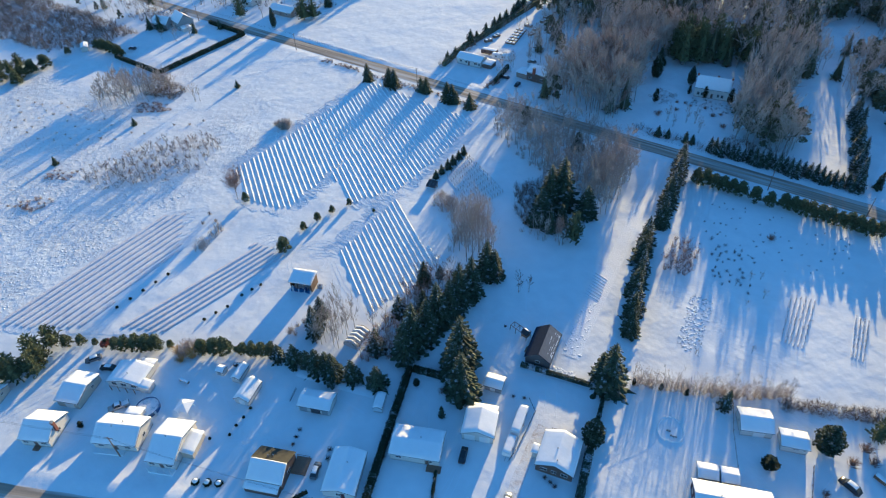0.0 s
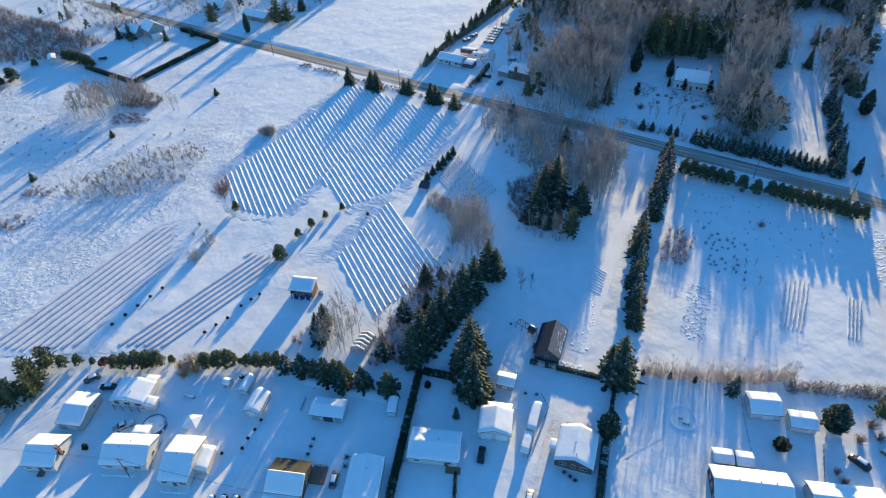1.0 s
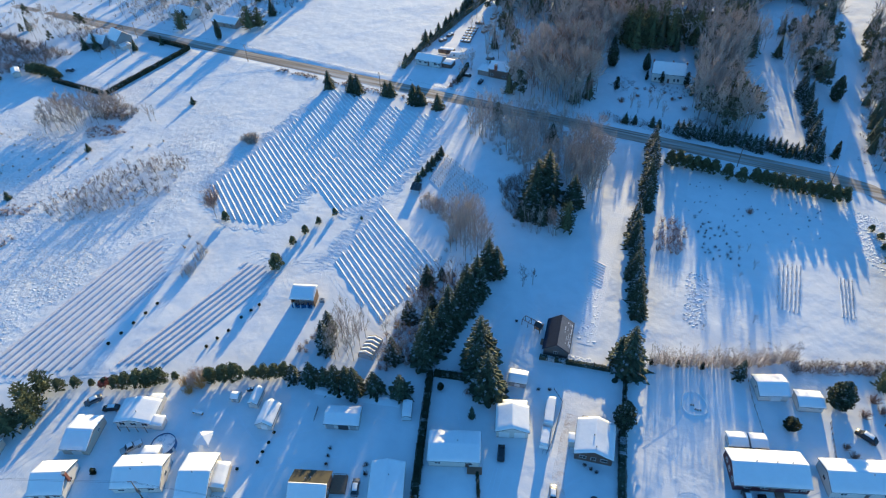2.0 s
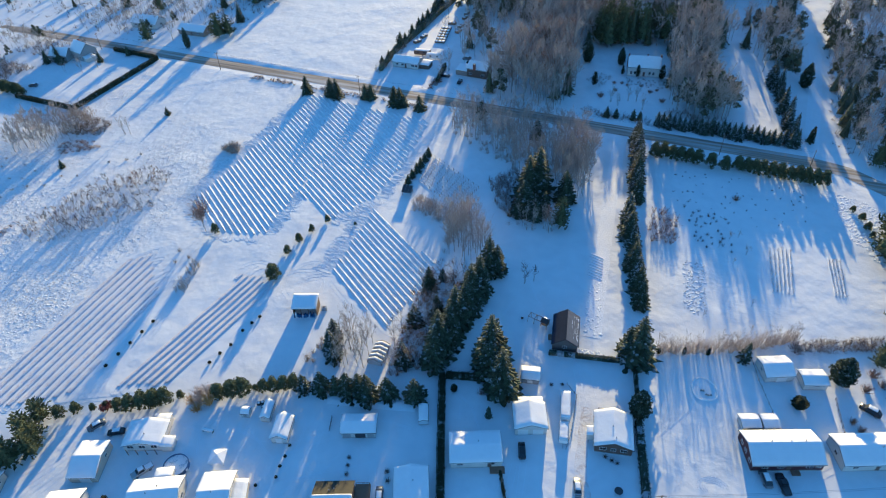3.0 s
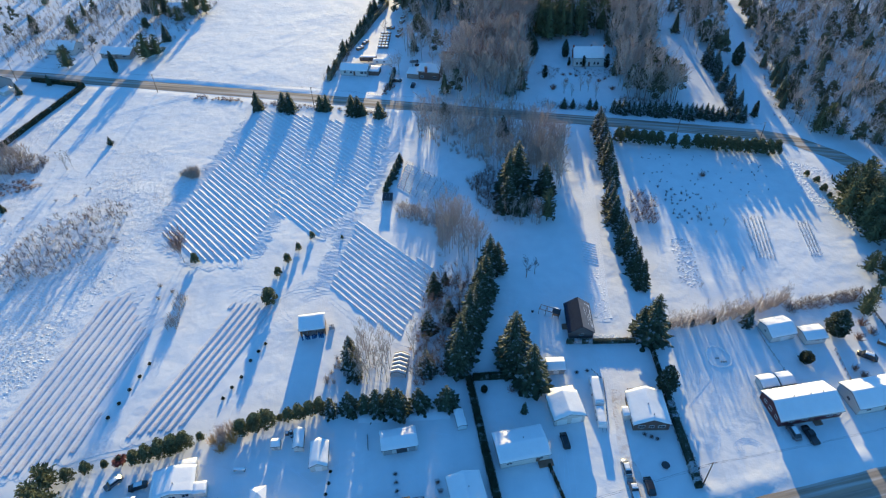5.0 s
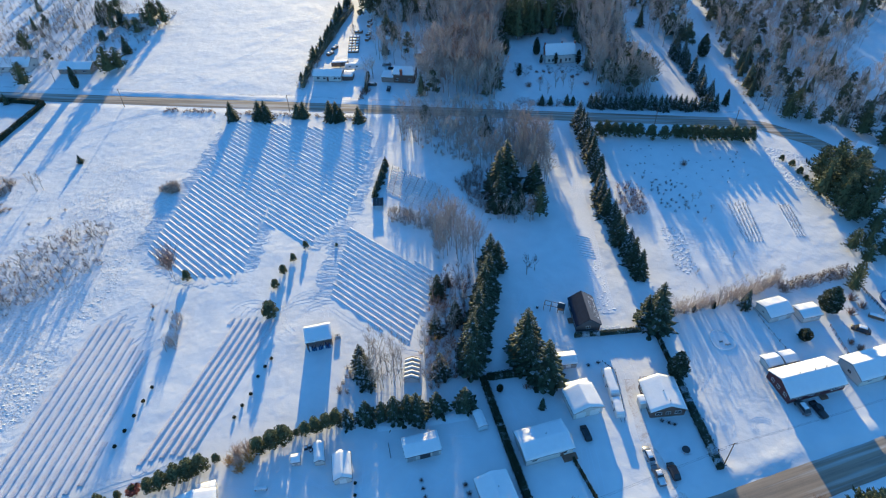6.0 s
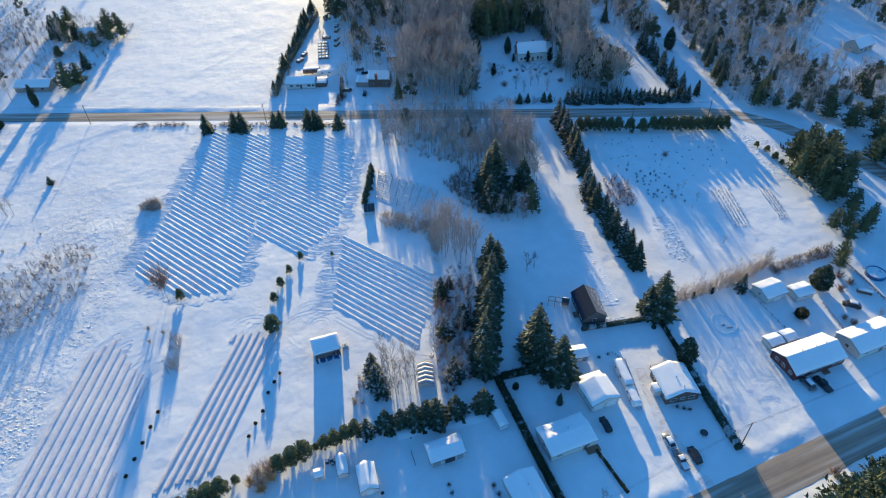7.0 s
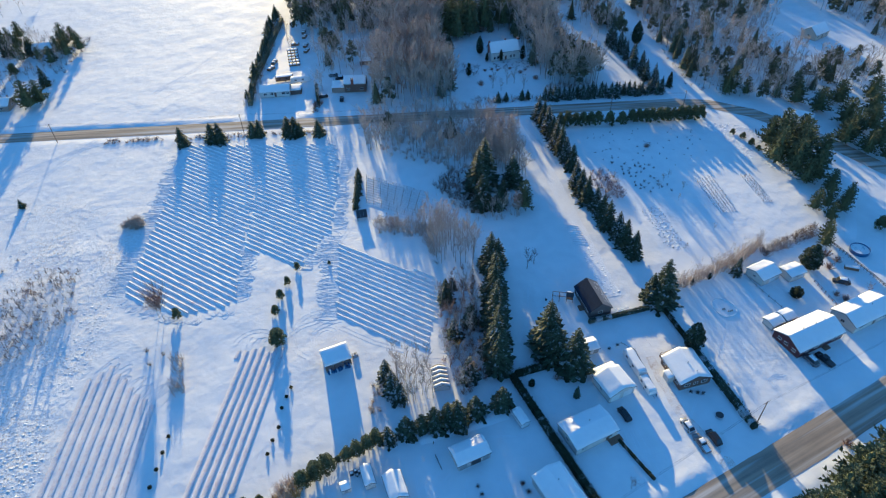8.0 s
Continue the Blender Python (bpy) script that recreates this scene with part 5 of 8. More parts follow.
f13 = gable(-341.0, 206.0, 14.0, 10.0, 8.0, 3.2, 6.0, GREY_WALL, "grey house wing with broad snow roof", group="roadside houses")
f8 = gable(112.0, 289.0, 30.0, 11.0, 8.0, 3.0, 6.2, BEIGE_WALL, "beige house with snow roof in the eastern woods", group="roadside houses")
f9 = gable(-353.5, 163.0, -30.0, 7.0, 3.4, 2.3, 3.0, WHITE_WALL, "white trailer shed with snow roof near pines", name="garden_shed", category="shed", wins=[], doors=[], trim=False)
f10 = gable(66, 207, -35.0, 7.0, 6.0, 2.5, 4.2, WHITE_WALL, "small white cabin with snow roof among pines", name="garden_shed", category="shed", wins=[], doors=[], trim=False)
f11 = gable(-115.0, 268.5, 0.0, 5.0, 4.0, 2.4, 3.4, BROWN_WALL, "small brown shed with snow roof", name="garden_shed", category="shed", wins=[], doors=[], trim=False)

# field shed: open store with a single sloping roof, goods along its front
shed = thing("field_shed", "open-fronted field shed with snow roof and blue sheeting", "shed", pose(-121.9, 92.5, ground_z(-121.9, 92.5), 0, 0, 20.5))
g = Geo().box(0, 2.45, 0, 7.2, 0.14, 3.3).box(-3.55, 0.2, 0, 0.14, 4.6, 2.8).box(3.55, 0.2, 0, 0.14, 4.6, 2.8)
part("wall", g, WOOD, shed, "weathered plank walls")
for px in (-3.4, -1.2, 1.1, 3.4):
    part("post", Geo().box(px, -2.2, 0, 0.16, 0.16, 2.65), WOOD, shed)
shed.scale = (1.0, 1.0, 1.3)
g = Geo().sheet((-3.9, -2.8, 2.65), (7.8, 0, 0), (0, 5.6, 0.75), (0, 0, 1), 1, 1, 0.12, 0, 0)
rf = part("roof", g, STEEL, shed)
part("snow_cover", Geo().sheet((-3.88, -2.75, 2.77), (7.76, 0, 0), (0, 5.5, 0.75), (0, 0, 1), 10, 7, 0.24, 0.03, 0.12, 3), SNOW_ROOF, rf, "thick white snow", True)
rs = random.Random(8)
for k in range(14):
    g = Geo().box(-3.2 + k * 0.49, -2.5 + rs.uniform(-0.2, 0.2), 0, 0.42, rs.uniform(0.5, 0.9), rs.uniform(0.5, 1.6), rs.uniform(-15, 15), 0.85)
    part("sheeted_crate", g, WHITE_PAINT if k % 4 == 1 else BLUE_TARP, shed, "white crate" if k % 4 == 1 else "dark blue sheeting over stacked goods")

# small black hut with panel roof at the field corner
hut = thing("field_hut", "small dark hut on posts with black panel roof", "hut", pose(-117.6, 157.6, ground_z(-117.6, 157.6), 0, 0, 8))
for px in (-1.6, 1.6):
    for py in (-1.2, 1.2):
        part("post", Geo().tube((px, py, -0.1), (px, py, 2.2), 0.07, 0.07), WOOD, hut)
part("box", Geo().box(0, 0.3, 0.9, 3.2, 1.8, 1.2), DARK_PAINT, hut)
part("roof", Geo().sheet((-1.9, -1.7, 1.6), (3.8, 0, 0), (0, 3.2, 1.2), (0, 0, 1), 1, 1, 0.1, 0, 0), DARK_PAINT, hut, "sloping black panel roof")
g = Geo()
for px in (-1.9, -0.63, 0.63, 1.9):
    g.sheet((px - 0.03, -1.7, 1.71), (0.06, 0, 0), (0, 3.2, 1.2), (0, 0, 1), 1, 1, 0.03, 0, 0)
part("panel_rib", g, STEEL, hut)

# hoop greenhouse: ribs with snow between
tun = thing("greenhouse", "small gabled greenhouse with snow bands between ribs", "greenhouse", pose(-93.3, 84.6, ground_z(-93.3, 84.6), 0, 0, 6))
for k in range(6):
    yy = -3.6 + k * 1.44
    g = Geo()
    for a, b in (((-2.1, yy, 0), (-2.1, yy, 1.3)), ((-2.1, yy, 1.3), (0, yy, 2.3)), ((0, yy, 2.3), (2.1, yy, 1.3)), ((2.1, yy, 1.3), (2.1, yy, 0))):
        g.tube(a, b, 0.06, 0.06, 6)
    part("rib", g, WOOD, tun, "brown frame rib")
for k in range(5):
    yy = -3.5 + k * 1.44
    g = Geo()
    g.sheet((-2.15, yy + 0.3, 1.33), (0, 0.75, 0), (2.15, 0, 1.0), (0, 0, 1), 2, 4, 0.12, 0.02, 0.05, k)
    g.sheet((2.15, yy + 1.05, 1.33), (0, -0.75, 0), (-2.15, 0, 1.0), (0, 0, 1), 2, 4, 0.12, 0.02, 0.05, k + 9)
    part("snow_band", g, SNOW_ROOF, tun, "white snow band", True)
g = Geo()
g.add([(-2.1, -3.6, 1.28), (0, -3.6, 2.27), (0, 3.6, 2.27), (-2.1, 3.6, 1.28), (2.1, -3.6, 1.28), (2.1, 3.6, 1.28), (-2.1, -3.6, 0), (-2.1, 3.6, 0), (2.1, -3.6, 0), (2.1, 3.6, 0)], [(0, 1, 2, 3), (1, 4, 5, 2), (6, 0, 3, 7), (4, 8, 9, 5), (6, 8, 4, 1, 0), (7, 3, 2, 5, 9)])
part("cover", g, material("brown_sheet", (0.66, 0.61, 0.58), 0.6, 0.15, 1.0), tun, "brownish sheet cover")


# ---- vehicles ----
def car(x, y, turn, paint, label, kind_of="car", L=4.5, W=1.8, H=1.45, snow=True, group="parked cars"):
    """A parked car: lower body and cabin lofted from cross-sections, windows, lamps and wheels as parts."""
    ob = thing("parked_" + kind_of, label, kind_of, pose(x, y, ground_z(x, y), 0, 0, turn), group)
    prof = [(-0.5, 0.45, 0.82), (-0.49, 0.30, 0.92), (-0.30, 0.28, 0.98), (-0.05, 0.26, 1.0), (0.22, 0.28, 1.0), (0.42, 0.30, 0.96), (0.495, 0.34, 0.84), (0.5, 0.46, 0.78)]
    tops = [0.66, 0.80, 0.92, 0.95, 0.95, 0.94, 0.86, 0.66] if kind_of != "pickup_truck" else [0.7, 0.92, 0.98, 1.0, 1.02, 1.02, 1.0, 0.72]
    g = Geo()
    for (f, low, wide), top in zip(prof, tops):
        w = W / 2 * wide
        for px, pz in ((-w * 0.92, low), (-w, low + 0.22), (-w * 0.97, top - 0.06), (-w * 0.86, top), (w * 0.86, top), (w * 0.97, top - 0.06), (w, low + 0.22), (w * 0.92, low)):
            g.v.append((f * L, px, pz))
    for k in range(len(prof) - 1):
        for c in range(8):
            g.f.append((k * 8 + c, k * 8 + (c + 1) % 8, (k + 1) * 8 + (c + 1) % 8, (k + 1) * 8 + c))
    g.f += [tuple(range(7, -1, -1)), tuple(range((len(prof) - 1) * 8, len(prof) * 8))]
    part("body", g, paint, ob, smooth=True)
    cab = ((-0.22, 0.98), (-0.10, H), (0.22, H), (0.30, 0.98)) if kind_of == "pickup_truck" else ((-0.30, 0.92), (-0.17, H), (0.27, H), (0.44, 0.92))
    if kind_of == "pickup_truck":
        cab = ((-0.26, 0.98), (-0.14, H), (0.10, H), (0.14, 0.98))
    g, gl = Geo(), Geo()
    zz = [p for _, p in cab]
    for f, z in cab:
        w = W / 2 * (0.9 if z < H else 0.74)
        g.v += [(f * L, -w, z), (f * L, w, z)]
    g.f += [(0, 1, 3, 2), (2, 3, 5, 4), (4, 5, 7, 6), (0, 2, 4, 6), (7, 5, 3, 1), (6, 7, 1, 0)]
    c = part("cabin", g, paint, ob)
    for s in (-1, 1):
        q = Geo()
        a, b, d, e = cab
        q.add([((a[0] + 0.03) * L, s * W / 2 * 0.905, a[1] + 0.04), ((b[0] + 0.01) * L, s * W / 2 * 0.765, b[1] - 0.08), ((d[0] - 0.01) * L, s * W / 2 * 0.765, d[1] - 0.08), ((e[0] - 0.04) * L, s * W / 2 * 0.905, e[1] + 0.04)], [(0, 1, 2, 3) if s < 0 else (3, 2, 1, 0)])
        part("side_window", q, GLASS, c)
    for (p, q0), nm in (((cab[0], cab[1]), "windscreen"), ((cab[3], cab[2]), "rear_window")):
        q = Geo()
        o = -0.012 if p is cab[0] else 0.012
        q.add([((p[0] + (q0[0] - p[0]) * f + o) * L, s * W / 2 * (0.86 - 0.16 * f), p[1] + (q0[1] - p[1]) * f + 0.02) for f in (0.1, 0.92) for s in (-1, 1)], [(0, 1, 3, 2)])
        part(nm, q, GLASS, c)
    for fx in (-0.31, 0.31):
        for s in (-1, 1):
            t = part("wheel", Geo().tube((fx * L, s * W * 0.40, 0.33), (fx * L, s * W * 0.505, 0.33), 0.33, 0.33, 14), TYRE, ob)
            part("rim", Geo().tube((fx * L, s * W * 0.50, 0.33), (fx * L, s * W * 0.512, 0.33), 0.2, 0.19, 10), STEEL, t)
    for s in (-1, 1):
        part("headlight", Geo().box(-0.49 * L, s * W * 0.33, 0.62, 0.10, 0.32, 0.14), GLASS, ob)
        part("tail_light", Geo().box(0.49 * L, s * W * 0.36, 0.66, 0.08, 0.22, 0.16), RED_LEAF, ob)
    if kind_of == "pickup_truck":
        part("cargo_bed", Geo().box(0.31 * L, 0, 0.62, 0.34 * L, W * 0.78, 0.42), SNOW_ROOF if snow else DARK_PAINT, ob, "open bed filled with snow")
    if snow:
        part("snow_cap", Geo().sheet((cab[1][0] * L, -W * 0.34, H), ((cab[2][0] - cab[1][0]) * L, 0, 0), (0, W * 0.68, 0), (0, 0, 1), 5, 4, 0.07, 0.02, 0.12, 2), SNOW_ROOF, ob, "thin snow on the roof", True)
    return ob


car(-31.9, 65.2, -73, CAR_SILVER, "silver car with light snow on the driveway", L=4.4)
car(-30.2, 60.0, -73, CAR_GREY, "grey pickup truck with snowy bed on the driveway", "pickup_truck", 5.5, 1.95, 1.8)
car(-26.6, 61.4, -73, CAR_DARK, "dark sport utility car beside the driveway", "suv", 4.7, 1.9, 1.72, False)
car(-46.7, 69.6, -70, CAR_DARK, "dark car parked before the garage", "car", 4.6, 1.8, 1.5, False)
car(32.4, 112.0, -22, CAR_DARK, "dark van with snow on its roof", "van", 5.1, 1.95, 1.85)
car(8.4, 83.0, -68, CAR_GREY, "grey snow-dusted van before the maroon house", "van", 4.9, 1.9, 1.8)
car(12.2, 82.8, -66, CAR_DARK, "dark pickup truck before the maroon house", "pickup_truck", 5.5, 1.95, 1.8, False)
car(-131.6, 31.4, 62, CAR_SILVER, "silver pickup truck under snow between bungalow and garage", "pickup_truck", 5.4, 1.9, 1.75)
car(-152.0, 37.2, 60, CAR_GREY, "snow-dusted grey car by the garage", "car", 4.5, 1.8, 1.5)
car(-145.6, 37.6, 30, CAR_DARK, "dark car with snow on the roof by the garage", "car", 4.4, 1.8, 1.5)
car(-74.4, 46.6, -66, CAR_GREY, "grey car beside the low bungalow", "car", 4.5, 1.8, 1.5)
car(-330.0, 176.5, 20, CAR_GREY, "snow-covered car near the dark pines", "car", 4.6, 1.8, 1.5)
car(-139.5, 250.0, 5, CAR_DARK, "dark car in the brown house's yard", "car", 4.5, 1.8, 1.5)
car(-133.0, 268.0, 10, CAR_DARK, "dark snow-capped car behind the brown house", "car", 4.5, 1.8, 1.5)


def trailer(x, y, turn, L, W, H, label):
    ob = thing("travel_trailer", label, "travel trailer", pose(x, y, ground_z(x, y), 0, 0, turn), "parked trailers")
    out = [(-L / 2, 0.6), (-L / 2 + 0.2, 0.45), (L / 2 - 0.3, 0.45), (L / 2, 0.9), (L / 2 - 0.15, H - 0.15), (L / 2 - 0.5, H), (-L / 2 + 0.35, H), (-L / 2, H - 0.3)]
    part("body", Geo().prism(out, -W / 2, W / 2), WHITE_PAINT, ob)
    part("snow_cover", Geo().sheet((-L / 2 + 0.25, -W / 2, H), (L - 0.6, 0, 0), (0, W, 0), (0, 0, 1), 10, 4, 0.22, 0.05, 0.12, 5), SNOW_ROOF, ob, "thick white snow", True)
    for s in (-1, 1):
        for px in (-L * 0.25, L * 0.12):
            part("window", Geo().box(px, s * (W / 2 + 0.01), H * 0.55, 0.9, 0.04, 0.55), GLASS, ob)
        part("wheel", Geo().tube((0.2, s * W * 0.40, 0.33), (0.2, s * W * 0.49, 0.33), 0.33, 0.33, 12), TYRE, ob)
    part("drawbar", Geo().box(L / 2 + 0.5, 0, 0.42, 1.2, 0.12, 0.1), STEEL, ob)
    return ob


trailer(-39.8, 85.3, -77, 8.8, 2.4, 2.5, "long white travel trailer under snow")
trailer(-38.4, 77.8, -78, 5.8, 2.1, 2.1, "short white travel trailer under snow")
trailer(-152.0, 267.5, 10, 9.5, 2.5, 2.6, "long brownish trailer with snow behind the farmhouse")


# ---- garden things ----
def pool(x, y, r, label):
    ob = thing("swimming_pool", label, "swimming pool", pose(x, y, ground_z(x, y)), "garden pools")
    n = 28
    g = Geo()
    for k in range(n):
        for rr, z in ((r, -0.1), (r, 1.2), (r - 0.14, 1.2), (r - 0.14, 0.85)):
            g.v.append((rr * math.cos(6.2832 * k / n), rr * math.sin(6.2832 * k / n), z))
    for k in range(n):
        for c in range(3):
            j = (k + 1) % n
            g.f.append((k * 4 + c, j * 4 + c, j * 4 + c + 1, k * 4 + c + 1))
    part("wall", g, BLUE_TARP, ob, "dark blue pool wall")
    g = Geo()
    g.v = [((r - 0.13) * math.cos(6.2832 * k / n), (r - 0.13) * math.sin(6.2832 * k / n), 0.9) for k in range(n)] + [(0, 0, 0.82)]
    g.f = [(k, (k + 1) % n, n) for k in range(n)]
    part("cover", g, POOL_SHEET, ob, "snow-dusted winter cover")
    part("ladder", Geo().box(r + 0.3, 0, 0, 0.1, 0.6, 1.4).box(r + 0.6, 0, 0, 0.1, 0.6, 0.7), WHITE_PAINT, ob)
    return ob


pool(-124.5, 35.4, 3.1, "round above-ground pool with winter cover")
pool(45.5, 125.5, 3.0, "round above-ground pool with snowy cover")

gz = thing("gazebo", "white garden gazebo with pyramid snow roof", "gazebo", pose(-115.8, 40.8, ground_z(-115.8, 40.8), 0, 0, 22))
for px in (-1.5, 1.5):
    for py in (-1.5, 1.5):
        part("post", Geo().tube((px, py, 0), (px, py, 2.1), 0.07, 0.07), WHITE_PAINT, gz)
part("roof", Geo().add([(-2, -2, 2.0), (2, -2, 2.0), (2, 2, 2.0), (-2, 2, 2.0), (0, 0, 3.1)], [(0, 1, 4), (1, 2, 4), (2, 3, 4), (3, 0, 4), (3, 2, 1, 0)]), SNOW_ROOF, gz, "snow-covered pyramid roof")

bn = thing("garden_table", "long wooden garden table capped with snow", "garden table", pose(-123.6, 46.6, ground_z(-123.6, 46.6), 0, 0, 10))
part("tabletop", Geo().box(0, 0, 0.7, 3.0, 0.9, 0.06), WOOD, bn)
for px in (-1.3, 1.3):
    part("leg", Geo().box(px, 0, 0, 0.1, 0.7, 0.7), WOOD, bn)
part("snow_cover", Geo().sheet((-1.5, -0.45, 0.76), (3, 0, 0), (0, 0.9, 0), (0, 0, 1), 8, 3, 0.22, 0.03, 0.06, 2), SNOW_ROOF, bn, "thick white snow", True)

sw = thing("swing_set", "metal swing frame and wooden play tower in snow", "swing set", pose(-54.4, 112.0, ground_z(-54.4, 112.0), 0, 0, -12))
part("top_bar", Geo().tube((-3.0, 0.9, 2.2), (1.2, 0.9, 2.2), 0.09, 0.09), WOOD, sw)
part("top_bar", Geo().tube((-3.0, -0.9, 2.2), (1.2, -0.9, 2.2), 0.09, 0.09), WOOD, sw)
for px in (-3.0, -1.0):
    for py in (-0.9, 0.9):
        part("leg", Geo().tube((px, py * 1.2, -0.1), (px, py, 2.2), 0.09, 0.09), WOOD, sw)
    part("cross_bar", Geo().tube((px, -0.9, 2.2), (px, 0.9, 2.2), 0.08, 0.08), WOOD, sw)
for px in (1.2, 3.0):
    for py in (-0.9, 0.9):
        part("post", Geo().box(px, py, 0, 0.12, 0.12, 2.5), WOOD, sw)
part("platform", Geo().box(2.1, 0, 1.2, 2.0, 2.0, 0.1), WOOD, sw)
part("tower_roof", Geo().add([(1.0, -1.2, 2.4), (3.2, -1.2, 2.4), (3.2, 1.2, 2.4), (1.0, 1.2, 2.4), (1.0, 0, 3.3), (3.2, 0, 3.3)], [(0, 1, 5, 4), (2, 3, 4, 5), (0, 4, 3), (1, 2, 5), (3, 2, 1, 0)]), DARK_PAINT, sw, "dark play tower roof with snow")
part("snow_cover", Geo().sheet((1.1, 0.05, 3.28), (1.8, 0, 0), (0, 0.95, -0.72), (0, 0, 1), 4, 3, 0.14, 0.02, 0.2, 3), SNOW_ROOF, sw, "patchy snow", True)

rg = thing("stone_ring", "heart-shaped ring of snow-covered stones round a shrub", "garden bed", pose(-6.9, 103.9, ground_z(-6.9, 103.9), 0, 0, 20))
rs = random.Random(3)
for k in range(34):
    a = 6.2832 * k / 34
    rr = 3.2 * (1 + 0.22 * math.sin(a) ** 3)
    part("stone", Geo().box(rr * math.cos(a), rr * 1.15 * math.sin(a), -0.05, 0.36 * rs.uniform(0.8, 1.2), 0.5, 0.36 * rs.uniform(0.7, 1.2), math.degrees(a), 0.6), SNOW_ROOF, rg)
for k in range(5):
    part("rock", Geo().box(rs.uniform(-1.0, 1.6), rs.uniform(-1.4, 0.6), -0.05, 0.6, 0.45, 0.4, k * 37, 0.6), CONCRETE, rg)


def utility_pole(x, y, h, turn, arm=2.2):
    ob = thing("utility_pole", "tall weathered wooden utility pole with crossarm", "utility pole", pose(x, y, ground_z(x, y), 0, 0, turn), "utility poles")
    part("pole", Geo().tube((0, 0, -0.3), (0, 0, h), 0.17, 0.11, 8), WOOD, ob)
    c = part("crossarm", Geo().box(0, 0.14, h - 0.7, arm, 0.1, 0.12), WOOD, ob)
    for px in (-0.9, -0.3, 0.9):
        part("insulator", Geo().tube((px * arm / 2.2, 0.14, h - 0.58), (px * arm / 2.2, 0.14, h - 0.36), 0.05, 0.04, 6), WHITE_PAINT, c)
    return ob


for px in (-330, -251, -171.3, -92, -12, 20):
    utility_pole(px, 221.7, 9.0, 90)
utility_pole(-118.5, 22.6, 8.5, 24)
utility_pole(-14.2, 65.0, 9.2, 24)
utility_pole(-66.0, 38.5, 8.8, 24)
utility_pole(38.5, 88.0, 9.2, 24)
wr = thing("overhead_wire", "thin overhead wires along the country road", "overhead wire", pose(0, 0, 0))
for off, z in ((0.1, 8.7), (0.9, 8.7)):
    g = Geo()
    xs = [-330 + 5.0 * k for k in range(71)]
    for a, b in zip(xs, xs[1:]):
        sag = lambda q: z - 0.9 * (1 - ((((q + 330) % 79.5) / 39.75) - 1) ** 2)
        g.tube((a, 221.7 + off, sag(a)), (b, 221.7 + off, sag(b)), 0.02, 0.02, 3, False)
    part("wire", g, DARK_PAINT, wr)


wr = thing("overhead_wire", "thin overhead wires along the village street", "overhead wire", pose(0, 0, 0), "village wires")
stops = ((-190.0, -8.0, 8.0), (-118.5, 22.6, 8.1), (-66.0, 38.5, 8.4), (-14.2, 65.0, 8.8), (38.5, 88.0, 8.8), (110.0, 120.0, 8.8))
for side in (-0.4, 0.4):
    g = Geo()
    for (x0, y0, z0), (x1, y1, z1) in zip(stops, stops[1:]):
        hang = [(x0 + (x1 - x0) * q / 10 + side, y0 + (y1 - y0) * q / 10, z0 + (z1 - z0) * q / 10 - 3.2 * (q / 10) * (1 - q / 10)) for q in range(11)]
        for p, q in zip(hang, hang[1:]):
            g.tube(p, q, 0.02, 0.02, 3, False)
    part("wire", g, DARK_PAINT, wr)


def fence(route, label, gap=2.4, high=1.2, rails=2, mat=None, group="fences"):
    ob = thing("fence", label, "fence", pose(route[0][0], route[0][1], 0), group)
    pts = path_points(route, gap)
    x0, y0 = route[0]
    for (x, y), (xn, yn) in zip(pts, pts[1:]):
        part("post", Geo().box(x - x0, y - y0, ground_z(x, y) - 0.2, 0.11, 0.11, high + 0.2), mat or WOOD, ob)
        for k in range(rails):
            z = high * (0.45 + 0.5 * k / max(1, rails - 1))
            part("rail", Geo().tube((x - x0, y - y0, ground_z(x, y) + z), (xn - x0, yn - y0, ground_z(xn, yn) + z), 0.04, 0.04, 4), mat or WOOD, ob)
    return ob


fence([(-41.2, 93.4), (-38.0, 90.6), (-36.7, 79.0), (-36.8, 74.0)], "row of dark low posts beside the trailers", 0.9, 0.7, 1, DARK_PAINT)
fence([(37.4, 133.4), (44.6, 108.6), (46, 100)], "dark close-boarded garden fence between two yards", 1.2, 1.4, 5, DARK_PAINT)
fence([(24.5, 113), (26.5, 99.5)], "low brown fence between the gardens", 1.6, 1.0, 2, WOOD)
fence([(3.0, 123), (6.0, 112.5), (10.5, 101)], "low wire fence beside the white garage", 2.2, 1.0, 1, WOOD)


# ---- stacked goods and bits round the yards ----
def lumber_stack(x, y, turn, L, W, H, label):
    """Sawn boards laid in layers on bearers, under snow."""
    ob = thing("lumber_stack", label, "lumber stack", pose(x, y, ground_z(x, y), 0, 0, turn), "stacked lumber")
    for px in (-L * 0.4, 0, L * 0.4):
        part("bearer", Geo().box(px, 0, -0.05, 0.15, W, 0.25), WOOD, ob)
    n = max(3, int(W / 0.35))
    for k in range(n):
        part("board", Geo().box(0, -W / 2 + W * (k + 0.5) / n, 0.2, L * (0.92 + 0.08 * ((k * 5) % 3) / 2), W / n * 0.8, H - 0.2), WOOD, ob)
    for k in range(max(2, int(L / 1.6))):
        f = (k + 0.5) / max(2, int(L / 1.6))
        part("snow_strip", Geo().sheet((-L / 2 + L * f - 0.68, -W / 2, H), (1.36, 0, 0), (0, W, 0), (0, 0, 1), 3, 4, 0.2, 0.03, 0.1, k), SNOW_ROOF, ob, "white snow strip", True)
    return ob


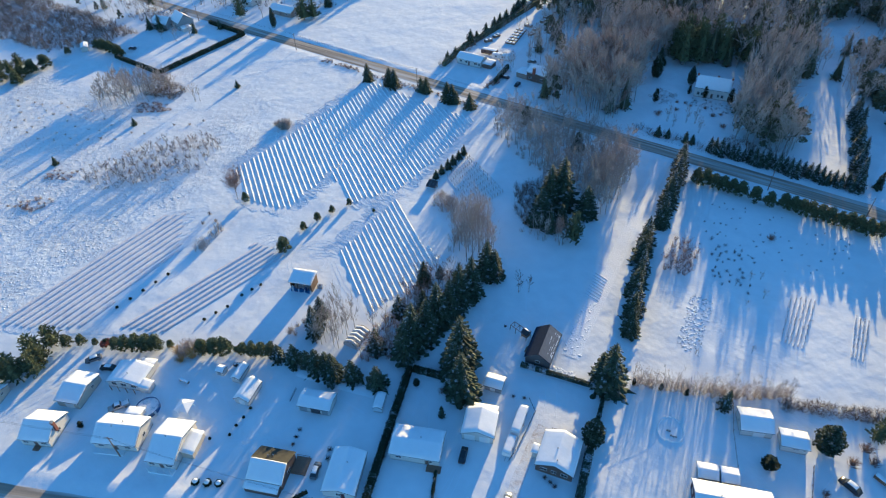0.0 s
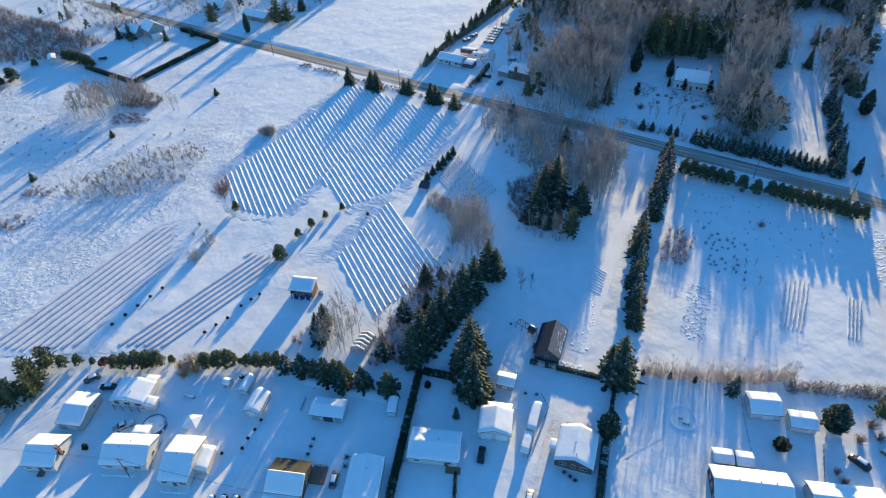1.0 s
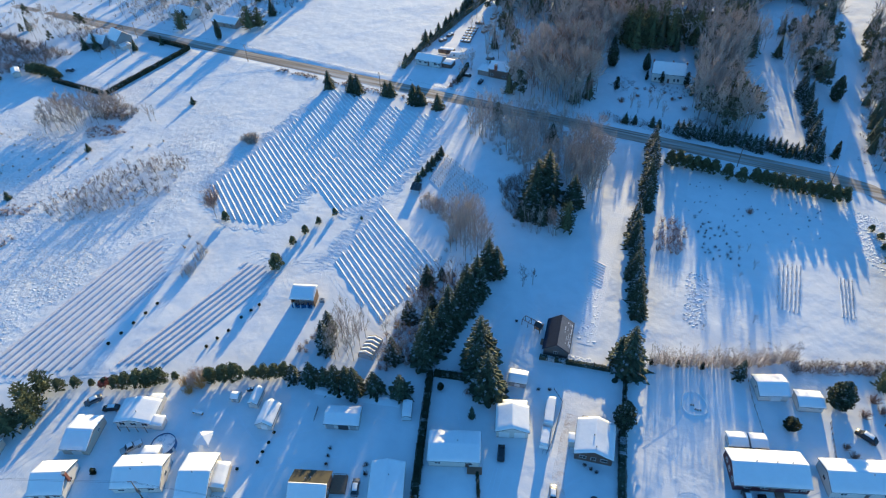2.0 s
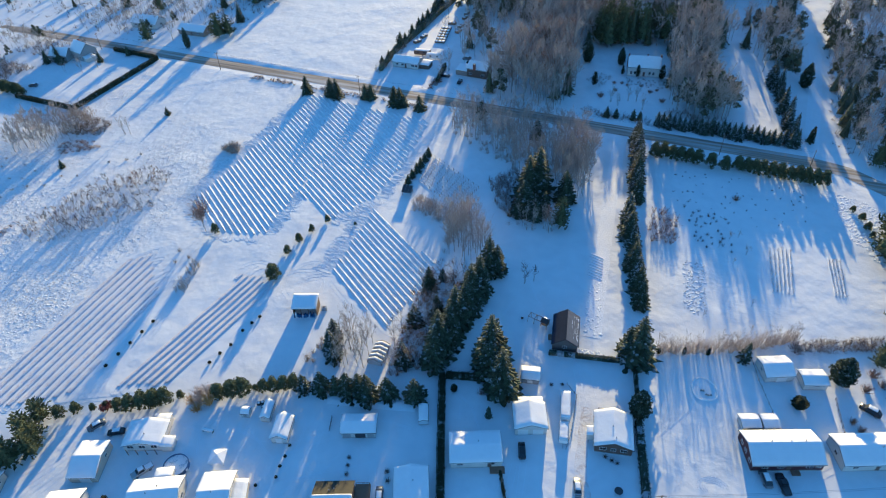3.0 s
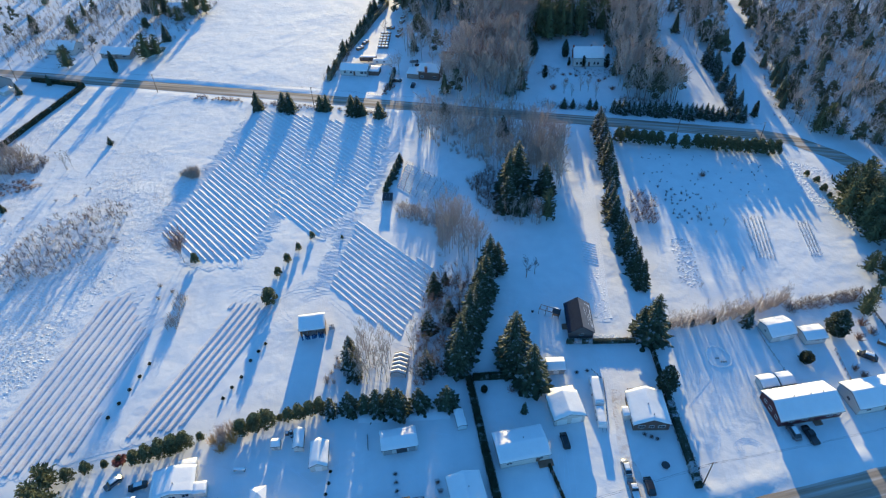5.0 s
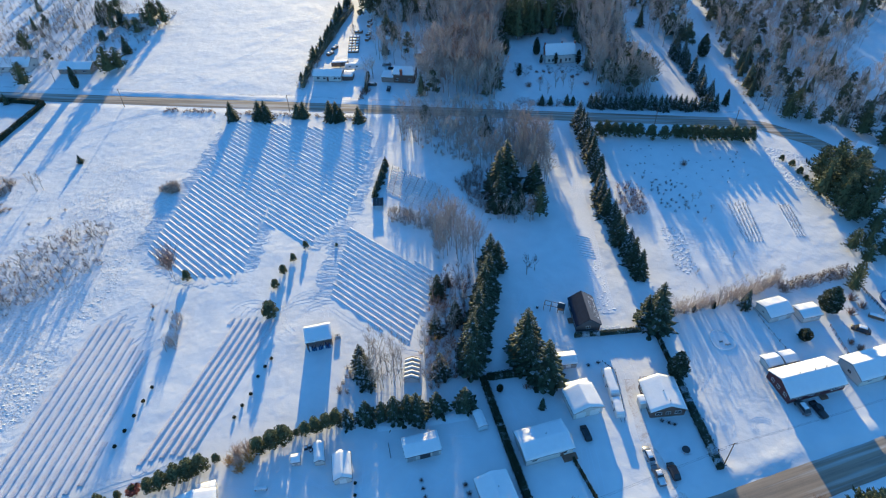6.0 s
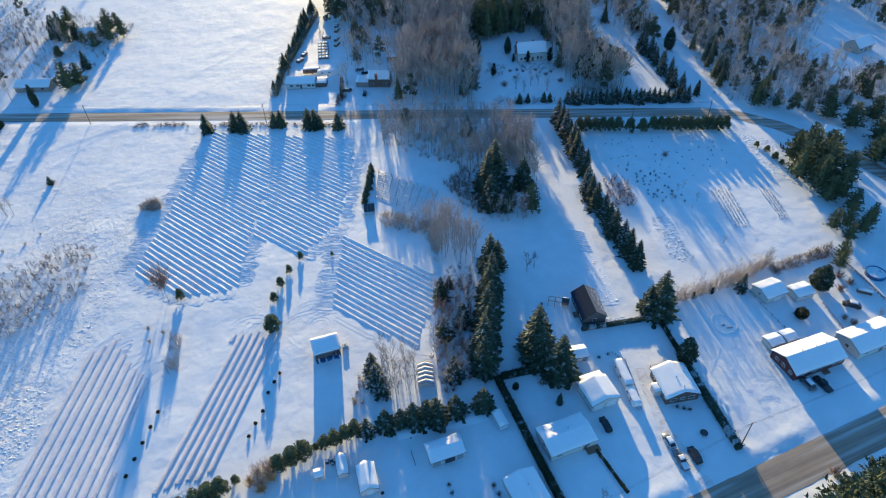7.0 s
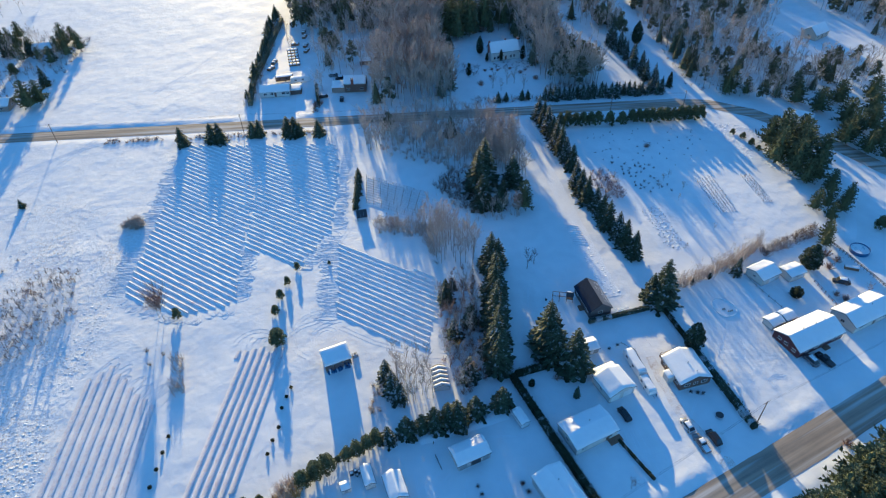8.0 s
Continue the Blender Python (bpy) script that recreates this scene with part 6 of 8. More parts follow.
for k in range(6):
    lumber_stack(-157.2 - 0.7 * k, 286.2 + 3.6 * k, 8, 5.6, 2.2, 0.9, "snow-striped stack of sawn lumber in the farm yard")
for k, (x, y, a) in enumerate(((-152.8, 302.2, 75), (-154.0, 309.0, 80), (-155.9, 321.0, 80), (-157.0, 327.0, 85), (-168.5, 282.3, 60), (-168.0, 290.0, 75), (-160.0, 311.0, 5))):
    lumber_stack(x, y, a, 4.6, 1.8, 1.3, "snow-covered stack of boards by the farm drive")
f12 = gable(-121.2, 284.0, 5.0, 5.6, 4.0, 2.3, 3.2, BROWN_WALL, "small brown outbuilding with snow roof", name="garden_shed", category="shed", group="roadside houses", wins=[], doors=[], trim=False)
car(-136.5, 271.6, 8, CAR_GREY, "grey snow-dusted car in the brown house's yard", "car", 4.5, 1.8, 1.5)
car(-130.7, 246.4, 92, CAR_DARK, "dark car nosed up to the garage wing", "car", 4.5, 1.8, 1.5, False)
trailer(-160.0, 269.5, 8, 8.5, 2.5, 2.6, "long reddish-brown trailer with snow behind the farmhouse").children[0].data.materials[0] = BROWN_WALL

gs = thing("goods_stack", "dark stack of goods beside the tiny shed", "goods stack", pose(-115.2, 58.6, ground_z(-115.2, 58.6), 0, 0, 17))
for k, (px, py, s, hh) in enumerate(((-0.9, 0, 0.9, 0.9), (0.1, 0.2, 0.8, 1.1), (1.0, -0.1, 0.9, 0.7), (0.3, -0.8, 0.7, 0.5))):
    b = part("crate", Geo().box(px, py, -0.05, s, s, hh, k * 11), DARK_PAINT, gs)
    part("snow_cap", Geo().sheet((px - s * 0.4, py - s * 0.4, hh - 0.05), (s * 0.8, 0, 0), (0, s * 0.8, 0), (0, 0, 1), 3, 3, 0.1, 0.02, 0.1, k), SNOW_ROOF, b, "thin snow", True)

tk = thing("water_tank", "grey box tank beside the field shed", "water tank", pose(-117.0, 94.6, ground_z(-117.0, 94.6), 0, 0, 25))
part("tank", Geo().box(0, 0, -0.05, 1.6, 1.1, 1.2, 0, 0.94), STEEL, tk)
part("lid", Geo().tube((0, 0, 1.14), (0, 0, 1.26), 0.25, 0.25, 10), DARK_PAINT, tk)

br = thing("barrel", "dark rain barrel in the snowy yard", "barrel", pose(-59.4, 112.1, ground_z(-59.4, 112.1)))
part("body", Geo().tube((0, 0, -0.05), (0, 0, 0.45), 0.34, 0.40, 12).tube((0, 0, 0.45), (0, 0, 0.95), 0.40, 0.34, 12), DARK_PAINT, br)
part("snow_cap", Geo().tube((0, 0, 0.95), (0, 0, 1.05), 0.33, 0.2, 12), SNOW_ROOF, br, "cap of snow")

tr = thing("trampoline", "small round dark trampoline in the front yard", "trampoline", pose(-22.8, 67.6, ground_z(-22.8, 67.6)))
n = 20
part("mat", Geo().tube((0, 0, 0.66), (0, 0, 0.69), 1.0, 1.0, n), DARK_PAINT, tr)
for k in range(6):
    a = 6.2832 * k / 6
    part("leg", Geo().tube((0.95 * math.cos(a), 0.95 * math.sin(a), -0.05), (0.95 * math.cos(a), 0.95 * math.sin(a), 0.66), 0.04, 0.04), STEEL, tr)

wp = thing("wood_pile", "snow-capped pile of split firewood by the fence", "wood pile", pose(38.6, 117.4, ground_z(38.6, 117.4), 0, 0, -22))
rs = random.Random(12)
for k in range(30):
    part("log", Geo().tube((-2.0 + (k % 10) * 0.42, -0.5, 0.18 + 0.36 * (k // 10)), (-2.0 + (k % 10) * 0.42 + rs.uniform(-0.05, 0.05), 0.6, 0.18 + 0.36 * (k // 10)), 0.19, 0.17, 7), WOOD, wp)
part("snow_cap", Geo().sheet((-2.1, -0.5, 1.08), (4.2, 0, 0), (0, 1.1, 0), (0, 0, 1), 8, 3, 0.18, 0.03, 0.1, 3), SNOW_ROOF, wp, "thick white snow", True)
fence([(-95.6, 61.6), (-94.2, 57.6)], "short row of dark posts beside the storage shed", 0.6, 1.0, 1, DARK_PAINT)


# ---- hedges ----
hedge([(-59.0, 46.5), (-66, 64), (-73.6, 83.9)], 2.0, 2.1, "tall clipped dark cedar hedge between gardens")
hedge([(-72.6, 84.4), (-61.5, 87.2)], 1.8, 2.1, "clipped dark cedar hedge behind the garden")
hedge([(-48.5, 101.9), (-27.5, 106.2)], 1.2, 1.6, "low dark hedge dusted with snow behind the grey house", mat=SPRUCE_SNOWY)
hedge([(-25.2, 104.5), (-22.6, 93.5)], 1.1, 1.6, "narrow dark hedge along the garden border")
hedge([(-21.6, 88), (-15.4, 63.5)], 2.1, 1.7, "dark boundary hedge dusted with snow", mat=SPRUCE_SNOWY)
hedge([(-328.5, 165.3), (-291.3, 164.7), (-291.2, 221.3), (-321.4, 222.6)], 2.0, 2.2, "long tall dark hedge enclosing a snowy lawn")
hedge([(-77.5, 30.5), (-72.5, 41.5)], 0.8, 0.9, "low dark hedge beside the driveway")
hedge([(-50.0, 62.6), (-44.4, 51.7)], 0.8, 0.8, "low dark hedge beside the bungalow")

hedge([(-172.7, 246), (-174.8, 268), (-173.6, 290), (-173.0, 318), (-171.5, 345)], 2.4, 2.6, "ragged dark hedge along the white field", step=1.4, mat=FAR_FIR)
thicket("thicket", "bare brush along the white field's edge", "thicket", [(-173.5 + random.uniform(-2.2, 2.2), 244 + 0.9 * k) for k in range(112)], 95, (2.0, 4.6), (1.0, 1.8), TWIG, 14)

# ---- spruces ----
for x, y, h in ((-195.6, 214.2, 8.6), (-183.0, 215.4, 9.0), (-179.8, 215.0, 9.3), (-166.6, 218.4, 7.2), (-163.8, 218.8, 7.6), (-151.4, 217.6, 9.0), (-148.4, 217.4, 8.8), (-146.4, 217.2, 6.2), (-138.4, 216.4, 7.4)):
    spruce(x, y, h * 1.08, "spruces along the country road", 1.3)
for x, y, h in ((-74.8, 126.9, 16.5), (-74.6, 117.5, 17.0), (-75.4, 112, 18.0), (-75.2, 106.5, 16.0), (-76.4, 101.5, 18.5), (-76.0, 96, 17.0), (-77.2, 91, 19.0), (-77.0, 86.6, 16.0)):
    spruce(x, y, h, "dense row of tall spruces", 0.95)
for x, y, h in ((-62.6, 92.9, 20.5), (-61.6, 88.6, 15.5), (-57.0, 84.8, 18.0), (-25.6, 108.0, 18.5), (-28.4, 109.2, 12.0)):
    spruce(x, y, h, "tall garden spruces", 1.05)
for k in range(8):
    f = k / 7
    spruce(-44.2 + 7.0 * f + random.uniform(-0.6, 0.6), 219.5 - 38.5 * f, random.uniform(11.0, 14.5), "spruce row along the driveway", 0.95, k % 2 == 0)
for k in range(9):
    f = k / 8
    spruce(-38.4 + 10.2 * f + random.uniform(-0.6, 0.6), 169.0 - 40 * f, random.uniform(11.5, 14.5), "spruce row along the driveway", 0.95, k % 3 == 0)
for x, y, h in ((-74.6, 169.6, 17.5), (-72.0, 174.0, 19.0), (-73.6, 161.0, 13.5), (-61.6, 172.0, 13.0), (-66.6, 163.0, 9.0), (-68.4, 158.6, 8.0), (-82.5, 210.0, 9.0)):
    spruce(x, y, h * 1.1, "spruces in the copse", 1.15)
for x, y, h in ((-107.3, 66.9, 6.5), (-102.6, 68.6, 8.0), (-98.6, 69.4, 7.0), (-95.4, 69.9, 9.0), (-92.0, 70.5, 9.6), (-89.6, 70.6, 10.4), (-84.8, 72.8, 8.6), (-77.6, 74.5, 9.0), (-85.4, 84.0, 10.5), (-90.0, 114.0, 10.0), (-87.8, 119.5, 5.0), (-88.6, 99.0, 9.0), (-83.4, 104.0, 9.5), (-106.2, 80.4, 11.0), (-107.8, 85.4, 9.5), (-104.4, 78.8, 8.0)):
    spruce(x, y, h, "spruces behind the gardens", 1.25 if y < 76 else 1.05, random.random() < 0.4)
pine(-139.8, 101.4, 6.4, "lone trees in the fields", 1.15, "lone dark rounded pine beside the vegetable beds")
for x, y, h in ((-137.9, 133.0, 3.0), (-140.2, 126.2, 3.2), (-141.6, 120.0, 3.8), (-142.2, 113.4, 3.6), (-127.6, 134.6, 1.6)):
    pine(x, y, h, "small conifers beside the field track", 1.1)
for k in range(6):
    spruce(-120.2 + 0.2 * random.random(), 183.5 - k * 4.0 + random.uniform(-0.3, 0.3), (4.8, 4.4, 5.0, 4.8, 4.6, 4.4)[k], "young conifers in a short row", 1.15)
pine(-171.9, 113.6, 4.8, "lone trees in the fields", 0.9, "small dark pine beside a bare thorn tree")
spruce(-245.9, 175.8, 4.2, "lone trees in the meadow", 1.2, False, "small dark spruce alone in the snowy meadow")
spruce(-258.3, 126.6, 4.0, "lone trees in the meadow", 1.2, False, "small dark spruce alone in the snowy meadow")
spruce(-258.9, 89.2, 4.2, "lone trees in the meadow", 1.2, False, "small dark spruce alone in the snowy meadow")
spruce(2.2, 118.6, 7.6, "tall garden spruces", 0.9, True)
cedar(25.8, 119.6, 9.6, 3.7, "garden cedars", "rounded dark cedar beside the white cabin")
spruce(-57.6, 76.2, 5.0, "tall garden spruces", 0.7)
for k in range(26):
    f = k / 25
    spruce(-38.0 + 53.5 * f, 235.9 + 2.0 * f + random.uniform(-0.8, 2.4), random.uniform(5.4, 8.4), "young snowy spruces along the road", 1.0, True)
for k in range(12):
    f = k / 11
    spruce(6.5 + 8.0 * f + random.uniform(-1.2, 1.2), 292 - 50 * f, random.uniform(9.5, 13.5), "spruces beside the lane", 0.85, True)
for x, y, h in ((-59.2, 237.4, 5.5), (-55.4, 238.2, 4.8), (-48.2, 238.4, 5.4), (-45.6, 238.8, 4.8), (20.8, 243.5, 6.0), (-82.0, 302, 10.0)):
    spruce(x, y, h, "conifers round the country house", 1.1)
for x, y, h in ((-278.6, 277.4, 10.9), (-302.0, 315.0, 10.0), (-315.0, 316.0, 12.0), (-311.0, 314.0, 10.0), (-362.6, 277.0, 12.0), (-337.0, 200.5, 8.0), (-341.0, 203.0, 9.0), (-345.0, 199.0, 8.0), (-318.0, 209.0, 6.5), (-309.5, 220.0, 6.0), (-288.0, 309.0, 8.0)):
    spruce(x, y, h, "conifers round the roadside houses", 1.0)
for k in range(14):
    f = k / 13
    spruce(-174.4 + random.uniform(-1.0, 1.0) - 2.0 * f, 252 + 100 * f + random.uniform(-2, 2), random.uniform(5.5, 9.0) - (2 if k < 3 else 0), "conifers along the white field's edge", 1.25)

spruce(-72.5, 127.7, 13.0, "spruces in the copse", 1.05)
for x, y, h in ((-62.4, 153.4, 11.5), (-63.0, 154.2, 10.0), (-61.6, 154.0, 10.5)):
    leafless(x, y, h, "larches at the copse edge", "brown leafless larch at the copse edge", TWIG_RED, stems=3, wide=0.7)
pine(-59.4, 157.8, 13.0, "copse pines", 0.95, "dusty green pine at the copse edge")

# ---- pines ----
for x, y, h in ((-164.6, 21.4, 10.0), (-168.0, 19.0, 8.6), (-164.8, 28.5, 10.5), (-161.5, 25.5, 8.4), (-167.4, 34.0, 8.0)):
    pine(x, y, h * 1.1, "broad pines at the garden corner", 1.25)
for x, y, h in ((-163.6, 36.2, 3.4), (-160.4, 38.8, 3.0), (-157.0, 41.0, 1.8), (-150.0, 43.6, 3.6), (-147.4, 44.9, 4.2), (-144.6, 46.7, 4.6), (-142.2, 48.3, 4.4), (-140.0, 50.0, 4.4), (-137.2, 52.6, 2.2), (-127.6, 56.6, 4.2), (-124.8, 58.4, 4.4), (-122.0, 60.2, 4.6), (-119.6, 62.0, 1.8), (-117.4, 62.7, 3.4), (-114.8, 64.0, 3.6), (-112.4, 65.4, 3.8), (-110.2, 66.8, 3.6)):
    pine(x, y, h * 1.42, "pine windbreak behind the gardens", 1.06)
for a, b, n in (((-35.5, 213.4), (-19.5, 213.8), 6), ((-14.6, 212.6), (-9.6, 212.4), 2), ((-5.0, 213.2), (21.5, 213.2), 10), ((24.6, 213.2), (24.8, 213.4), 1)):
    for k in range(n):
        f = k / max(1, n - 1)
        pine(a[0] + (b[0] - a[0]) * f, a[1] + random.uniform(-0.5, 0.5), random.uniform(6.4, 7.4), "clipped pine row by the road", 1.05)
for x, y, h in ((41.0, 178.0, 16.0), (45.0, 171.0, 15.0), (49.0, 176.0, 17.5), (53.0, 182.0, 16.5), (47.0, 185.0, 17.0), (43.5, 190.0, 14.0), (50.5, 165.5, 13.0), (56.0, 190.0, 14.0), (52.0, 158.0, 10.0), (50.0, 193.0, 15.0), (57.0, 175.0, 14.0), (46.0, 164.0, 11.0)):
    pine(x, y, h, "tall pine stand at the road bend", 1.15)
for x, y, h in ((74.0, 189.0, 12.0), (80.0, 194.0, 13.0), (86.0, 186.0, 12.0), (82.0, 203.0, 13.0), (90.0, 198.0, 12.0), (96.0, 208.0, 13.0), (76.0, 214.0, 12.0), (88.0, 220.0, 12.0), (100.0, 190.0, 11.0), (70.0, 222.0, 11.0), (104.0, 222.0, 12.0)):
    pine(x, y, h, "tall pines past the bend", 1.35)
for x, y, h in ((35.6, 129.0, 9.0), (38.0, 133.0, 8.5), (41.5, 148.0, 9.5), (46.5, 149.0, 10.0), (50.5, 146.0, 9.5), (55.0, 151.0, 9.0), (44.0, 142.0, 8.0), (58.0, 136.0, 6.0), (62.0, 133.0, 6.0), (66.0, 130.0, 6.0)):
    pine(x, y, h, "pines behind the eastern gardens", 1.0)
for x, y, h in ((-3.0, 46.0, 9.5), (3.0, 49.5, 11.0), (9.5, 52.0, 10.0), (-9.0, 42.0, 8.0), (6.0, 44.0, 11.5), (14.0, 55.0, 9.5)):
    pine(x, y, h * 1.2, "pines south of the village street", 1.3)
cedar(-22.0, 90.2, 10.5, 3.1, "garden cedars", "rounded dark cedar standing over the hedge")
for x, y, h in ((33.5, 200.0, 2.6), (36.0, 196.0, 3.0), (37.4, 191.0, 3.2), (38.6, 187.0, 2.4)):
    pine(x, y, h, "low pines at the field's edge", 1.3)
for x, y, h in ((-346, 121, 6.5), (-350, 126, 7.5), (-352, 132, 7.0), (-351, 139, 7.5), (-357, 155, 4.0), (-349, 167.6, 6.0), (-345.4, 168.4, 7.0), (-342, 168, 7.4), (-338.6, 169, 7.4), (-335.2, 168.6, 7.0), (-332, 168.8, 7.0), (-329, 168.5, 6.0), (-360, 125, 8), (-364, 132, 8), (-355, 118, 7), (-368, 124, 8)):
    pine(x, y, h * (0.85 if y > 160 else 1.0), "pines west of the hedged lawn", 1.45)

for x, y, h, w in ((-312.5, 238.6, 12.5, 1.1), (-276.4, 254.6, 14.5, 1.35), (-272.8, 258.8, 12.5, 1.2), (-285.6, 303.0, 10.0, 1.1), (-281.0, 312.0, 12.0, 1.15), (-276.5, 318.0, 11.0, 1.1), (-303.0, 308.0, 10.5, 1.1), (-290.0, 330.0, 12.0, 1.1), (-336.0, 277.0, 12.5, 1.1), (-300.5, 292.0, 6.5, 1.1)):
    pine(x, y, h, "pines round the roadside houses", w, "dark rounded pine beside a roadside house")
# pines from x -77.5 to -63 include extras added to shade the long driveway
for x, y, h, w in ((-22.0, 262.0, 16.0, 1.0), (-17.0, 259.0, 18.0, 1.0), (-25.0, 268.0, 14.0, 1.0), (-66.0, 311.0, 21.0, 0.85), (-57.0, 317.0, 22.0, 0.85), (-46.0, 321.0, 21.0, 0.85), (-72.5, 307.0, 21.0, 1.0), (-77.5, 312.0, 20.0, 1.0), (-69.0, 316.0, 22.0, 1.0), (-63.0, 325.0, 22.0, 0.9), (-75.0, 319.0, 21.0, 1.0), (43.5, 233.0, 12.0, 1.0), (47.0, 236.0, 13.0, 1.1), (52.0, 232.0, 9.0, 1.1), (79.0, 181.0, 11.0, 1.2), (84.0, 176.0, 11.0, 1.2)):
    pine(x, y, h, "dark pines across the country road", w)
for x, y, h, w in ((-13.0, 42.0, 9.0, 1.2), (1.5, 43.5, 11.0, 1.2), (10.0, 46.5, 11.0, 1.2)):
    pine(x, y, h, "pines south of the village street", w)
bush(5.2, 57.4, 2.2, 1.8, "shrubs by the village street", "leafless brown shrub beside the village street", TWIG_RED, 2.0)
bush(-61.8, 82.3, 2.0, 1.4, "shrubs in the hedged garden", "small dark red leafless shrub in the garden", TWIG_RED)
for x, y in ((-75.4, 52.9), (-74.3, 50.8)):
    bush(x, y, 1.2, 0.9, "shrubs beside the bungalow", "dark round shrub beside the long bungalow", DARK_STALK, 2.0)
hedge([(-143.6, 260.0), (-141.0, 243.0)], 1.6, 2.6, "ragged dark hedge beside the farm drive", mat=SPRUCE)
for x, y, h, r in ((-65.4, 254.5, 2.2, 2.2), (-38.8, 257.9, 2.0, 1.8), (-60.0, 262.0, 1.4, 1.4), (-45.0, 265.0, 1.6, 1.6), (-62.0, 269.0, 1.2, 1.3), (-58.6, 270.0, 1.0, 1.2), (-55.8, 268.6, 1.3, 1.2), (-49.6, 269.8, 1.2, 1.2), (-42.4, 267.6, 1.1, 1.3)):
    bush(x, y, h, r, "shrubs round the country house", "rust-brown leafless shrub in the country garden", TWIG_RED, 2.0)
for x, y, h, r in ((-70.3, 264.0, 7.0, 1.5), (-62.5, 289.0, 9.5, 2.2), (-52.9, 278.4, 6.5, 1.1), (-42.0, 279.0, 8.0, 1.6)):
    cedar(x, y, h, r, "cedars round the country house", "dark cedar beside the white country house")
for x, y, h in ((-318.7, 324.0, 11.0), (-318.4, 329.3, 11.0), (-312.2, 325.8, 10.0), (-318.3, 339.7, 10.0), (-287.8, 316.3, 10.0), (-287.7, 322.3, 10.0), (-287.1, 326.9, 9.0), (-285.4, 331.4, 9.0), (-302.1, 317.4, 10.0), (-294.2, 308.1, 8.0)):
    pine(x, y, h, "pines round the roadside houses", random.uniform(0.9, 1.2), "dark rounded pine beside a roadside house")
# ---- cedars ----
for x, y, h, r in ((-20.1, 112.4, 3.0, 0.55), (-13.5, 114.7, 3.2, 0.6), (-7.3, 116.6, 3.2, 0.6), (-68.9, 80.6, 3.2, 0.9), (-54.8, 82.6, 4.2, 1.0), (15.6, 107.2, 4.4, 1.9), (-134.6, 22.2, 2.4, 0.8), (-60.0, 279.0, 5.0, 1.0), (20.9, 243.2, 7.5, 1.3), (19.2, 291.2, 12.0, 3.3), (-78.6, 287.5, 11.5, 3.1), (-284.0, 237.6, 11.8, 2.1)):
    cedar(x, y, h, r, "garden cedars")
cedar(-153.7, 42.6, 2.8, 1.2, "garden cedars", "rusty red shrub in the windbreak").children[1].data = stored("red_crown", lambda: tuft_cloud([(0, 0, 1.6, 1.1), (0.3, 0.2, 2.6, 0.8)], 110, 0.4, 4), RED_LEAF)

# ---- leafless trees and shrubs ----
for x, y in scatter([(-121, 222), (-66, 221), (-59, 205), (-61, 186), (-84, 184), (-100, 197), (-117, 202)], 90, 21, 2.2):
    leafless(x, y, random.uniform(8, 13), "copse by the country road", wide=0.8)
thicket("undergrowth", "twiggy undergrowth in the copse over snow", "undergrowth", scatter([(-121, 222), (-66, 221), (-61, 186), (-84, 184), (-117, 202)], 140, 22, 1.6), 1, (1.2, 3.2), (1.0, 1.8), TWIG)
for x, y in scatter([(-84, 196), (-58, 196), (-57, 178), (-66, 176), (-80, 186)], 30, 23, 2.2):
    leafless(x, y, random.uniform(8, 12), "copse beside the driveway", wide=0.85)
for x, y in scatter([(-76, 160), (-62, 160), (-61, 154), (-72, 152)], 9, 223, 2.0):
    leafless(x, y, random.uniform(5, 8.5), "copse beside the driveway", wide=0.8)
for x, y in scatter([(-112, 155), (-88, 150), (-79, 138), (-80, 129), (-92, 131), (-96, 146), (-110, 148)], 70, 24, 1.8):
    leafless(x, y, random.uniform(9, 13.5) if x > -97 else random.uniform(3, 6.5), "copse between the fields", wide=0.75)
thicket("thicket", "brown leafless thicket beside the crop fields", "thicket", scatter([(-114, 157), (-90, 152), (-92, 131), (-97, 145), (-112, 149)], 90, 25, 1.2), 2, (1.6, 3.6), (1.2, 2.0), TWIG, 26)
for x, y in scatter([(-92, 118), (-80, 122), (-80, 84), (-88, 78), (-92, 92)], 26, 26, 2.6):
    leafless(x, y, random.uniform(6, 10), "leafless trees behind the gardens", "small leafless reddish-brown tree in the snow", TWIG_RED if random.random() < 0.5 else None, wide=1.0)
for x, y in scatter([(-106, 90), (-97, 91), (-95, 79), (-104, 76)], 26, 27, 1.2):
    leafless(x, y, random.uniform(7, 11), "birches beside the greenhouse", "slender leafless birch in the snow", wide=0.7)
for x, y in scatter([(-112, 84), (-108, 84), (-108, 74), (-112, 74)], 8, 28, 1.0):
    bush(x, y, random.uniform(1.5, 3.0), random.uniform(0.8, 1.4), "shrubs beside the shed")
for x, y, h in ((-175.8, 113.0, 7.4), (-177.8, 114.4, 6.6)):
    ob = plant_root("thorn_tree", "broad leafless thorn tree casting a long shadow", "thorn tree", x, y, "thorn trees at the field corner", h / 6.0)
    limbs, twigs = bare_tree(6.0, int(h * 10), 0.62, 26, 0.032, 1, 5, 7, 5)
    part("trunk", mesh_from("thorn_limbs", limbs, BARK), BARK, ob)
    part("crown", mesh_from("thorn_twigs", twigs, TWIG_RED), TWIG_RED, ob)
thicket("thicket", "dense bare saplings beside the vegetable beds", "thicket", scatter([(-169.6, 98), (-166.4, 97.6), (-162.6, 85), (-166, 83.6)], 40, 29, 0.6), 3, (3.0, 5.0), (0.7, 1.2), TWIG, 15)
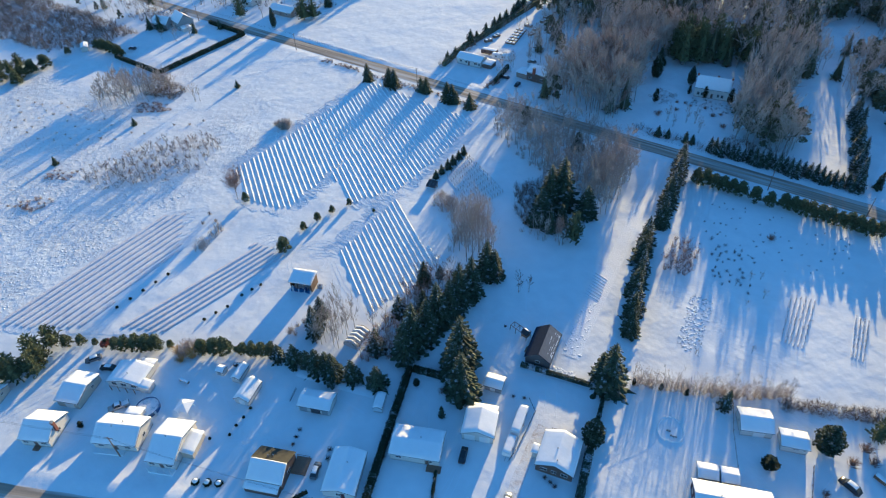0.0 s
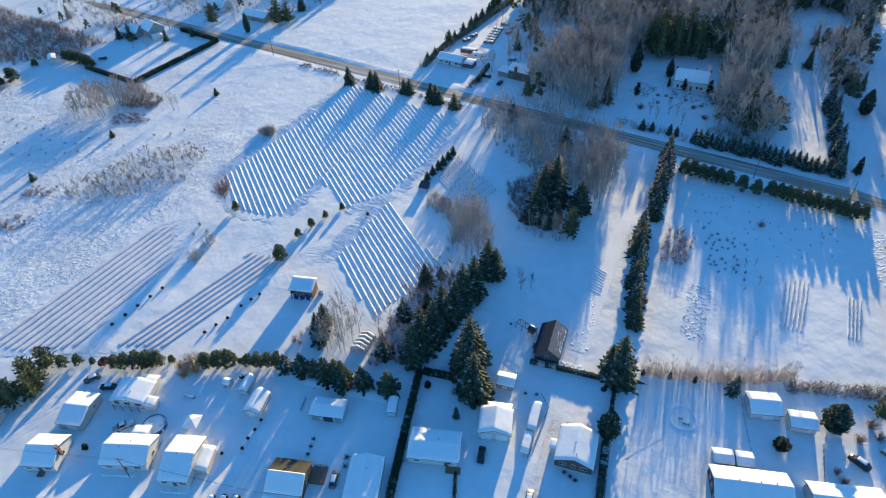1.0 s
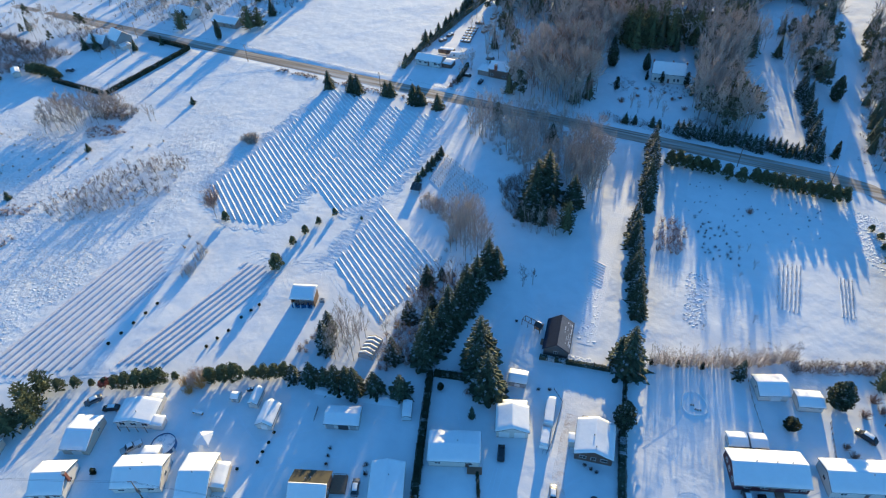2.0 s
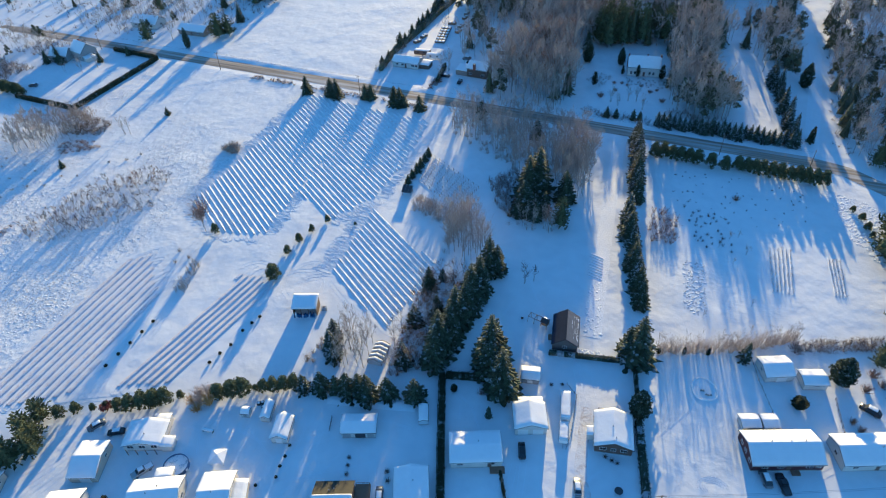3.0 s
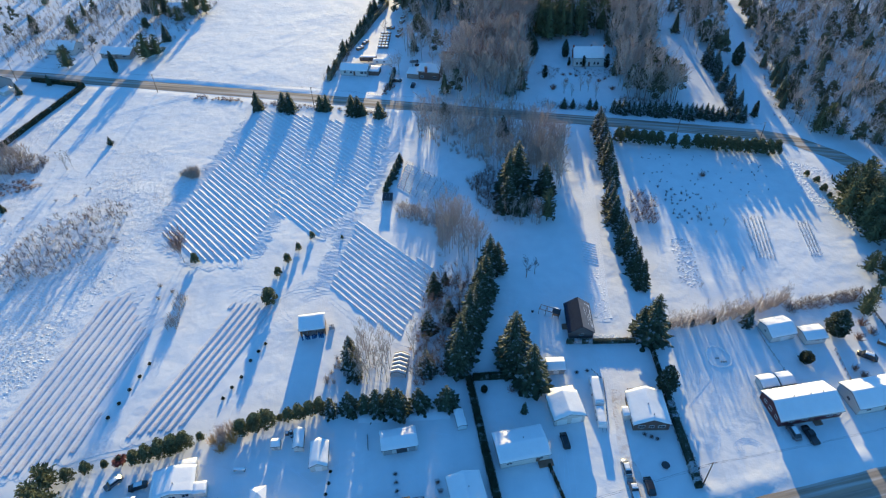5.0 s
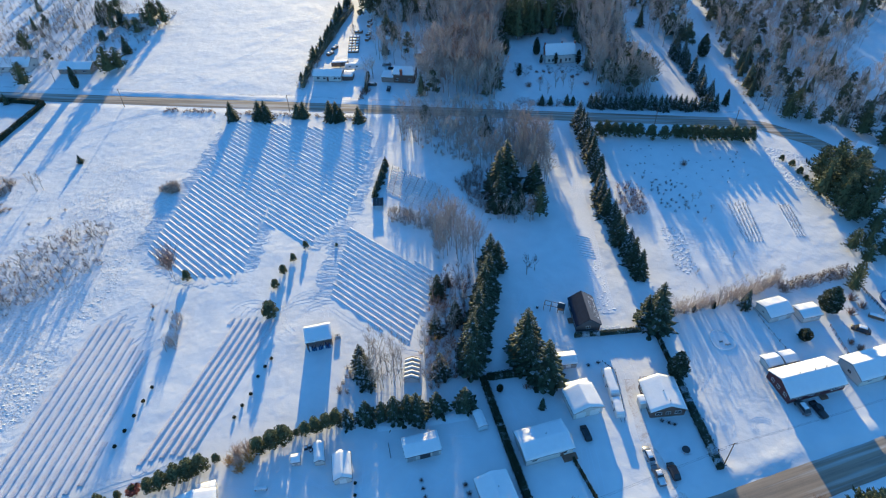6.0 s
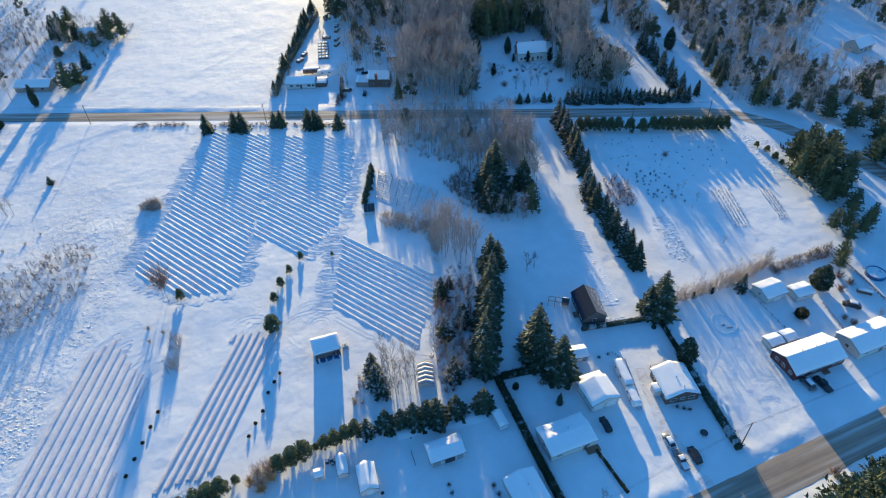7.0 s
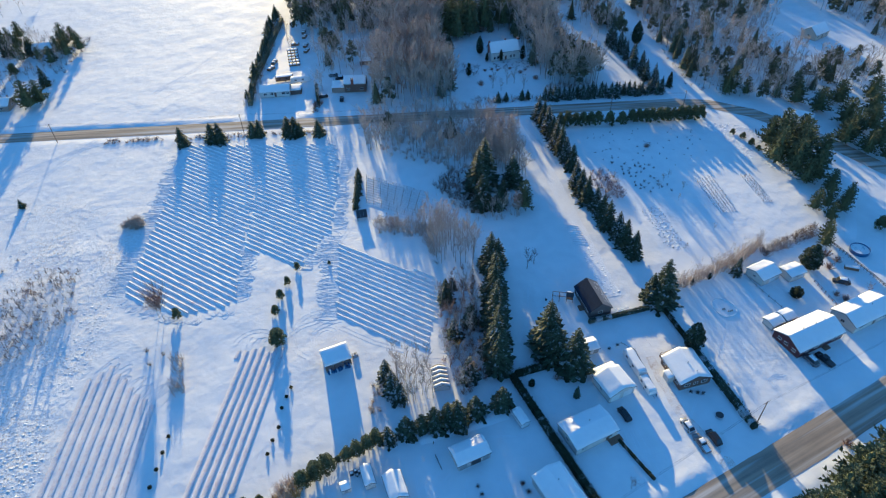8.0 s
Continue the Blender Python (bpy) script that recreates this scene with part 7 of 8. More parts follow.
for x, y in ((-175.2, 95.9), (-177.6, 101.0), (-172.4, 99.4)):
    bush(x, y, 1.8, 0.9, "shrubs beside the vegetable beds", "thin leafless shrub alone in smooth snow", BRUSH)
thicket("thicket", "lilac-brown leafless thicket behind the gardens", "thicket", scatter([(-92, 120), (-81, 124), (-80, 84), (-88, 77), (-92, 92)], 80, 82, 1.5), 83, (1.6, 4.0), (1.0, 1.8), TWIG_RED)
thicket("thicket", "thin leafless saplings round the greenhouse", "thicket", scatter([(-106, 91), (-98, 92), (-98, 82), (-104, 74)], 12, 84, 1.4), 85, (1.2, 2.6), (0.7, 1.2), TWIG, 9)
thicket("thicket", "dark leafless thicket beside the copse spruces", "thicket", scatter([(-92, 176), (-84, 184), (-74, 182), (-72, 156), (-82, 158)], 80, 86, 1.3), 87, (2.2, 4.4), (1.2, 2.0), BRUSH, 26)
leafless(-63.0, 126.8, 8.5, "garden fruit trees", "small leafless fruit tree on shaded snow", DARK_STALK, stems=3, wide=0.9)
leafless(-60.5, 128.5, 6.5, "garden fruit trees", "small leafless fruit tree on shaded snow", DARK_STALK, stems=3, wide=0.9)
leafless(-252.4, 155.6, 9.0, "meadow trees", "leafless slender tree in the snowy meadow", stems=3)
leafless(-250.5, 157.0, 7.5, "meadow trees", "leafless slender tree in the snowy meadow", stems=2)
woodland("grove", "leafless grove with pale trunks in the meadow", scatter([(-298, 150), (-280, 162), (-268, 158), (-272, 138), (-288, 128), (-300, 136)], 80, 30, 1.8), 30, 6.5, 10.0, 0.0, 0.10)
thicket("thicket", "brown shrubs at the corner of the hedge", "thicket", scatter([(-292, 164), (-262, 160), (-262, 150), (-280, 146)], 80, 31, 1.2), 4, (1.6, 3.4), (1.2, 2.2), BRUSH, 26)
thicket("brambles", "low rust-brown brambles in the meadow snow", "brambles", scatter([(-274, 140), (-262, 148), (-255, 143), (-268, 133)], 40, 32, 1.0), 5, (0.8, 1.5), (1.0, 1.6), TWIG_RED)
woodland("scrub", "small leafless scrub trees across the snowy meadow", scatter([(-240, 90), (-229, 86), (-203, 112), (-208, 134), (-222, 136), (-238, 116)], 96, 33, 2.0), 33, 2.6, 6.0, 0.0, 0.08, orange=0.3, mat=BRUSH)
thicket("thicket", "sparse leafless shrubs across the snowy meadow", "thicket", scatter([(-240, 90), (-229, 86), (-203, 112), (-208, 134), (-222, 136), (-238, 116)], 110, 133, 1.3), 6, (1.2, 3.2), (0.9, 1.7), BRUSH, 16)
thicket("brambles", "low rust-brown brambles in the meadow snow", "brambles", scatter([(-254, 80), (-244, 84), (-246, 92), (-256, 86)], 20, 34, 1.0), 7, (0.8, 1.4), (1.0, 1.6), TWIG_RED)
thicket("brambles", "low rust-brown brambles in the meadow snow", "brambles", scatter([(-250, 62), (-236, 66), (-234, 76), (-246, 74)], 24, 35, 1.0), 8, (0.8, 1.5), (1.0, 1.6), TWIG_RED)
for x, y in scatter([(-330, 110), (-290, 128), (-262, 120), (-240, 140), (-230, 150), (-262, 100), (-300, 90)], 40, 36, 5):
    bush(x, y, random.uniform(0.6, 1.3), random.uniform(0.6, 1.2), "scattered low shrubs in the meadow")
for k, (dx, dy, h) in enumerate(((0, 0, 3.8), (1.6, 0.6, 3.4), (-1.7, 0.4, 3.4), (0.4, 1.8, 3.3), (-0.6, -1.5, 3.2), (2.6, -0.9, 2.6), (-2.8, -0.8, 2.6), (1.4, -1.9, 2.6))):
    bush(-199.4 + dx * 1.1, 160.8 + dy * 1.1, h, 2.1, "dome of dense shrubs by the field", "dense rounded leafless shrub in the snow", None, 2.0)
for k in range(5):
    cedar(-163.5 - 0.25 * k, 71.8 - 4.6 * k, 1.05, 0.52, "small round shrubs in a line", "small dark round shrub in the snow")
for x, y in ((-134.0, 85.0), (-134.8, 82.0), (-135.6, 78.4), (-135.6, 72.6), (-136.6, 68.8), (-137.3, 65.0)):
    cedar(x, y, 1.0, 0.5, "small round shrubs in a line", "small dark round shrub in the snow")
canes = []
for k in range(150):
    f = k / 149
    canes.append((-20.5 + 36.0 * f + random.uniform(-0.4, 0.4), 113.0 + 7.2 * f * f + 10.6 * f + random.uniform(-0.9, 1.7)))
thicket("sapling_row", "tall thin tan leafless saplings in a row", "saplings", canes[0::2], 15, (4.2, 6.0), (1.1, 1.8), DRY, 12)
thicket("sapling_row", "tall thin grey-brown leafless saplings in a row", "saplings", canes[1::2], 16, (3.8, 5.8), (1.1, 1.8), TWIG, 11)
# taller saplings added so that more streaks of shade reach the yard
woodland("sapling_row", "tall slender saplings standing over the row", canes[::4], 17, 5.0, 7.2, 0.0, 0.03)
thicket("thicket", "brown shrubs along the edge of the field", "thicket", scatter([(14, 129.0), (38, 139.5), (36, 134.5), (15, 125.5)], 70, 37, 0.9), 9, (1.2, 2.3), (1.1, 1.8), BRUSH, 26)
for x, y in ((-1.5, 121.0), (-9.6, 131.5), (3.2, 140.3), (-3.0, 158.0), (-2.2, 172.0), (-5.0, 170.0), (-8.0, 165.0), (0.5, 164.0)):
    leafless(x, y, random.uniform(2.6, 4.2), "young fruit trees in the field", "small leafless fruit tree in the snow", stems=2, wide=1.2)
bush(-4.2, 193.6, 2.4, 1.6, "lone shrubs in the eastern field", "reddish leafless shrub alone in the snow", TWIG_RED, 2.0)
thicket("thicket", "large leafless reddish shrubs beside the spruces", "thicket", scatter([(-31, 178), (-22, 178), (-22, 160), (-30, 160)], 26, 38, 1.5), 14, (2.4, 4.4), (1.6, 2.4), TWIG_RED, 24)
thicket("plant_tufts", "small dark dead plant tufts in shaded snow", "plant tufts", scatter([(-30, 208), (20, 208), (18, 182), (-24, 176)], 56, 39, 1.5), 10, (0.35, 0.9), (0.3, 0.6), DARK_STALK)
thicket("plant_tufts", "dark dead plant stalks beside the spruces", "plant tufts", scatter([(-21, 184), (-6, 182), (-3, 162), (-16, 164)], 34, 80, 1.6), 81, (0.8, 1.6), (0.5, 0.9), DARK_STALK)
for k in range(5):
    leafless(-60.0 + 3.5 * k, 250 + random.uniform(-3, 6), random.uniform(6, 10), "garden trees of the country house", "leafless multi-stemmed garden tree", stems=3)
for x, y in ((-141.5, 250.5), (-140.5, 257.0), (-142.0, 262.0), (-141.0, 246.0), (-127.0, 282), (-132, 288), (-137, 295), (-120, 290), (-143, 300), (-150, 310), (-160, 300), (-165, 318)):
    leafless(x, y, random.uniform(7, 13), "trees round the farm", stems=2)
thicket("thicket", "brown shrubs beside the farm drive", "thicket", scatter([(-141, 236), (-139, 246), (-143, 246), (-143, 236)], 20, 40, 0.6), 13, (1.2, 2.6), (0.8, 1.3), TWIG_RED)
thicket("brambles", "roadside brambles on the snowy verge", "brambles", scatter([(-230, 221.5), (-205, 221.5), (-205, 218), (-230, 218)], 26, 41, 0.8), 11, (0.8, 1.5), (0.9, 1.5), TWIG_RED)
thicket("brambles", "red-brown roadside brambles between the spruces", "brambles", scatter([(-164, 221.2), (-136, 220.6), (-136, 218.8), (-164, 219)], 24, 97, 0.8), 98, (0.6, 1.1), (0.9, 1.4), TWIG_RED)
thicket("thicket", "brown bare brush between the roadside houses", "thicket", scatter([(-372, 236), (-338, 240), (-303, 263), (-274, 270), (-276, 335), (-350, 340), (-372, 280)], 230, 99, 2.4), 96, (1.6, 4.4), (1.2, 2.2), BRUSH, 18)
thicket("brambles", "roadside brambles on the snowy verge", "brambles", scatter([(-196, 221.5), (-168, 221.0), (-168, 218.6), (-196, 218.6)], 26, 42, 0.8), 12, (0.7, 1.3), (0.9, 1.4), TWIG_RED)
for x, y, h, r in ((-132.4, 54.6, 4.6, 2.2), (-130.2, 55.8, 5.0, 2.3), (-128.2, 56.6, 4.6, 2.0), (-131.0, 52.6, 4.4, 2.2), (-128.8, 53.6, 4.6, 2.1), (-133.4, 52.2, 3.6, 1.8), (-130.4, 50.6, 3.2, 1.8)):
    bush(x, y, h, r, "orange shrubs in the windbreak", "tan-orange leafless willow shrub in the windbreak", TWIG_ORANGE if random.random() < 0.5 else DRY, 2.0)
thicket("thicket", "brown roadside brush before the country house", "thicket", scatter([(-72, 242), (-40, 240), (-40, 236), (-70, 236.5)], 34, 141, 1.2), 142, (1.0, 2.8), (0.9, 1.7), BRUSH, 18)
thicket("thicket", "dark shrub beds in the country garden", "thicket", scatter([(-74, 268), (-66, 262), (-64, 276), (-72, 280)], 26, 143, 1.3), 144, (0.7, 1.8), (0.9, 1.6), BRUSH, 20)
thicket("thicket", "dark shrub beds before the white house", "thicket", scatter([(-60, 276), (-40, 279), (-40, 270), (-58, 268)], 30, 145, 1.3), 146, (0.7, 1.6), (0.8, 1.4), DARK_STALK, 20)
thicket("thicket", "brown brush at the edge of the roadside wood", "thicket", scatter([(-36, 252), (-8, 250), (-10, 243), (-34, 242)], 40, 147, 1.4), 148, (1.2, 3.6), (1.2, 2.0), BRUSH, 20)
thicket("brush", "low grey-brown brush on rough ground past the road", "brush", scatter([(-455, 240), (-345, 254), (-330, 300), (-345, 370), (-455, 370)], 420, 151, 2.6), 152, (0.9, 2.6), (1.2, 2.4), BRUSH, 16)
thicket("thicket", "brown brush round the copse spruces", "thicket", scatter([(-84, 166), (-62, 166), (-61, 153), (-76, 151)], 34, 153, 1.4), 154, (1.2, 3.4), (1.0, 1.7), TWIG, 18)
leafless(-87.6, 91.0, 7.0, "leafless trees behind the gardens", "small tree with orange dry leaves", TWIG_ORANGE)
leafless(-50.5, 50.0, 5.0, "garden trees", "leafless reddish garden tree", TWIG_RED, stems=3)
leafless(37.5, 106.5, 5.0, "garden trees", "leafless reddish garden tree", TWIG_RED, stems=3)
for x, y in ((-318, 196), (-322, 200), (-314, 203), (-326, 193), (-300, 244), (-331, 243), (-345, 244), (-306, 262), (-312, 270), (-322, 275), (-300, 280), (-290, 290), (-335, 285), (-350, 262)):
    leafless(x, y, random.uniform(6, 11), "trees round the roadside houses", stems=2)

for x, y in ((-101.6, 50.6), (-101.0, 47.6), (-100.7, 44.8), (-100.0, 42.0), (-103.4, 38.4)):
    cedar(x, y, 0.9, 0.42, "small shrubs beside the white house", "small dark shrub tied for winter in snow")
for x, y in ((-96.7, 28.5), (-94.1, 29.9), (-91.6, 31.3)):
    cedar(x, y, 1.3, 1.0, "globe shrubs by the street", "round dark globe shrub with a cap of snow")
    tagged(new("snow_cap", mesh_from("snow_cap", Geo().tube((x, y, ground_z(x, y) + 1.0), (x, y, ground_z(x, y) + 1.32), 0.72, 0.3, 10), SNOW_ROOF, True)), "white cap of snow lying on a globe shrub", "snow cap", "snow caps on shrubs")
for x, y in ((-27.4, 75.4), (-25.8, 75.0), (-24.4, 74.7), (-42.4, 92.8), (-45.1, 91.6), (-86.0, 53.0), (-85.2, 51.0), (-84.4, 48.9), (-63.0, 58.6)):
    bush(x, y, 0.9, 0.7, "small shrubs beside the houses", "small dark brown leafless garden shrub", DARK_STALK, 2.0)
for x, y, h in ((32.0, 118.6, 2.6), (30.0, 104.8, 2.2), (28.2, 107.0, 1.8), (36.0, 121.5, 2.4), (34.0, 124.5, 2.8)):
    bush(x, y, h, h * 0.7, "brown shrubs in the eastern yard", "reddish-brown leafless shrub in the yard", TWIG_RED, 2.0)
SNOW_BANK = ridge((-99.6, 66.4), (-76.5, 72.4), 3.6, 0.42, 77)
tagged(new("snow_bank", mesh_from("snow_bank", SNOW_BANK, SNOW_TRACK, True)), "low bank of snow along the spruces", "snow bank", "", "stuff")



def tussocks(seed):
    """Snow-capped grass tussocks over the western meadow, thicker towards the south."""
    rng = np.random.default_rng(seed)
    x, y = [c.ravel() for c in np.meshgrid(np.arange(-340, -190, 1.35), np.arange(22, 165, 1.35))]
    x, y = x + rng.uniform(-0.9, 0.9, len(x)), y + rng.uniform(-0.9, 0.9, len(y))
    keep = []
    for px, py in zip(x, y):
        edge = -193.5 + 9 * noise.noise(Vector((px * 0.05, py * 0.05, 2.0))) - max(0, py - 100) * 0.16
        thick = 0.66 - max(0, py - 90) * 0.011 + 0.9 * noise.noise(Vector((px * 0.03, py * 0.03, 9.0)))
        keep.append(px < edge and rng.random() < thick)
    x, y = x[keep], y[keep]
    n, m = len(x), 6
    z = np.array([ground_z(a, b) for a, b in zip(x, y)])
    size, high, turn = rng.uniform(0.2, 0.6, n), rng.uniform(0.02, 0.11, n), rng.uniform(0, 6.28, n)
    rings = []
    for rr, hh in ((1.0, None), (0.62, 0.75)):
        for i in range(m):
            q = turn + 6.2832 * i / m
            k = size * rr * rng.uniform(0.7, 1.3, n)
            rings.append(np.stack([x + k * 1.25 * np.cos(q), y + k * 0.85 * np.sin(q), z - 0.08 if hh is None else z + high * hh], 1))
    rings.append(np.stack([x, y, z + high], 1))
    v = np.stack(rings, 1).reshape(-1, 3)
    k = np.arange(n)[:, None] * (2 * m + 1)
    t = []
    for i in range(m):
        j = (i + 1) % m
        t += [k + [i, j, m + j], k + [i, m + j, m + i], k + [m + i, m + j, 2 * m]]
    blades = []
    for a, b, c in zip(x[::5], y[::5], z[::5]):
        for _ in range(3):
            p = np.array((a + rng.normal() * 0.3, b + rng.normal() * 0.3, c - 0.02))
            blades.append((p, p + np.array((rng.normal() * 0.15, rng.normal() * 0.15, rng.uniform(0.25, 0.6))), 0.035))
    return (v, np.stack(t, 1).reshape(-1, 3)), spikes(blades)


lumps, blades = tussocks(17)
tagged(new("tussocks", mesh_from("tussocks", lumps, SNOW, True)), "snow-capped grass tussocks covering the rough meadow", "tussocks", "", "stuff")
tagged(new("dry_grass", mesh_from("dry_grass", blades, DRY)), "dry brown grass blades poking through meadow snow", "dry grass", "", "stuff")

# ---- trellised plots and cane rows ----


def trellis(a, b, label):
    ob = thing("trellis_row", label, "trellis row", pose(a[0], a[1], 0), "trellis rows")
    l = math.hypot(b[0] - a[0], b[1] - a[1])
    n = int(l / 3.0)
    for k in range(n + 1):
        x, y = a[0] + (b[0] - a[0]) * k / n, a[1] + (b[1] - a[1]) * k / n
        part("post", Geo().box(x - a[0], y - a[1], ground_z(x, y) - 0.2, 0.11, 0.11, 1.6), WOOD, ob)
    for z in (0.8, 1.35):
        part("wire", Geo().tube((0, 0, ground_z(*a) + z), (b[0] - a[0], b[1] - a[1], ground_z(*b) + z), 0.03, 0.03, 4), STEEL, ob)
    part("bed", ridge(a, b, 0.7, 0.3, 5), SNOW_ROW, ob, "low snowy bed", True).location = (-a[0], -a[1], 0)
    return ob


for k in range(12):
    f = k / 11
    a = (-117.0 + 0.6 * f, 182.8 - 16.5 * f)
    b = (-93.5 - 3.6 * f, 169.0 - 15.0 * f)
    trellis(a, b, "snowy trellis row of wooden posts and wires")


def cane_row(a, b, label, high=1.0):
    ob = thing("cane_row", label, "cane row", pose(a[0], a[1], 0), "rows of dry canes")
    rng = np.random.default_rng(int(abs(a[0] * 13 + a[1] * 7)))
    n = int(math.hypot(b[0] - a[0], b[1] - a[1]) * 5)
    segs = []
    for k in range(n):
        f = rng.random()
        x, y = (b[0] - a[0]) * f + rng.normal() * 0.12, (b[1] - a[1]) * f + rng.normal() * 0.12
        z = ground_z(x + a[0], y + a[1])
        segs.append((np.array((x, y, z - 0.05)), np.array((x + rng.normal() * 0.2, y + rng.normal() * 0.2, z + high * rng.uniform(0.4, 1.1))), 0.03, 0.015))
    tagged(part("cane_stand", limb_tubes(segs, 3), BARK, ob), kind="stuff")
    part("bed", ridge(a, b, 0.8, 0.16, 3), SNOW_ROW, ob, "low snowy bed", True).location = (-a[0], -a[1], 0)
    return ob


for k in range(6):
    cane_row((7.4 + 1.25 * k, 170.0 + 0.4 * k), (9.0 + 1.1 * k, 149.0 + 0.1 * k), "dark dry plant canes standing in shaded snow")
for k in range(4):
    cane_row((24.9 + 1.1 * k, 171.0), (26.4 + 0.9 * k, 153.4), "dark dry plant canes standing in shaded snow")


def clods(poly, n, seed):
    """Low rounded lumps of snow."""
    rng = random.Random(seed)
    g = Geo()
    for x, y in scatter(poly, n, seed, 0.35):
        s, a, m = rng.uniform(0.22, 0.55), rng.uniform(0, 6.28), 8
        high, z = s * rng.uniform(0.14, 0.28), ground_z(x, y)
        pts = []
        for rr, zz in ((1.0, -0.08), (0.72, 0.6), (0.35, 0.93)):
            for i in range(m):
                q = 6.2832 * i / m
                k = s * rr * (0.85 + 0.3 * rng.random())
                dx, dy = k * 1.4 * math.cos(q), k * 0.8 * math.sin(q)
                pts.append((x + dx * math.cos(a) - dy * math.sin(a), y + dx * math.sin(a) + dy * math.cos(a), z + (high * zz if zz > 0 else zz)))
        pts.append((x, y, z + high))
        g.add(pts, [(r * m + i, r * m + (i + 1) % m, (r + 1) * m + (i + 1) % m, (r + 1) * m + i) for r in (0, 1) for i in range(m)] + [(2 * m + i, 2 * m + (i + 1) % m, 3 * m) for i in range(m)])
    return g


tagged(new("snowy_clods", mesh_from("snowy_clods", clods([(-18, 154.5), (-11.6, 154.5), (-8.6, 130.6), (-15.2, 132.4)], 150, 50), SNOW_TRACK, True)), "lumpy snow over a dug vegetable plot", "snow clods", "", "stuff")
tagged(new("snow_clumps", mesh_from("snow_clumps", clods([(24, 212), (48, 203), (46, 164), (32, 184)], 900, 52), SNOW_TRACK, True)), "rough clumped snow on the field's sunny corner", "snow clumps", "", "stuff")
tagged(new("snow_clumps", mesh_from("snow_clumps", clods([(-45.6, 143), (-41.6, 143), (-36.2, 113), (-41.0, 113)], 130, 53), SNOW_TRACK, True)), "clumped snow along the middle of the driveway", "snow clumps", "", "stuff")
ripples = merge(*[ridge((-46.8 + 0.16 * k, 147.5 - 1.25 * k), (-42.2 + 0.2 * k, 146.3 - 1.25 * k), 0.7, 0.26, 600 + k) for k in range(9)])
tagged(new("snow_ripples", mesh_from("snow_ripples", ripples, SNOW_TRACK, True)), "short wheel ripples across the snowy driveway", "snow ripples", "", "stuff")
tagged(new("pushed_snow", mesh_from("pushed_snow", clods([(-42.5, 103.5), (-34.5, 105.0), (-34.5, 107.6), (-42.5, 106.4)], 60, 51), SNOW_TRACK, True)), "heap of pushed snow across the driveway end", "snow heap", "", "stuff")

thicket("plant_tufts", "dark dead stalks poking through a snowy vegetable plot", "plant tufts", scatter([(-18, 154.5), (-11.6, 154.5), (-8.6, 130.6), (-15.2, 132.4)], 70, 90, 1.0), 91, (0.4, 0.9), (0.3, 0.6), DARK_STALK, 14)

# ---- woods ----
GLADES = ([(-28, 381), (-14, 403), (1, 400), (3, 364), (-19, 352)], [(-18, 313), (0, 316), (4, 275), (-4, 264), (-15, 286)], [(74, 290), (76, 277), (96, 262), (140, 258), (144, 300), (134, 316), (126, 345), (112, 345), (104, 322), (94, 296)])


def wooded(spots):
    """The spots that lie in none of the snowy glades."""
    return [p for p in spots if not any(inside(g, *p) for g in GLADES)]


woodland("copse_saplings", "slender leafless saplings at the head of the driveway", scatter([(-68, 206), (-57, 206), (-55.5, 176), (-64, 172)], 46, 124, 1.5), 124, 8, 12, 0.0)
copse = scatter([(-121, 222), (-66, 221), (-58, 205), (-60, 186), (-84, 184), (-100, 197), (-117, 202)], 110, 59, 1.7)
woodland("copse_saplings", "slender leafless saplings filling the roadside copse", copse, 9, 6, 12, 0.02)
north = scatter([(-117, 238), (-80, 236), (-78, 262), (-88, 300), (-70, 330), (-112, 330)], 260, 60, 2.0)
woodland("woodland", "dense leafless wood north of the country road", north, 1, 12, 19, 0.04, orange=0.12)
back = scatter([(-165, 330), (-30, 312), (-20, 360), (18, 400), (10, 450), (-60, 440), (-170, 400)], 800, 61, 2.6)
woodland("woodland", "distant mixed wood of bare trees and conifers", wooded(back), 2, 12, 19, 0.3, 0.10, 7)
woodland("woodland", "scattered leafless trees round the farm yards", scatter([(-144, 266), (-118, 268), (-114, 300), (-120, 335), (-150, 335)], 60, 262, 3.4), 26, 9, 15, 0.08, 0.07)
mid = scatter([(-41, 300), (-36, 262), (-32, 248), (-10, 246), (-8, 262), (-20, 268), (-22, 312), (-14, 335), (-42, 335)], 190, 62, 2.1)
woodland("woodland", "leafless wood beside the country house", mid, 3, 12, 17, 0.12)
east = scatter([(38, 236), (60, 222), (100, 232), (185, 250), (190, 340), (100, 430), (34, 450)], 1050, 63, 2.4)
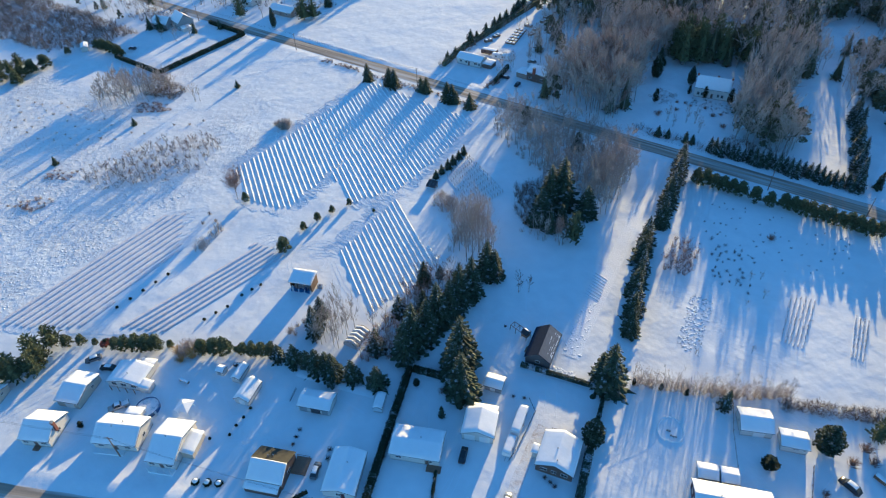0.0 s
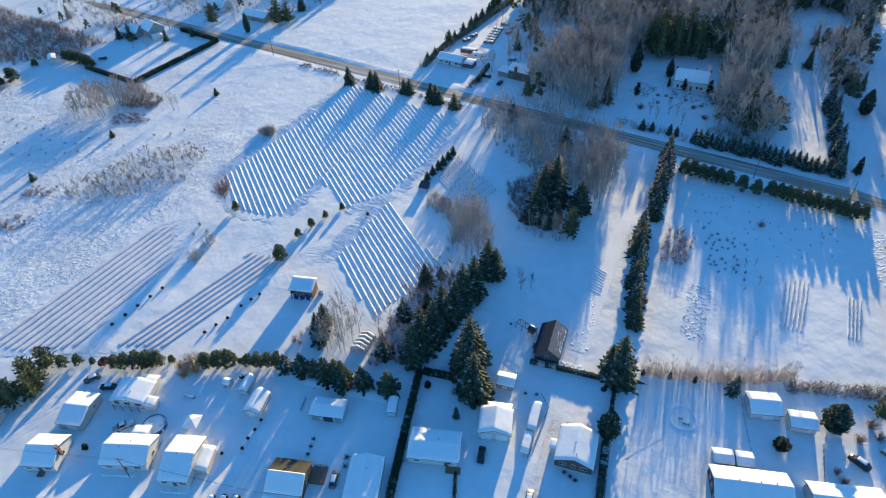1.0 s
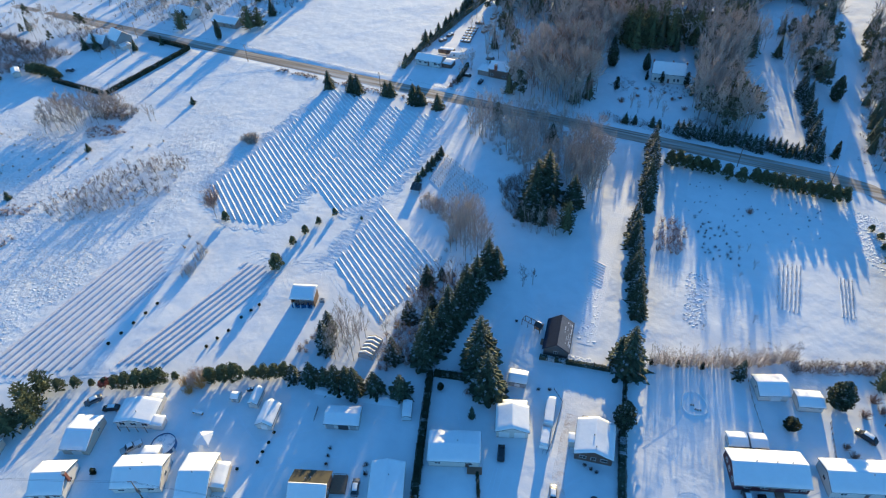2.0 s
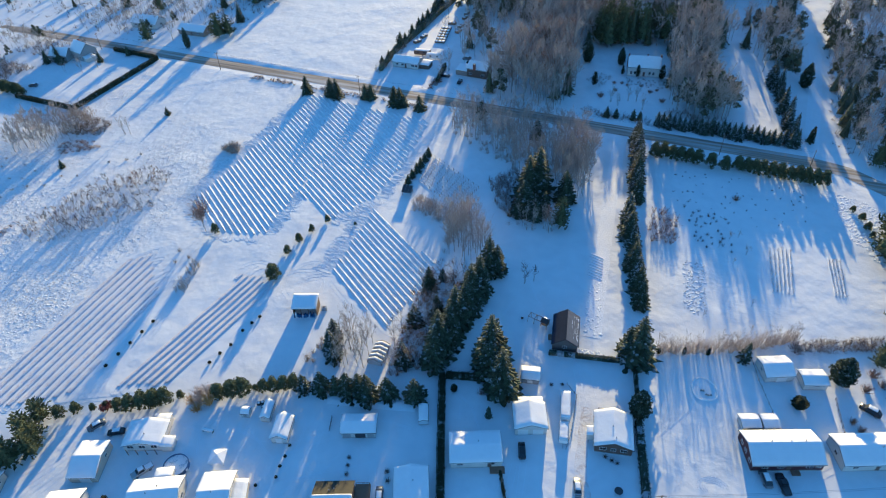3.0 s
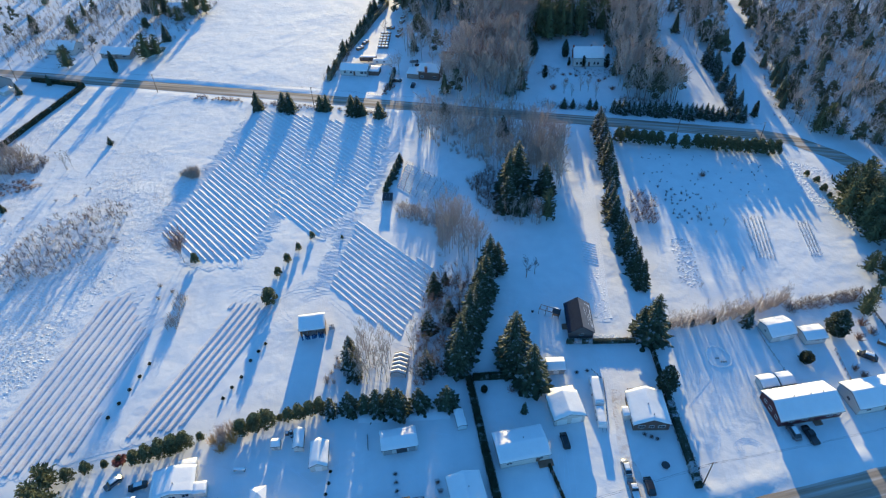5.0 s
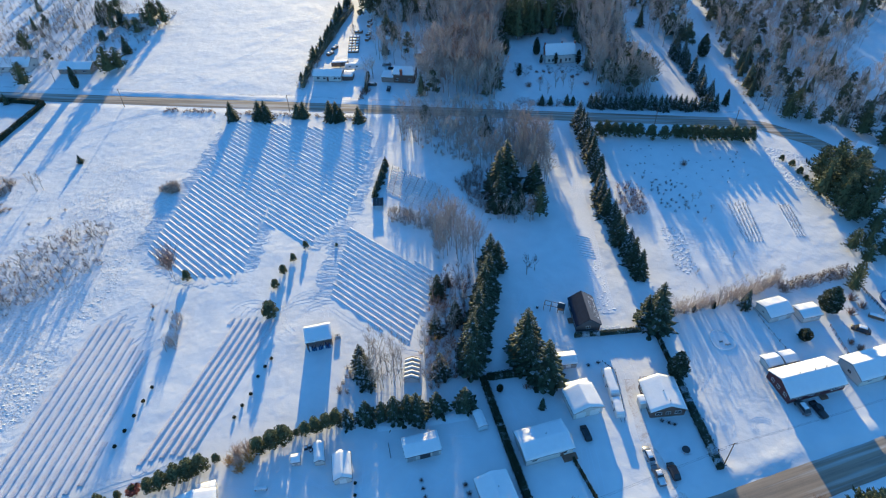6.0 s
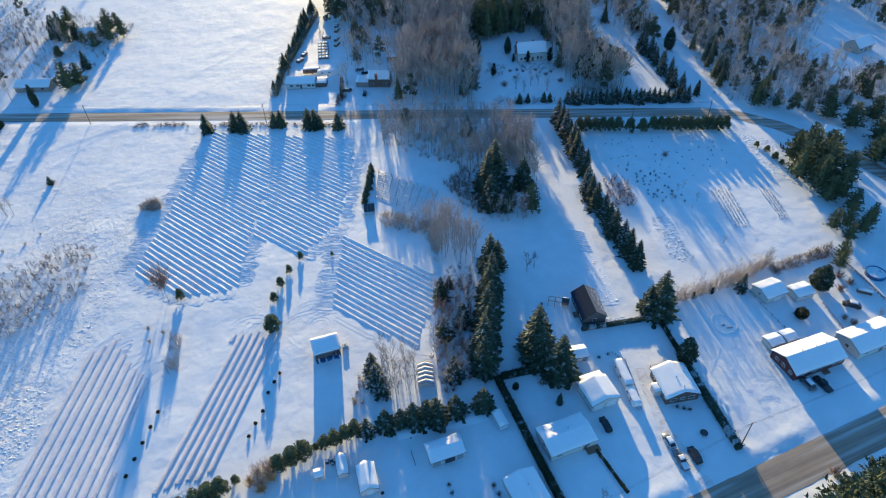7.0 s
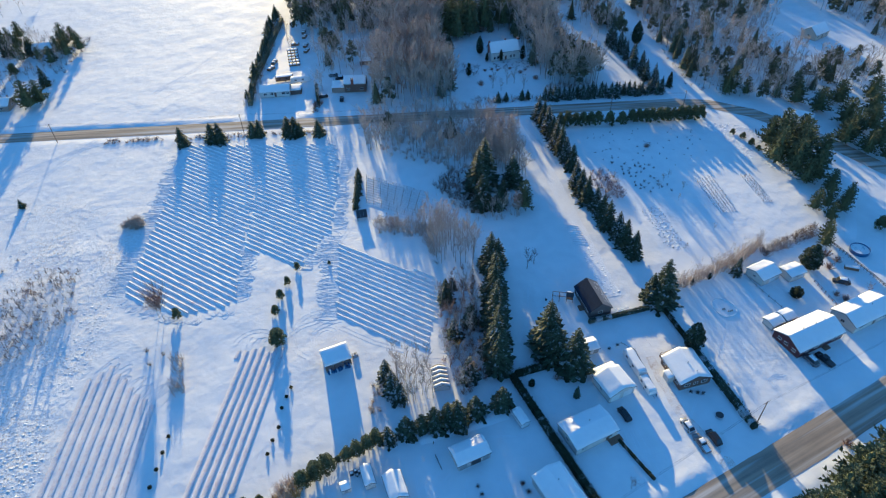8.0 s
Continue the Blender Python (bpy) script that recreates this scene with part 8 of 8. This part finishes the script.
woodland("woodland", "eastern wood of bare trees and dark conifers", [p for p in wooded(east) if math.hypot(p[0] - 112, p[1] - 287) > 23 and abs(p[0] - 112 + (p[1] - 275) * 0.5) > (3.5 if p[1] < 285 else 0)], 4, 8, 14, 0.24, 0.07, 8)
thicket("undergrowth", "grey-brown brush filling the eastern wood", "undergrowth", wooded(scatter([(40, 240), (60, 226), (110, 228), (180, 248), (186, 300), (120, 330), (60, 350), (40, 330)], 520, 163, 2.4)), 164, (2.0, 5.0), (1.6, 2.8), TWIG, 12)
lane = scatter([(0, 298), (16, 296), (18, 345), (13, 420), (-14, 420), (-8, 320)], 130, 64, 2.4)
woodland("woodland", "trees beside the snowy lane", wooded(lane), 5, 9, 15, 0.4)
verge = scatter([(32, 246), (40, 236), (42, 330), (35, 380), (30, 380), (31, 300)], 70, 69, 2.2)
woodland("woodland", "pines and bare trees close along the snowy lane", verge, 12, 8, 14, 0.4)
thicket("thicket", "low brush along the lane's edge", "thicket", scatter([(29, 244), (36, 236), (36, 330), (30, 330)], 60, 92, 1.6), 93, (0.8, 2.2), (0.9, 1.7), BRUSH, 16)
thicket("thicket", "brown brush beside the beige house", "thicket", scatter([(-374, 204), (-342, 202), (-338, 218), (-346, 226), (-374, 224)], 60, 88, 2.0), 89, (1.8, 4.0), (1.4, 2.2), BRUSH, 20)
west = scatter([(-420, 200), (-372, 196), (-350, 205), (-352, 222), (-420, 224)], 40, 65, 4.0)
woodland("woodland", "leafless trees west of the hedged garden", west, 6, 6, 10, 0.12)
scrub = scatter([(-470, 196), (-345, 192), (-352, 172), (-368, 150), (-480, 140)], 700, 66, 1.7)
thicket("scrub", "grey-brown scrub west of the pines in snow", "scrub", scrub, 70, (2.5, 5.0), (1.8, 3.0), BRUSH, 22)
far = scatter([(-460, 240), (-345, 262), (-330, 300), (-330, 420), (-470, 420)], 190, 67, 4.5)
woodland("woodland", "scattered trees beyond the roadside houses", far, 8, 6, 12, 0.2, 0.09, 6)
yards = scatter([(-372, 236), (-338, 238), (-306, 263), (-276, 300), (-280, 330), (-345, 330), (-372, 262)], 130, 68, 3.2)
woodland("woodland", "leafless garden trees round the roadside houses", yards, 10, 6, 10, 0.06, 0.09, 7)
